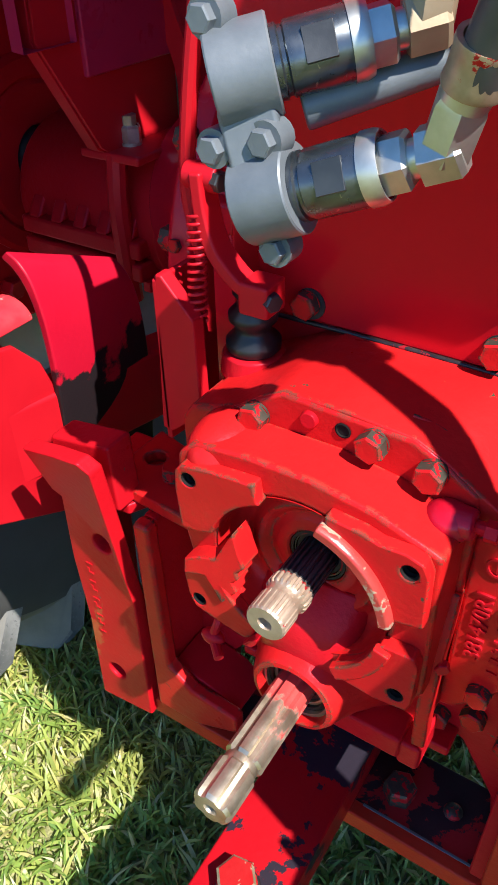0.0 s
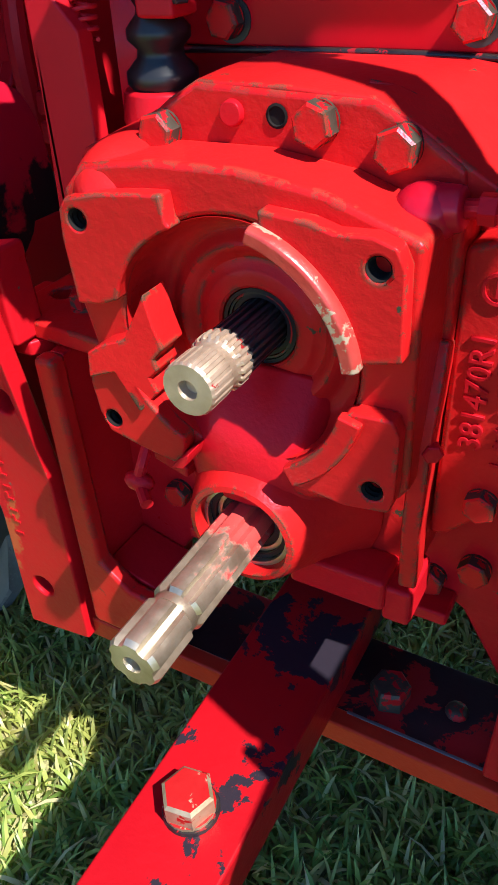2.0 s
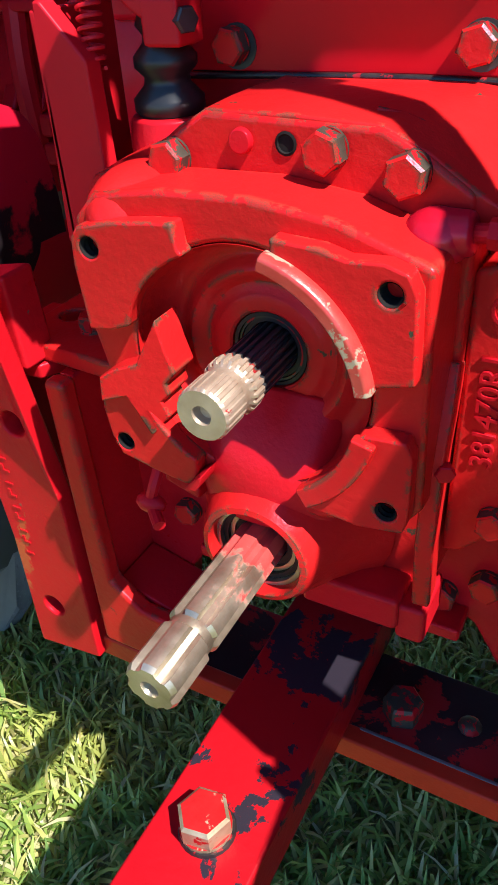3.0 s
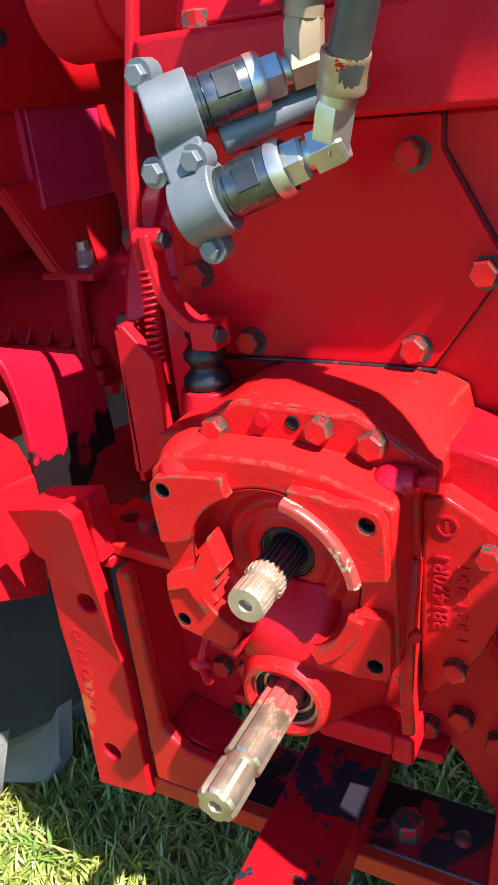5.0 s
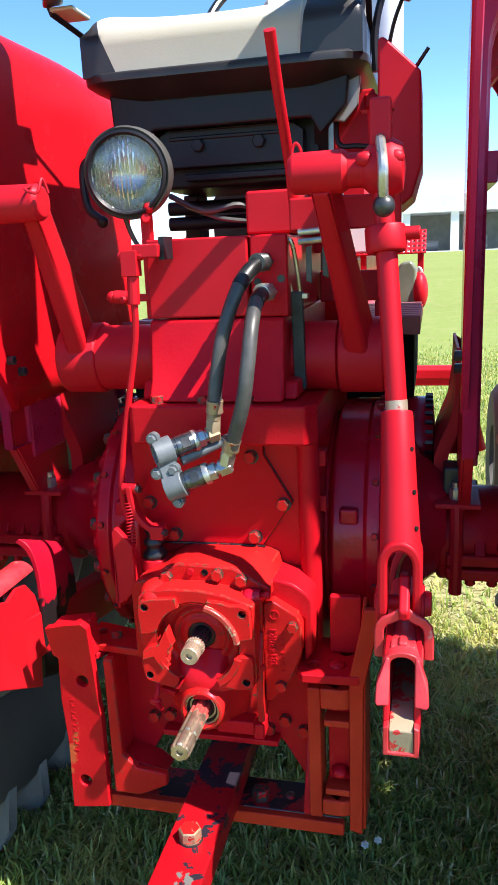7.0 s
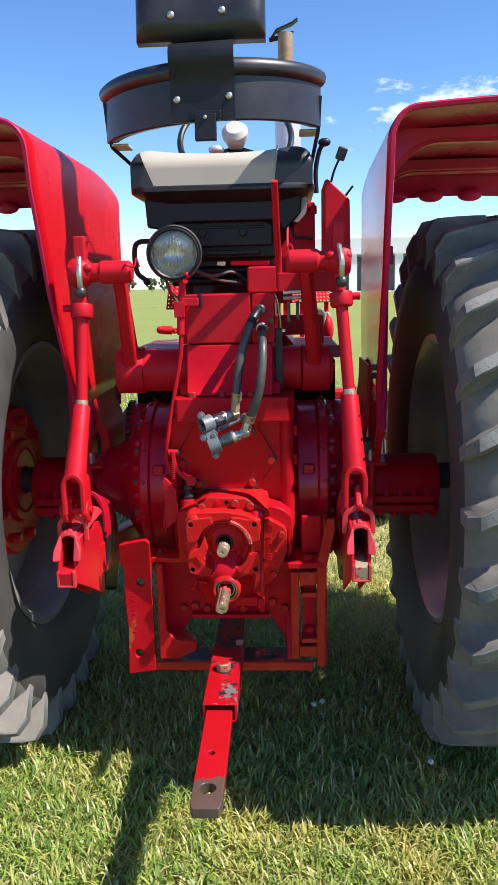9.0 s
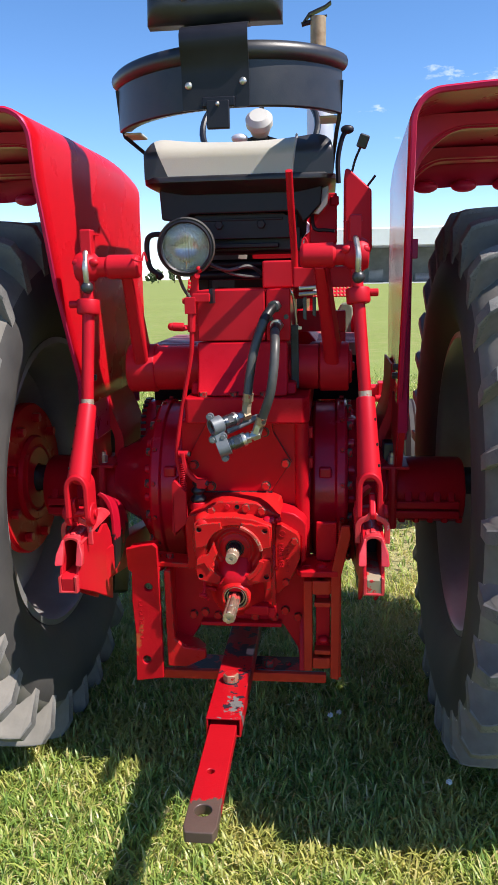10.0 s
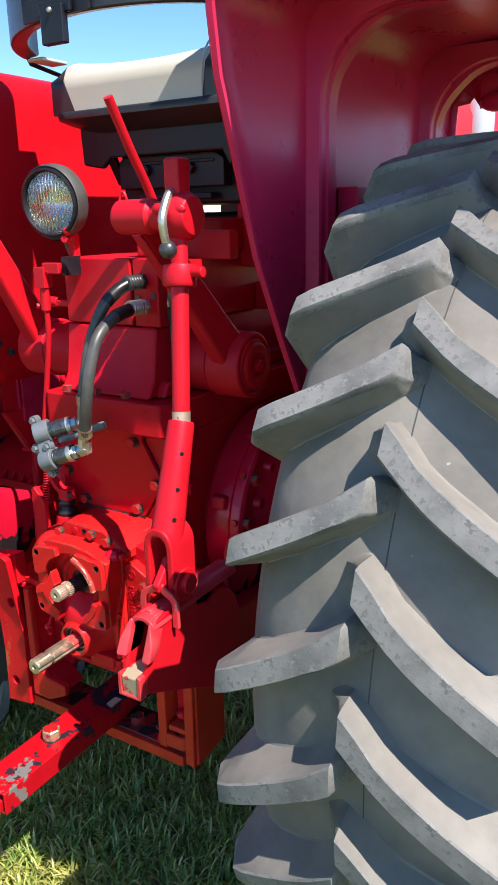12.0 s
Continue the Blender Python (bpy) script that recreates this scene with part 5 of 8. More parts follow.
for s in (-1, 1):
    bm = bmesh.new()
    x, y = arc_point(s * 0.96, 0.012)
    bar(bm, [(x, y, 2.06), (x - s * 0.006, y + 0.01, 1.96), (x - s * 0.012, y + 0.02, 1.935), (s * 0.285 - 0.005, 0.56, 1.89), (s * 0.27, 0.56, 1.80)], 0.012, 0.004)
    part("back_strut", bm, black_metal, seat, "flat steel strut", bevel=0.001)
    bm = bmesh.new()
    x, y = arc_point(s * 0.93, 0.0)
    box(bm, (x - 0.026 - s * 0.02, y + 0.015, 1.950 + 0.04 * x), (x + 0.026 - s * 0.02, y + 0.10, 1.9585 + 0.04 * x))
    part("end_pad", bm, vinyl_cream, seat, "cream underside", bevel=0.004)

# head pad on its bent bracket
bm = bmesh.new()
rows = []
for z, y in ((1.955, 0.148), (2.04, 0.146), (2.07, 0.143), (2.095, 0.130), (2.115, 0.122), (2.135, 0.123), (2.152, 0.135), (2.164, 0.165), (2.168, 0.22)):
    rows.append([bm.verts.new(p) for p in ((-0.118, y - 0.006, z), (0.060, y - 0.006, z + 0.006), (0.060, y, z + 0.006), (-0.118, y, z))])
for a, b in zip(rows, rows[1:]):
    for k in range(4):
        bm.faces.new((a[k], a[(k + 1) % 4], b[(k + 1) % 4], b[k]))
bm.faces.new(rows[0][::-1])
bm.faces.new(rows[-1])
brk = part("pad_bracket", bm, black_metal, seat, "bent black steel bracket", bevel=0.002, sharp=50)
for x, z in ((-0.1, 2.016), (0.044, 2.022)):
    bm = bmesh.new()
    ball(bm, (x, 0.14, z), 0.010, 14, (1, 0.6, 1))
    part("rivet", bm, plated, brk, "bright round bolt head")
bm = bmesh.new()
box(bm, (-0.052, 0.122, 1.905), (0.008, 0.140, 1.975))
box(bm, (-0.064, 0.130, 1.96), (0.022, 0.14, 1.985))
part("latch", bm, black_metal, seat, "", bevel=0.003)
bm = bmesh.new()
ball(bm, (-0.022, 0.121, 1.965), 0.006, 10)
part("latch_rivet", bm, plated, seat)
bm = cushion_mesh(-0.212, 0.146, 0.0, 0.30, 0.0, 0.075, 0.004)
bm.transform(Matrix.Translation((0, 0.135, 2.172)) @ pose(0, 0, 0, 82, 0, 0))
bm.transform(Matrix.Translation((0, 0.075, 0)))
pad2 = part("head_pad", bm, vinyl_black, seat, "tilted black vinyl head pad", sharp=60)
for x, z in ((-0.109, 2.232), (0.03, 2.239)):
    bm = bmesh.new()
    ball(bm, (x, 0.144, z), 0.010, 14, (1, 0.6, 1))
    part("rivet", bm, plated, pad2, "bright round bolt head")


# side plate of the seat base, red battery box beside it, bent release lever
bm = bmesh.new()
plate(bm, [(0.185, 1.715), (0.205, 1.792), (0.268, 1.800), (0.262, 1.735), (0.235, 1.705)], "xz", 0.462, 0.480)
part("side_plate", bm, rim_paint, seat, "grey steel side plate", bevel=0.003)
bm = bmesh.new()
box(bm, (0.205, 0.52, 1.62), (0.292, 0.66, 1.775))
box(bm, (0.270, 0.515, 1.735), (0.298, 0.53, 1.765))
part("side_box", bm, paint, seat, "red box under the seat edge", bevel=0.006)
bm = bmesh.new()
tube(bm, [(0.215, 0.49, 1.725), (0.217, 0.485, 1.68), (0.228, 0.48, 1.662), (0.255, 0.475, 1.660), (0.284, 0.47, 1.656)], 0.0055, 8)
part("release_lever", bm, black_metal, seat, "bent black release lever")
bm = bmesh.new()
tube(bm, [(0.296, 0.5, 1.80), (0.294, 0.5, 1.87), (0.306, 0.5, 1.93), (0.322, 0.5, 1.955)], 0.0075, 8)
ball(bm, (0.322, 0.5, 1.955), 0.015, 14, (1.4, 0.9, 0.9))
part("side_lever", bm, black_metal, seat, "short black lever with a round knob")
# ---- lift rods and quick hitch sockets ----
def lift_rod(s, top, ball_at, mid, low, label):
    """Crank-adjusted rod: top boss, screw, collar, rod, tapered sleeve, clevis."""
    ob = new("lift_rod")
    ob.parent = tractor
    ob.location = Vector(mid) - place_of(tractor)
    ob["label"] = label
    top, mid, low = Vector(top), Vector(mid), Vector(low)
    d = (mid - top).normalized()
    bm = bmesh.new()
    lathe(bm, [(0, -0.066), (0.024, -0.066), (0.031, -0.058), (0.032, 0.018), (0.026, 0.026), (0.026, 0.048), (0.036, 0.058), (0.043, 0.075), (0.043, 0.092), (0.034, 0.108), (0, 0.112)], top - Vector((s * 0.075, 0, 0)), (s, 0, 0), 28)
    part("boss", bm, paint, ob, "red forged boss", bevel=0.003)
    bm = bmesh.new()
    cyl(bm, top - d * 0.085, top + d * 0.10, 0.0155, seg=18)
    box(bm, top - d * 0.095 - Vector((0.024, 0.016, 0.010)), top - d * 0.075 + Vector((0.024, 0.016, 0.010)))
    part("screw", bm, paint, ob, "", bevel=0.003)
    bm = bmesh.new()
    c0 = top + d * 0.085
    lathe(bm, [(0.018, 0.0), (0.029, 0.0), (0.031, 0.004), (0.031, 0.034), (0.028, 0.04), (0.018, 0.04)], c0, d, 24)
    cyl(bm, c0 + d * 0.012 + Vector((s * 0.02, 0, 0)), c0 + d * 0.012 + Vector((s * 0.052, 0, 0)), 0.010, seg=14)
    part("collar", bm, paint, ob, "", bevel=0.002)
    s0 = mid + Vector((0, 0, 0))
    bm = bmesh.new()
    cyl(bm, c0 + d * 0.03, s0 + d * 0.02, 0.0165, seg=24)
    part("rod", bm, paint, ob)
    bm = bmesh.new()
    cyl(bm, s0 - d * 0.018, s0 + d * 0.002, 0.0172, seg=24)
    part("bare_band", bm, steel, ob, "unpainted steel band")
    e = (low - mid).normalized()
    end = low + Vector((0, 0, 0.085))
    bm = bmesh.new()
    L = (end - s0).length
    lathe(bm, [(0.016, 0.0), (0.0235, 0.0), (0.0245, 0.004), (0.0275, L * 0.55), (0.031, L), (0, L)], s0, (end - s0), 28)
    part("sleeve", bm, paint, ob, "tapered red sleeve", bevel=0.001)
    # near-black plugs in place of the shade inside drilled holes
    for k in (0.25, 0.55, 0.8):
        p = s0 + (end - s0) * k
        bm = bmesh.new()
        rr = 0.0240 + 0.0095 * k
        cyl(bm, p + Vector((s * 0.012, -0.010, 0)), p + Vector((s * 0.80 * rr + s * 0.001, -0.60 * rr - 0.001, 0)), 0.0038, seg=10)
        part("drilled_hole_disc", bm, hole_dark, ob)
    # clevis: an arch of heavy bar with bossed limbs and a pin
    bm = bmesh.new()
    w, wo, z0, zs = 0.0185, 0.033, -0.008, 0.072
    n = 12
    inn = [(-w, z0), (-w, zs)] + [(-w * math.cos(math.pi * k / n), zs + 0.024 * math.sin(math.pi * k / n)) for k in range(1, n)] + [(w, zs), (w, z0)]
    out = [(-wo, z0), (-wo, zs)] + [(-wo * math.cos(math.pi * k / n), zs + 0.040 * math.sin(math.pi * k / n)) for k in range(1, n)] + [(wo, zs), (wo, z0)]
    a0 = low + Vector((0, -0.030, 0))
    vi = [bm.verts.new((a0.x + u, a0.y, a0.z + v)) for u, v in inn]
    vo = [bm.verts.new((a0.x + u, a0.y, a0.z + v)) for u, v in out]
    fs = [bm.faces.new((vo[k], vo[k + 1], vi[k + 1], vi[k])) for k in range(len(vi) - 1)]
    ex = bmesh.ops.extrude_face_region(bm, geom=fs, use_keep_orig=True)["geom"]
    bmesh.ops.translate(bm, vec=(0, 0.072, 0), verts=[g for g in ex if isinstance(g, bmesh.types.BMVert)])
    clv = part("clevis", bm, paint, ob, "arched red clevis", bevel=0.005)
    for u in (-1, 1):
        bm = bmesh.new()
        cyl(bm, low + Vector((u * (w + 0.002), 0.004, -0.002)), low + Vector((u * (wo + 0.004), 0.004, -0.002)), 0.034, 0.031, 28)
        part("limb_boss", bm, paint, clv, "", bevel=0.004)
    bm = bmesh.new()
    cyl(bm, low + Vector((s * (wo - 0.004), 0.006, 0.0)), low + Vector((s * (wo + 0.014), 0.006, 0.0)), 0.021, 0.018, 20)
    cyl(bm, low + Vector((-wo - 0.007, 0.006, 0.0)), low + Vector((wo + 0.010, 0.006, 0.0)), 0.012, seg=16)
    part("pin", bm, paint, ob, "", sharp=25, bevel=0.002)
    # crank hanging straight down in front of the boss
    bm = bmesh.new()
    b = Vector(ball_at)
    head = top + Vector((0, -0.008, 0.040))
    tube(bm, [head, head + Vector((s * 0.001, (b.y - head.y) * 0.55, -0.004)), b + Vector((-s * 0.001, -0.010, 0.056)), b + Vector((-s * 0.001, -0.008, 0.026)), b], 0.0078, 10, 6)
    part("crank", bm, plated, ob, "bare steel crank handle")
    bm = bmesh.new()
    box(bm, top + Vector((-0.016, -0.020, 0.030)), top + Vector((0.016, 0.018, 0.098)))
    part("crank_head", bm, paint, ob, "square red crank head", bevel=0.005)
    for u in (-1, 1):
        bm = bmesh.new()
        ball(bm, top + Vector((u * 0.022, -0.030, 0.012)), 0.011, 12, (1.3, 0.8, 1.0))
        part("yoke_ear", bm, paint, ob)
    if s < 0:
        bm = bmesh.new()
        p0 = top + Vector((-s * 0.150, -0.02, 0.0))
        tube(bm, [p0 + Vector((s * 0.02, 0, 0.026)), p0 + Vector((s * 0.018, -0.024, 0.018)), p0 + Vector((-s * 0.004, -0.026, 0.012)), p0 + Vector((-s * 0.010, -0.016, 0.034)), p0 + Vector((-s * 0.016, -0.010, 0.012))], 0.0026, 6)
        part("hairpin_clip", bm, paint, ob, "red painted wire clip")
    bm = bmesh.new()
    ball(bm, b, 0.0165, 18)
    part("knob", bm, dark_steel, ob, "round steel knob")
    return ob


lift_rod(1, (0.335, 0.034, 1.572), (0.342, -0.012, 1.516), (0.3625, -0.024, 1.211), (0.372, -0.097, 0.925), "red lift rod with a crank and clevis")
lift_rod(-1, (-0.37, 0.045, 1.555), (-0.369, 0.016, 1.503), (-0.381, -0.01, 1.190), (-0.388, -0.105, 0.915), "red lift rod with a crank and clevis, lit by the sun")


def hitch_socket(s, cx, y0, zb, ey, ez):
    """Fast-hitch socket: a narrow box open to the rear, flared jaws, a worn sill; it hangs by a square yoke from the clevis at (ey, ez)."""
    ob = new("hitch_socket")
    ob.parent = tractor
    ob.location = Vector((cx, y0, zb)) - place_of(tractor)
    ob["label"] = "red fast-hitch socket, open towards the rear"
    w, th = 0.0175, 0.009
    zs, zt = zb + 0.042, zb + 0.124
    back = lambda z: y0 + 0.42 * max(0.0, z - zs)
    for u in (-1, 1):
        bm = bmesh.new()
        x0, x1 = sorted((cx + u * w, cx + u * (w + th)))
        plate(bm, [(y0 + 0.004, zb), (y0 + 0.004, zs), (back(zt) + 0.004, zt), (y0 + 0.135, zt + 0.016), (y0 + 0.150, zt + 0.010), (y0 + 0.165, zt - 0.022), (y0 + 0.20, zt - 0.034), (y0 + 0.235, zt - 0.022), (y0 + 0.27, zt - 0.030), (y0 + 0.30, zt - 0.065), (y0 + 0.315, zt - 0.11), (y0 + 0.29, zb - 0.150), (y0 + 0.12, zb - 0.058)], "yz", x0, x1)
        part("side_plate", bm, paint, ob, "", bevel=0.003)
        # jaw lip, flared outwards below the roof
        bm = bmesh.new()
        sec = [(zs + 0.021, 0.018), (zs + 0.026, 0.0205), (zs + 0.050, 0.0185), (zt - 0.016, 0.012), (zt + 0.001, 0.006)]
        rows = []
        for z, fl in sec:
            rows.append([bm.verts.new(q) for q in ((cx + u * w, back(z) - 0.006, z), (cx + u * (w + fl), back(z) - 0.010, z), (cx + u * (w + fl), back(z) + 0.006, z), (cx + u * (w + 0.006), back(z) + 0.04, z), (cx + u * w, back(z) + 0.04, z))])
        for a, b in zip(rows, rows[1:]):
            for k in range(5):
                bm.faces.new((a[k], a[(k + 1) % 5], b[(k + 1) % 5], b[k]))
        bm.faces.new(rows[0][::-1])
        bm.faces.new(rows[-1])
        part("jaw", bm, jaw_paint, ob, "scuffed pink-red jaw lip", bevel=0.003)
    bm = bmesh.new()
    n = 10
    outer = [(cx + (w + 0.012) * math.cos(math.pi * k / n), zt - 0.012 + 0.021 * math.sin(math.pi * k / n)) for k in range(n + 1)]
    inner = [(cx + w * math.cos(math.pi * k / n), zt - 0.012 + 0.013 * math.sin(math.pi * k / n)) for k in range(n + 1)]
    plate(bm, outer + inner[::-1], "xz", back(zt) - 0.004, y0 + 0.30)
    part("roof", bm, jaw_paint, ob, "", bevel=0.002)
    bm = bmesh.new()
    plate(bm, [(y0 - 0.010, zb - 0.004), (y0 - 0.012, zs - 0.008), (y0 + 0.004, zs), (y0 + 0.30, zs - 0.02), (y0 + 0.30, zb - 0.03), (y0 + 0.05, zb - 0.006)], "yz", cx - w + 0.0004, cx + w - 0.0004)
    part("sill", bm, sill_metal if s > 0 else paint, ob, "worn sill with bare metal", bevel=0.002)
    bm = bmesh.new()
    plate(bm, [(cx - w - 0.008, zb - 0.006), (cx + w + 0.008, zb - 0.006), (cx + w + 0.008, zs - 0.004), (cx + w, zs), (cx + w, zb), (cx - w, zb), (cx - w, zs), (cx - w - 0.008, zs - 0.004)], "xz", y0 - 0.013, y0 + 0.004)
    part("sill_lip", bm, jaw_paint, ob, "", bevel=0.002)
    bm = bmesh.new()
    box(bm, (cx - w + 0.0006, y0 + 0.20, zs - 0.02), (cx + w - 0.0006, y0 + 0.22, zt))
    part("stop_plate", bm, black_metal, ob)
    # square yoke up to the clevis
    yy = y0 + 0.085
    bm = bmesh.new()
    half = [(0.0365, -0.03), (0.0365, 0.012), (0.0345, 0.022), (0.028, 0.030), (0.014, 0.037), (0.006, 0.044)]
    line = [(cx - u, yy, zt + v) for u, v in half] + [(cx + u, yy, zt + v) for u, v in half[::-1]]
    bar(bm, line, 0.015, 0.0075)
    yoke = part("yoke", bm, jaw_paint, ob, "square red yoke", bevel=0.003)
    bm = bmesh.new()
    plate(bm, [(yy - 0.008, zt + 0.034), (yy + 0.010, zt + 0.034), (ey + 0.016, ez - 0.012), (ey + 0.016, ez + 0.020), (ey - 0.012, ez + 0.024), (ey - 0.020, ez + 0.012), (yy - 0.012, zt + 0.050)], "yz", cx - 0.0080, cx + 0.0080)
    part("stem", bm, paint, yoke, "", bevel=0.005)
    bm = bmesh.new()
    plate(bm, [(cx - 0.019, zt + 0.001), (cx - 0.018, zt + 0.008), (cx - 0.007, zt + 0.008), (cx - 0.006, zt + 0.014), (cx + 0.006, zt + 0.014), (cx + 0.007, zt + 0.008), (cx + 0.018, zt + 0.008), (cx + 0.019, zt + 0.001)], "xz", y0 + 0.05, y0 + 0.075)
    part("latch", bm, jaw_paint, ob, "", bevel=0.003)
    # arm forward to the axle
    bm = bmesh.new()
    bar(bm, [(cx, y0 + 0.22, zb - 0.02), (cx - s * 0.02, 0.35, zb - 0.07), (cx - s * 0.05, 0.85, zb - 0.14)], 0.05, 0.10)
    part("draft_arm", bm, paint, ob, "", bevel=0.006)
    # sway stop: a broad plate that leans back and curls outwards at its top
    bm = bmesh.new()
    xi = cx - s * 0.034
    line = [(xi + s * 0.010, zb - 0.13), (xi + s * 0.0, zb - 0.03), (xi - s * 0.004, zb + 0.05), (xi - s * 0.002, zb + 0.11), (xi + s * 0.006, zb + 0.150), (xi + s * 0.020, zb + 0.172), (xi + s * 0.036, zb + 0.182)]
    sm = smooth_line([(u, 0, v) for u, v in line], 4)
    rows = []
    for yv in (0.128, 0.280):
        sh = -0.42 * (yv - 0.118)
        rows.append([bm.verts.new((q.x, yv, q.z + sh)) for q in sm] + [bm.verts.new((q.x + s * 0.011, yv, q.z + sh - 0.010)) for q in sm[::-1]])
    m = len(rows[0])
    for k in range(m):
        bm.faces.new((rows[0][k], rows[0][(k + 1) % m], rows[1][(k + 1) % m], rows[1][k]))
    bm.faces.new(rows[0][::-1])
    bm.faces.new(rows[1])
    part("sway_stop", bm, sway_paint, ob, "broad curved red sway plate", bevel=0.004)
    if s > 0:
        return ob
    bm = bmesh.new()
    xo = cx + s * 0.04
    lathe(bm, [(0.022, 0.0), (0.032, 0.0), (0.032, 0.02), (0.022, 0.02)], (xo, y0 + 0.26, zt - 0.01), (s, 0, 0), 20, closed=True)
    part("guide_loop", bm, paint, ob, "", bevel=0.003)
    return ob


def sway_material():
    """Red paint on the curled top; the lower part is black, with an uneven edge between."""
    m, n, l, b = shader("sway_plate_paint")
    c = coords(n)
    broad = noise_tex(n, l, c, 8, 5, 0.6)
    sep = n.new("ShaderNodeSeparateXYZ")
    l.new(c, sep.inputs[0])
    k = n.new("ShaderNodeMath")
    k.operation = "MULTIPLY_ADD"
    k.inputs[1].default_value = -3.0
    l.new(sep.outputs[2], k.inputs[0])
    l.new(noise_tex(n, l, c, 13, 7, 0.62, 0.2), k.inputs[2])
    # black towards the lower edge, broken up by noise
    worn = ramp(n, l, k.outputs[0], ((0.36, 0.0), (0.40, 1.0)))
    col = mix(n, l, broad, (0.42, 0.0035, 0.020), (0.50, 0.006, 0.026))
    col = mix(n, l, worn, col, (0.016, 0.010, 0.012))
    l.new(col, b.inputs["Base Color"])
    l.new(ramp(n, l, broad, ((0.25, 0.34), (0.75, 0.5))), b.inputs["Roughness"])
    b.inputs["Specular IOR Level"].default_value = 0.25
    bump(n, l, b, noise_tex(n, l, c, 120, 3, 0.6), 0.3, 0.001)
    return m


sway_paint = sway_material()
jaw_paint = surface("scuffed_jaw_paint", (0.52, 0.012, 0.024), (0.62, 0.05, 0.06), (0.3, 0.5), scale=20, grain=140, bump_s=0.3, bump_d=0.001, spots=(((0.55, 0.22, 0.20), 0.66, 40.0),), coat=0.1)
sill_metal = surface("sill_bare_metal", (0.50, 0.015, 0.02), (0.56, 0.03, 0.03), (0.35, 0.55), scale=20, grain=140, bump_s=0.4, bump_d=0.001, spots=(((0.30, 0.24, 0.155), 0.47, 26.0),))
hitch_socket(1, 0.379, -0.222, 0.762, -0.100, 0.955)
hitch_socket(-1, -0.405, -0.180, 0.731, -0.100, 0.935)
# ---- power take-off unit ----
pto = new("pto_unit")
pto.parent = tractor
pto.location = Vector((0.0, 0.06, 0.75)) - place_of(tractor)
pto["label"] = "red cast power take-off housing with paint chips along its edges"
UC, LC = (0.004, 0.770), (0.004, 0.634)

# mounting flange behind, with the sloped roof of the housing
bm = bmesh.new()
plate(bm, [(-0.136, 0.70), (-0.138, 0.845), (-0.128, 0.860), (-0.085, 0.874), (-0.060, 0.892), (-0.040, 0.903), (0.065, 0.8995), (0.090, 0.8875), (0.116, 0.870), (0.118, 0.84), (0.112, 0.59), (0.098, 0.575), (-0.05, 0.575), (-0.062, 0.64), (-0.10, 0.70)], "xz", 0.058, 0.166)
part("flange", bm, chipped_paint, pto, bevel=0.004)
# roof: one slope from the flange's top edge up to the rear cover
bm = bmesh.new()
front = [(-0.127, 0.8605), (-0.085, 0.8745), (-0.060, 0.8925), (-0.040, 0.9035), (0.015, 0.9030), (0.065, 0.9000), (0.090, 0.8880), (0.114, 0.872), (0.132, 0.862)]
rear = [(-0.112, 0.868), (-0.080, 0.884), (-0.060, 0.895), (-0.036, 0.9005), (0.020, 0.9010), (0.085, 0.9015), (0.110, 0.898), (0.130, 0.889), (0.136, 0.866)]
rows = []
for k in range(5):
    t = k / 4
    rows.append([bm.verts.new((a[0] + (b[0] - a[0]) * t, 0.0605 + 0.1155 * t, a[1] + (b[1] - a[1]) * t + 0.003 * math.sin(math.pi * t))) for a, b in zip(front, rear)])
low = [[bm.verts.new((v.co.x, v.co.y, 0.845)) for v in r] for r in (rows[0], rows[-1])]
for a, b in zip(rows, rows[1:]):
    for q in range(8):
        bm.faces.new((a[q], a[q + 1], b[q + 1], b[q]))
for top_row, low_row in ((rows[0], low[0]), (rows[-1], low[1])):
    for q in range(8):
        bm.faces.new((low_row[q], low_row[q + 1], top_row[q + 1], top_row[q]))
for q in (0, -1):
    bm.faces.new([r[q] for r in rows] + [low[1][q], low[0][q]])
bm.faces.new(low[0] + low[1][::-1])
part("roof", bm, chipped_paint, pto, "sloping cast roof", bevel=0.003, sharp=28)
# oily joint between the flange and the casting, with paint broken away along it
bm = bmesh.new()
tube(bm, [(0.054, 0.082, 0.9022), (0.071, 0.083, 0.8992), (0.090, 0.084, 0.8900), (0.116, 0.085, 0.8730), (0.130, 0.086, 0.8640)], 0.0020, 8, 5, None)
part("oily_joint", bm, bolt_side, pto, "dark joint with flaked paint along it", sharp=60)
bm = bmesh.new()
tube(bm, [(-0.118, 0.165, 0.9005), (-0.05, 0.1645, 0.9022), (0.03, 0.1645, 0.9030), (0.104, 0.165, 0.9020)], 0.0022, 8, 5)
part("oily_joint", bm, oily_grime, pto, "black oily joint under the cover", sharp=60)

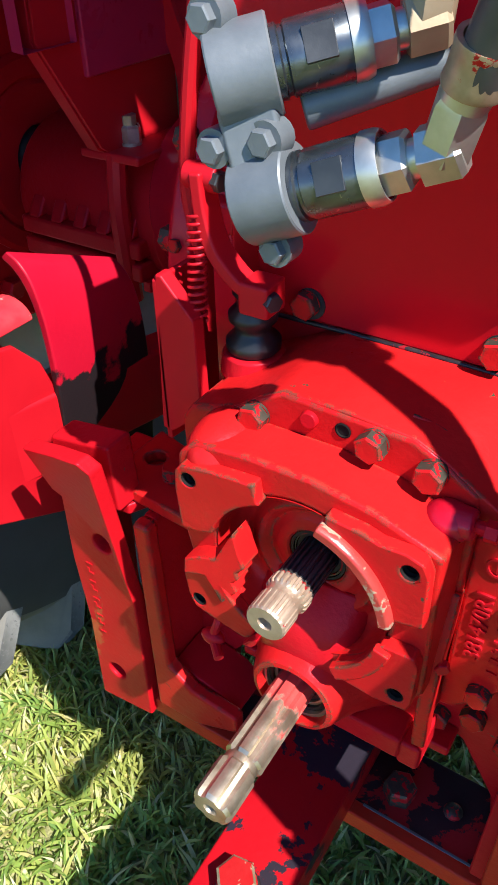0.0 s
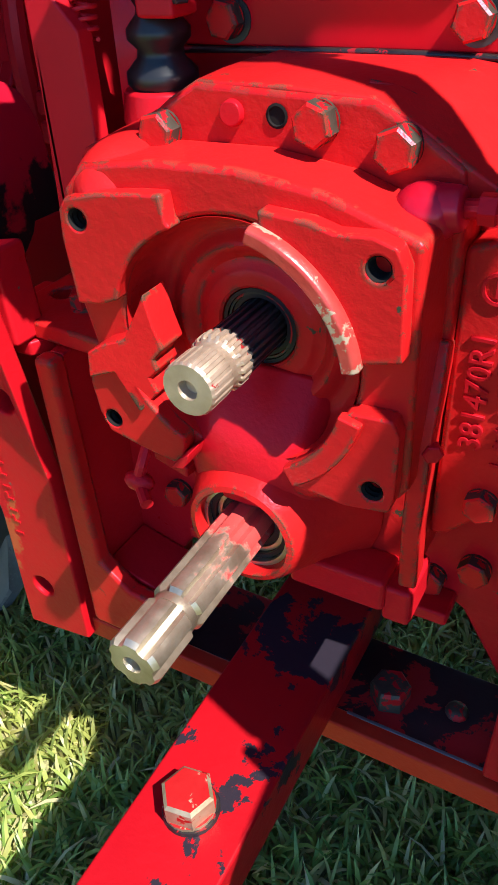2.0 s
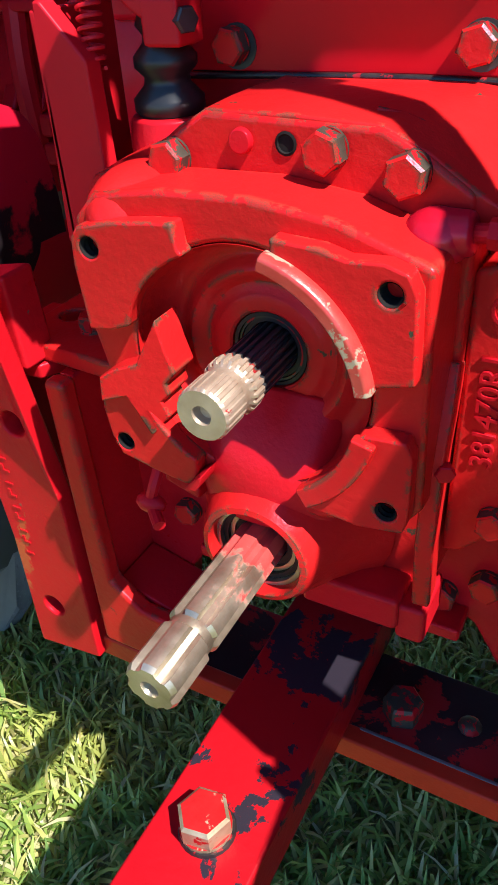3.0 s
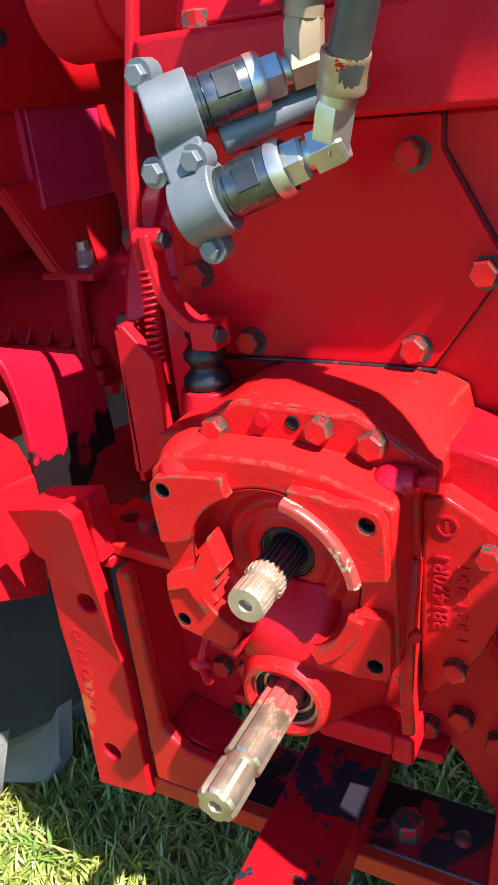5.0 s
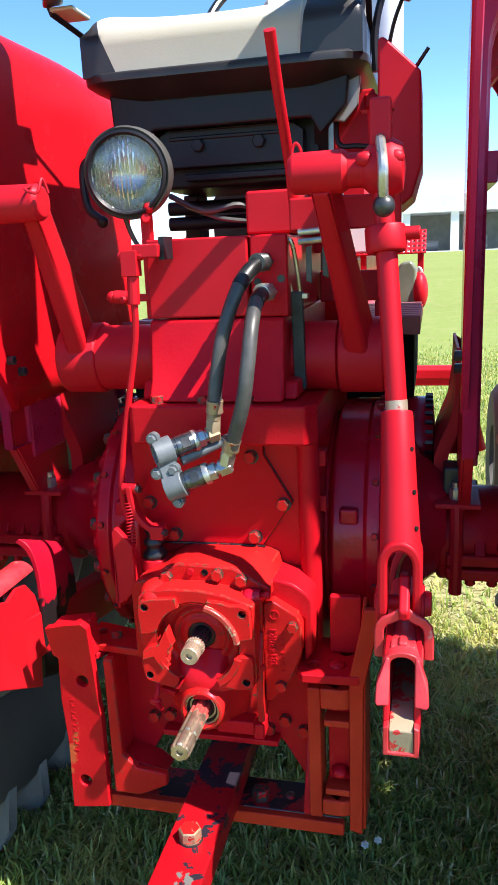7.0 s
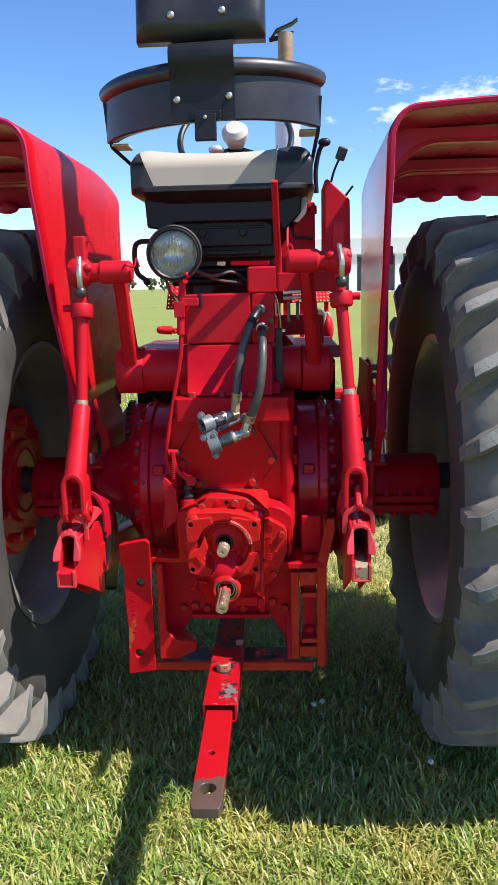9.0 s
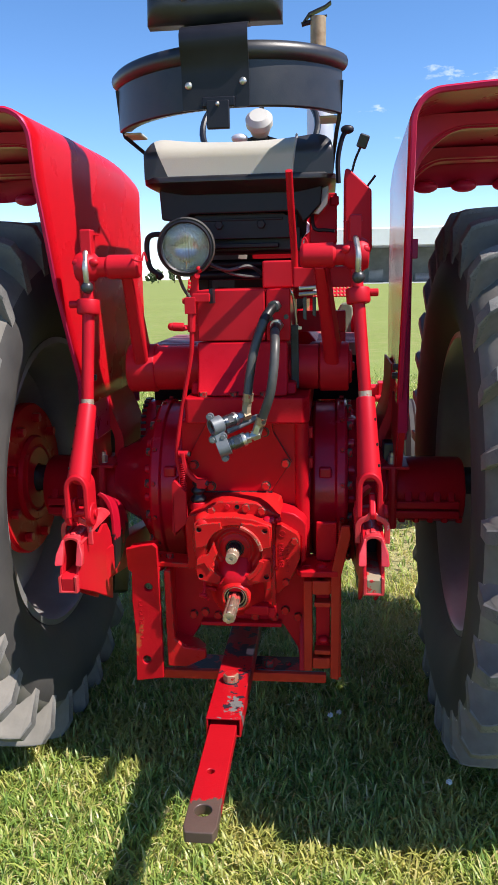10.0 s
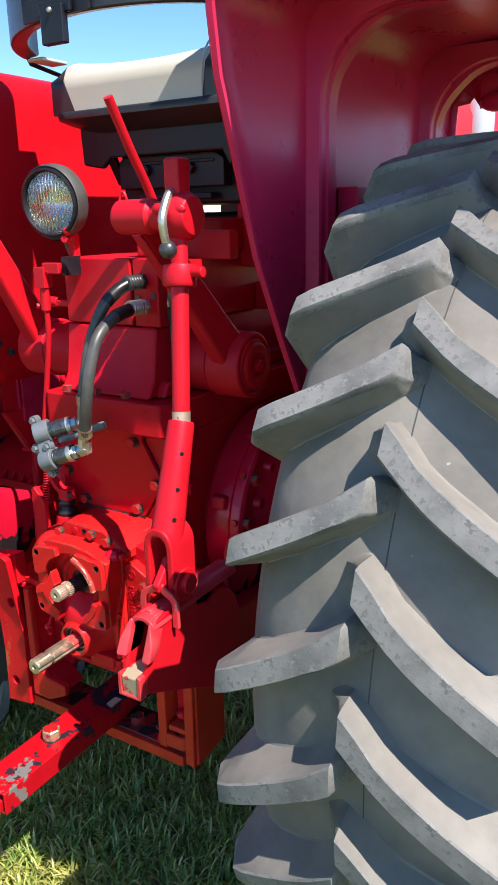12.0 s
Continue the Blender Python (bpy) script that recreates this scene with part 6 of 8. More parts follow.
# housing body with the round bowl
bm = bmesh.new()
plate(bm, [(-0.108, 0.850), (-0.092, 0.866), (-0.05, 0.872), (0.01, 0.873), (0.06, 0.866), (0.112, 0.848), (0.114, 0.70), (0.106, 0.688), (0.05, 0.672), (-0.03, 0.672), (-0.045, 0.69), (-0.108, 0.715), (-0.100, 0.735), (-0.112, 0.79)], "xz", 0.012, 0.06, [(*UC, 0.0772)], 48)
part("body", bm, chipped_paint, pto, bevel=0.004)
bm = bmesh.new()
lathe(bm, [(0.0774, -0.012), (0.0768, -0.026), (0.0745, -0.034), (0.0700, -0.0395), (0.0640, -0.0415), (0.0600, -0.0405), (0.0570, -0.0375), (0.0530, -0.0360), (0.0495, -0.0372), (0.0470, -0.0405), (0.0440, -0.0425), (0.0405, -0.0420), (0.0375, -0.0400), (0.0355, -0.0392), (0.0275, -0.0392), (0.0258, -0.0405), (0.0254, -0.0440), (0.0252, -0.085)], (UC[0], 0, UC[1]), (0, -1, 0), 64)
part("bowl", bm, chipped_paint, pto, "red bowl round the upper shaft", recalc=False)
for r0, r1, y0, m in ((0.0226, 0.0250, 0.0425, black_metal), (0.0208, 0.0223, 0.0440, bolt_side), (0.0176, 0.0205, 0.0455, black_metal)):
    bm = bmesh.new()
    lathe(bm, [(r0, -y0 - 0.006), (r0, -y0 + 0.001), (r1, -y0 + 0.001), (r1, -y0 - 0.006)], (UC[0], 0, UC[1]), (0, -1, 0), 40, closed=True)
    part("seal_ring", bm, m, pto)

# four ears on the front, each with a threaded hole
def ring_pts(a0, a1, r=0.0768, n=10):
    return [(UC[0] + r * math.cos(radians(a0 + (a1 - a0) * k / n)), UC[1] + r * math.sin(radians(a0 + (a1 - a0) * k / n))) for k in range(n + 1)]


ears = (
    ([(-0.104, 0.826), (-0.1025, 0.843), (-0.097, 0.850), (-0.074, 0.855), (-0.045, 0.858), (-0.030, 0.859), (-0.028, 0.845)] + ring_pts(112, 164) + [(-0.084, 0.786), (-0.101, 0.784)], (-0.090, 0.838)),
    ([(0.028, 0.858), (0.056, 0.856), (0.070, 0.852), (0.090, 0.853), (0.1025, 0.849), (0.1075, 0.839), (0.109, 0.789), (0.088, 0.784)] + ring_pts(10, 70), (0.0935, 0.8375)),
    ([(0.084, 0.753), (0.106, 0.754), (0.1105, 0.744), (0.110, 0.700), (0.107, 0.690), (0.079, 0.686), (0.045, 0.690)] + ring_pts(-60, -14), (0.0965, 0.703)),
    ([(-0.099, 0.751), (-0.103, 0.726), (-0.100, 0.704), (-0.094, 0.690), (-0.069, 0.684), (-0.042, 0.679), (-0.034, 0.686), (-0.032, 0.694)] + ring_pts(-118, -158), (-0.089, 0.7015)),
)
for outline, (hx, hz) in ears:
    bm = bmesh.new()
    plate(bm, outline, "xz", 0.0, 0.013, [(hx, hz, 0.0064)], 20)
    ear = part("ear", bm, chipped_paint, pto, "", bevel=0.002)
    bm = bmesh.new()
    lathe(bm, [(0.0066, -0.0006)] + [(0.0054 if k % 2 else 0.0063, -0.002 * k - 0.001) for k in range(1, 9)] + [(0, -0.0175)], (hx, 0.0, hz), (0, -1, 0), 18)
    part("thread", bm, hole_dark, ear, recalc=False)

rim_worn = surface("rubbed_rim_metal", (0.48, 0.015, 0.018), (0.56, 0.10, 0.08), (0.24, 0.38), 0.3, 16, 160, 0.3, 0.001, spots=(((0.46, 0.35, 0.25), 0.53, 22.0),))
# proud rims of the old guard seat
for a0, a1, r, mt in ((75, 8, 0.0800, rim_worn), (-14, -60, 0.0815, chipped_paint)):
    bm = bmesh.new()
    pts = [(p[0], -0.001, p[1]) for p in ring_pts(a0, a1, r, 18)]
    sweep(bm, pts, [(-0.007, -0.0045), (-0.0072, 0.0030), (-0.004, 0.0050), (0.004, 0.0050), (0.0072, 0.0030), (0.007, -0.0045)])
    part("guard_rim", bm, mt, pto, "worn bright rim", bevel=0.0015)
# broken jaw on the left: a block with a sloping crest and broken teeth
bm = bmesh.new()
plate(bm, [(-0.098, 0.752), (-0.086, 0.760), (-0.066, 0.768), (-0.056, 0.790), (-0.052, 0.798), (-0.047, 0.778), (-0.042, 0.763), (-0.050, 0.754), (-0.048, 0.747), (-0.055, 0.740), (-0.050, 0.730), (-0.058, 0.722), (-0.062, 0.716), (-0.078, 0.742), (-0.100, 0.733)], "xz", -0.004, 0.026)
for v in bm.verts:
    if v.co.z > 0.772 or v.co.x > -0.060:
        v.co.y += 0.006 if v.co.y < 0 else 0.0
part("toothed_stop", bm, chipped_paint, pto, "jagged cast stop", bevel=0.0015)
bm = bmesh.new()
plate(bm, [(-0.040, 0.681), (-0.033, 0.690), (-0.024, 0.697), (-0.026, 0.689), (-0.030, 0.683)], "xz", -0.008, 0.014)
part("spur", bm, cast_paint, pto, "", bevel=0.001)

# lower boss and neck between the bores
bm = bmesh.new()
lathe(bm, [(0.0335, -0.06), (0.0335, 0.002), (0.035, 0.005), (0.039, 0.004), (0.0425, -0.001), (0.048, -0.014), (0.056, -0.030), (0.068, -0.047), (0.078, -0.056)], (LC[0] + 0.004, 0.0, LC[1] + 0.004), (0, -1, 0), 44)
part("lower_boss", bm, chipped_paint, pto, "round red bearing boss", recalc=False)
bm = bmesh.new()
sweep(bm, smooth_line([(0.006, 0.030, 0.655), (0.005, 0.027, 0.685), (0.004, 0.036, 0.708), (0.004, 0.055, 0.735)], 5), [(0.050 * math.cos(a), 0.022 * math.sin(a)) for a in [2 * math.pi * k / 20 for k in range(20)]])
box(bm, (0.028, 0.026, 0.576), (0.100, 0.06, 0.604))
part("neck", bm, cast_paint, pto, "", bevel=0.004)
for r0, r1, y0, m in ((0.030, 0.0334, 0.006, plated), (0.026, 0.0298, 0.010, black_metal), (0.0225, 0.0258, 0.013, plated), (0.0175, 0.0224, 0.015, black_metal)):
    bm = bmesh.new()
    lathe(bm, [(r0, -y0 - 0.006), (r0, -y0 + 0.001), (r1, -y0 + 0.001), (r1, -y0 - 0.006)], (LC[0] + 0.003, 0, LC[1] + 0.003), (0, -1, 0), 40, closed=True)
    part("seal_ring", bm, m, pto)

# shafts
def splined(profile, n, depth, width, origin, name, label, mat):
    """A shaft along -y; profile rows (y, radius, spline 0..1). The spline is cut as valleys between n keys."""
    bm = bmesh.new()
    seg = n * 8
    rows = []
    for y, r, sp in profile:
        row = []
        for k in range(seg):
            a = 2 * math.pi * k / seg + 0.2
            ph = (k % 8) / 8.0
            f = 1.0 if ph < width else 0.0
            rad = r - sp * depth * (1 - f)
            row.append(bm.verts.new((origin[0] + rad * math.cos(a), y, origin[1] + rad * math.sin(a))))
        rows.append(row)
    for a, b in zip(rows, rows[1:]):
        for k in range(seg):
            q = (k + 1) % seg
            bm.faces.new((a[k], a[q], b[q], b[k]))
    # end face with a centre drilling
    y_end = profile[-1][0]
    ring = [bm.verts.new((origin[0] + 0.0062 * math.cos(2 * math.pi * k / seg + 0.2), y_end, origin[1] + 0.0062 * math.sin(2 * math.pi * k / seg + 0.2))) for k in range(seg)]
    deep = [bm.verts.new((origin[0] + 0.0045 * math.cos(2 * math.pi * k / seg + 0.2), y_end + 0.006, origin[1] + 0.0045 * math.sin(2 * math.pi * k / seg + 0.2))) for k in range(seg)]
    for a, b in ((rows[-1], ring), (ring, deep)):
        for k in range(seg):
            q = (k + 1) % seg
            bm.faces.new((a[k], a[q], b[q], b[k]))
    bm.faces.new(deep)
    return part(name, bm, mat, pto, label, sharp=28)


splined([(0.075, 0.0170, 1), (0.000, 0.0170, 1)], 21, 0.0022, 0.5, UC, "shaft_root", "dark oily splined root", dark_steel)
splined([(0.001, 0.0178, 1), (-0.0005, 0.0183, 1), (-0.0085, 0.0183, 1), (-0.0100, 0.0168, 0.3), (-0.0120, 0.0154, 0), (-0.0160, 0.0153, 0), (-0.0185, 0.0166, 0.15), (-0.0210, 0.0168, 0.32), (-0.0380, 0.0168, 0.32), (-0.0400, 0.0155, 0)], 21, 0.0019, 0.5, UC, "upper_shaft", "short fine-splined steel shaft", steel)
splined([(0.06, 0.0180, 1), (-0.074, 0.0180, 1), (-0.0765, 0.0155, 0), (-0.0825, 0.0155, 0), (-0.085, 0.0180, 1), (-0.1185, 0.0180, 1), (-0.1220, 0.0160, 0.5)], 6, 0.0034, 0.62, LC, "lower_shaft", "long six-splined steel shaft with red overspray", shaft_steel)

# bolts, plugs and the side casting
for x, z, tw in ((-0.062, 0.8765, 12), (0.0365, 0.8875, 40), (0.0815, 0.879, 22)):
    bolt(pto, (x, 0.058, z), (0, -1, 0), chipped_paint, 0.0205, 0.0115, 0.002, turn=tw)
bm = bmesh.new()
cyl(bm, (-0.016, 0.060, 0.8885), (-0.016, 0.054, 0.8885), 0.0075, 0.0068, 20)
part("plug", bm, cast_paint, pto, bevel=0.001)
# shallow near-black cup stands for a shaded bolt hole
bm = bmesh.new()
lathe(bm, [(0.0066, 0.0006), (0.0052, 0.0012), (0.0046, 0.0), (0, 0.0)], (0.0115, 0.0578, 0.8885), (0, -1, 0), 16)
part("bolt_hole_disc", bm, hole_dark, pto, recalc=False)
bm = bmesh.new()
ball(bm, (-0.082, 0.046, 0.848), 0.028, 24, (1.05, 1.5, 1.0))
part("corner_boss", bm, chipped_paint, pto)
bm = bmesh.new()
ball(bm, (0.100, 0.050, 0.850), 0.0165, 20, (1.15, 1.0, 0.95))
cyl(bm, (0.102, 0.050, 0.852), (0.1195, 0.050, 0.854), 0.0135, 0.0115, 20)
part("screw_boss", bm, wet_maroon, pto, "glossy dark red corner boss", bevel=0.003)
bm = bmesh.new()
cyl(bm, (0.118, 0.050, 0.854), (0.1285, 0.047, 0.856), 0.0052, seg=12)
bolt_head(bm, (0.1275, 0.047, 0.856), (1, 0.08, 0), 0.0140, 0.0085, 0.0)
part("set_screw", bm, cast_paint, pto, "dark red square-necked set screw", sharp=25)
bm = bmesh.new()
plate(bm, [(0.115, 0.625), (0.117, 0.828), (0.135, 0.835), (0.180, 0.808), (0.188, 0.79), (0.188, 0.735), (0.172, 0.69), (0.152, 0.655), (0.128, 0.628)], "xz", 0.066, 0.175)
side = part("side_casting", bm, chipped_paint, pto, "red side casting with raised foundry marks", bevel=0.004)
bm = bmesh.new()
plate(bm, [(0.116, 0.826), (0.118, 0.864), (0.137, 0.868), (0.170, 0.860), (0.196, 0.842), (0.206, 0.826), (0.204, 0.72), (0.188, 0.70), (0.188, 0.79)], "xz", 0.09, 0.177)
part("shoulder", bm, cast_paint, pto, bevel=0.006)
for x, z, tw in ((0.172, 0.787, 0), (0.147, 0.664, 30)):
    bolt(side, (x, 0.066, z), (0, -1, 0), chipped_paint, 0.019, 0.009, 0.002, turn=tw)
# raised part number up the casting, and a second line that is too worn to read
def raised_text(words, size, m, material, parent, label):
    data = bpy.data.curves.new("text", "FONT")
    data.body, data.size, data.extrude, data.bevel_depth = words, size, 0.0012, 0.0003
    data.align_x, data.align_y, data.resolution_u = "CENTER", "CENTER", 3
    temp = bpy.data.objects.new("text", data)
    mesh = bpy.data.meshes.new_from_object(temp)
    bpy.data.objects.remove(temp)
    mesh.materials.clear()
    mesh.materials.append(material)
    mesh.transform(Matrix.Rotation(radians(90), 4, "X") @ Matrix.Rotation(radians(90), 4, "Z"))
    ob = new("raised_number", mesh)
    ob.parent, ob.location = parent, Vector(m) - place_of(parent)
    ob["label"] = label
    return ob


raised_text("381470R1", 0.0195, (0.1345, 0.0655, 0.742), cast_paint, side, "raised cast part number")
rnd = random.Random(4)
for k in range(7):
    bm = bmesh.new()
    z = 0.772 - k * 0.0125
    box(bm, (0.1475, 0.0644, z - 0.0032), (0.1565, 0.0665, z - 0.0012))
    if k % 3:
        box(bm, (0.1475 + 0.007 * rnd.random(), 0.0644, z - 0.0014), (0.155, 0.0665, z + 0.0030))
    part("foundry_mark", bm, cast_paint, side)
bm = bmesh.new()
lathe(bm, [(0.0075, 0.0), (0.0075, 0.002), (0.0095, 0.002), (0.0095, 0.0)], (0.138, 0.0662, 0.808), (0, -1, 0), 20, closed=True)
box(bm, (0.1365, 0.0644, 0.803), (0.1395, 0.0665, 0.813))
part("foundry_mark", bm, cast_paint, side)
# upright rib with its small bolt
bm = bmesh.new()
sweep(bm, [Vector(p) for p in ((0.112, 0.062, 0.775), (0.113, 0.050, 0.745), (0.113, 0.040, 0.715), (0.113, 0.036, 0.66), (0.113, 0.040, 0.605))], [(-0.006, -0.012), (0.006, -0.012), (0.006, 0.010), (-0.006, 0.010)])
part("rib", bm, chipped_paint, pto, bevel=0.002)
bm = bmesh.new()
bolt_head(bm, (0.119, 0.036, 0.716), (0.5, -1, 0), 0.011, 0.006, 0.0)
part("bolt", bm, cast_paint, pto, sharp=25)
bm = bmesh.new()
box(bm, (0.097, 0.03, 0.566), (0.118, 0.075, 0.598))
part("foot", bm, cast_paint, pto, bevel=0.004)
# grease fitting with its bent arm
bm = bmesh.new()
tube(bm, [(-0.085, 0.045, 0.70), (-0.083, 0.03, 0.675), (-0.083, 0.015, 0.655), (-0.086, 0.012, 0.643)], 0.0045, 8)
ball(bm, (-0.086, 0.012, 0.640), 0.010, 12, (1.3, 0.8, 0.8))
cyl(bm, (-0.086, 0.012, 0.638), (-0.070, -0.002, 0.634), 0.0048, seg=10)
part("grease_fitting", bm, cast_paint, pto, "small chipped grease fitting", bevel=0.0)
bm = bmesh.new()
bar(bm, [(-0.082, 0.035, 0.655), (-0.05, 0.03, 0.65)], 0.012, 0.010)
part("lug_bar", bm, cast_paint, pto, bevel=0.002)

# ---- hitch frame under the case ----
frame_part = new("hitch_frame")
frame_part.parent = tractor
frame_part.location = Vector((0.0, 0.12, 0.45)) - place_of(tractor)
frame_part["label"] = "heavy red hitch frame bolted under the rear case"

bm = bmesh.new()
plate(bm, [(-0.200, 0.700), (0.200, 0.700), (0.205, 0.60), (0.212, 0.52), (0.212, 0.392), (0.182, 0.392), (0.176, 0.43), (0.135, 0.500), (0.125, 0.506), (-0.100, 0.506), (-0.112, 0.500), (-0.150, 0.440), (-0.155, 0.392), (-0.200, 0.392)], "xz", 0.125, 0.155)
cast = part("cross_casting", bm, cast_paint, frame_part, "", bevel=0.005)
bm = bmesh.new()
plate(bm, [(-0.11, 0.506), (0.13, 0.506), (0.13, 0.519), (-0.11, 0.519)], "xz", 0.095, 0.126)
part("lower_lip", bm, cast_paint, frame_part, bevel=0.003)
for x, z in ((0.141, 0.552), (0.178, 0.532), (0.108, 0.529), (-0.062, 0.530), (-0.10, 0.54), (-0.135, 0.532), (0.05, 0.53)):
    bolt(cast, (x, 0.125, z), (0, -1, 0), chipped_paint, 0.022, 0.011, 0.003, turn=x * 777)
for x in (0.195,):
    bm = bmesh.new()
    plate(bm, [(0.126, 0.43), (0.126, 0.53), (0.06, 0.392), (0.06, 0.388), (0.126, 0.388)], "yz", x - 0.012, x + 0.012)
    part("gusset", bm, cast_paint, frame_part, bevel=0.004)

# beam across the bottom, drawbar support
bm = bmesh.new()
box(bm, (-0.277, 0.056, 0.352), (0.262, 0.074, 0.380))
beam = part("front_beam", bm, orange_paint, frame_part, "orange-red cross bar with a bare edge", bevel=0.003)
bm = bmesh.new()
box(bm, (0.060, 0.0708, 0.3795), (0.255, 0.0738, 0.3810))
part("bare_edge", bm, zinc, beam, "edge rubbed to bare metal", bevel=0.0005)
bm = bmesh.new()
box(bm, (-0.20, 0.0745, 0.362), (0.20, 0.165, 0.377))
part("support_shelf", bm, black_paint, frame_part, "shelf with flaking black paint", bevel=0.002)
bm = bmesh.new()
bolt_head(bm, (0.088, 0.106, 0.377), (0, 0, 1), 0.032, 0.022, 0.0, 18)
part("square_bolt", bm, bolt_side, frame_part, sharp=25)
bm = bmesh.new()
ball(bm, (0.147, 0.118, 0.379), 0.011, 12, (1, 1, 0.6))
part("stud", bm, bolt_side, frame_part, "rusty stud end")

# left pocket casting: a lipped frame round a deep recess
bm = bmesh.new()
plate(bm, [(-0.206, 0.698), (-0.186, 0.698), (-0.181, 0.485), (-0.152, 0.458), (-0.09, 0.452), (-0.09, 0.425), (-0.150, 0.395), (-0.206, 0.395)], "xz", 0.046, 0.064)
part("pocket_lip", bm, chipped_paint, frame_part, "rounded casting lip", bevel=0.005)
bm = bmesh.new()
plate(bm, [(0.0645, 0.695), (0.128, 0.70), (0.128, 0.396), (0.0645, 0.397)], "yz", -0.206, -0.190)
part("side_cheek", bm, cast_paint, frame_part, bevel=0.003)
bm = bmesh.new()
plate(bm, [(-0.1895, 0.47), (-0.125, 0.452), (-0.10, 0.43), (-0.15, 0.397), (-0.1895, 0.397)], "xz", 0.0645, 0.1245)
part("pocket_floor", bm, cast_paint, frame_part, bevel=0.003)
bm = bmesh.new()
plate(bm, [(-0.262, 0.075), (-0.10, 0.062), (-0.10, 0.13), (-0.262, 0.17)], "xy", 0.6985, 0.714, [(-0.236, 0.127, 0.011)], 16)
part("top_tab", bm, chipped_paint, frame_part, bevel=0.003)

# tall plate on the left, a thick bent strap with two holes
bm = bmesh.new()
plate(bm, [(-0.306, 0.772), (-0.310, 0.70), (-0.300, 0.692), (-0.304, 0.60), (-0.298, 0.50), (-0.303, 0.346), (-0.220, 0.358), (-0.219, 0.56), (-0.216, 0.778), (-0.226, 0.790), (-0.262, 0.784)], "xz", 0.045, 0.064, [(-0.253, 0.645, 0.0125), (-0.268, 0.415, 0.0125)], 20)
for v in bm.verts:
    if v.co.z > 0.69:
        v.co.y -= 0.36 * (v.co.z - 0.69)
lp = part("side_strap", bm, ochre_worn, frame_part, "tall orange-red bracket plate with two holes", bevel=0.003)
for k in range(9):
    bm = bmesh.new()
    z = 0.605 - k * 0.0145
    box(bm, (-0.283, 0.0440, z - 0.0040), (-0.274, 0.0460, z - 0.0020))
    if k % 2:
        box(bm, (-0.283, 0.0440, z - 0.0020), (-0.280, 0.0460, z + 0.0040))
    part("foundry_mark", bm, ochre_worn, lp)
bm = bmesh.new()
plate(bm, [(-0.304, 0.766), (-0.226, 0.780), (-0.222, 0.70), (-0.304, 0.70)], "xz", 0.050, 0.085)
part("strap_return", bm, cast_paint, frame_part, bevel=0.004)
bm = bmesh.new()
plate(bm, [(0.067, 0.37), (0.12, 0.40), (0.13, 0.70), (0.067, 0.76)], "yz", -0.300, -0.284)
part("strap_web", bm, cast_paint, frame_part, bevel=0.003)
bm = bmesh.new()
plate(bm, [(-0.30, 0.0645), (-0.225, 0.0645), (-0.212, 0.09), (-0.212, 0.17), (-0.30, 0.17)], "xy", 0.684, 0.698)
part("strap_shelf", bm, cast_paint, frame_part, bevel=0.003)
bolt(frame_part, (-0.200, 0.11, 0.714), (0, 0, 1), chipped_paint, 0.02, 0.012)

# right bracket: two posts, pin blocks and a hinge pin
for lo, hi in (((0.197, 0.052, 0.392), (0.222, 0.12, 0.672)),):
    bm = bmesh.new()
    box(bm, lo, hi)
    part("inner_post", bm, orange_paint, frame_part, bevel=0.004)
bm = bmesh.new()
plate(bm, [(0.274, 0.372), (0.298, 0.366), (0.302, 0.68), (0.330, 0.808), (0.327, 0.838), (0.305, 0.836), (0.276, 0.70)], "xz", 0.050, 0.066)
plate(bm, [(0.060, 0.37), (0.17, 0.38), (0.17, 0.80), (0.12, 0.83), (0.060, 0.80)], "yz", 0.297, 0.3045)
part("outer_post", bm, orange_paint, frame_part, bevel=0.003)
for z0, z1 in ((0.632, 0.674), (0.402, 0.436)):
    bm = bmesh.new()
    box(bm, (0.2225, 0.048, z0), (0.258, 0.10, z1))
    cyl(bm, (0.258, 0.074, z0), (0.258, 0.074, z1), 0.026, seg=24)
    part("hinge_block", bm, orange_paint, frame_part, bevel=0.004)
for z in (0.600, 0.452):
    bm = bmesh.new()
    box(bm, (0.228, 0.052, z - 0.007), (0.275, 0.11, z + 0.007))
    part("spacer", bm, orange_paint, frame_part, bevel=0.003)
bm = bmesh.new()
box(bm, (0.232, 0.085, 0.43), (0.272, 0.10, 0.64))
part("pin_plate", bm, ochre_worn, frame_part, "orange-red plate", bevel=0.002)
bm = bmesh.new()
ball(bm, (0.254, 0.078, 0.482), 0.017, 18, (1, 1, 0.7))
part("round_bolt", bm, cast_paint, frame_part)
bm = bmesh.new()
plate(bm, [(0.178, 0.062), (0.19, 0.042), (0.295, 0.048), (0.30, 0.19), (0.18, 0.19)], "xy", 0.686, 0.704, [(0.206, 0.083, 0.011), (0.262, 0.135, 0.012)], 16)
part("top_plate", bm, cast_paint, frame_part, "plate with slotted holes", bevel=0.003)
bm = bmesh.new()
ball(bm, (0.250, 0.085, 0.705), 0.017, 18, (1, 1, 0.55))
part("round_bolt", bm, cast_paint, frame_part)
bm = bmesh.new()
box(bm, (0.232, 0.130, 0.704), (0.292, 0.146, 0.822))
part("upright_tab", bm, cast_paint, frame_part, bevel=0.004)

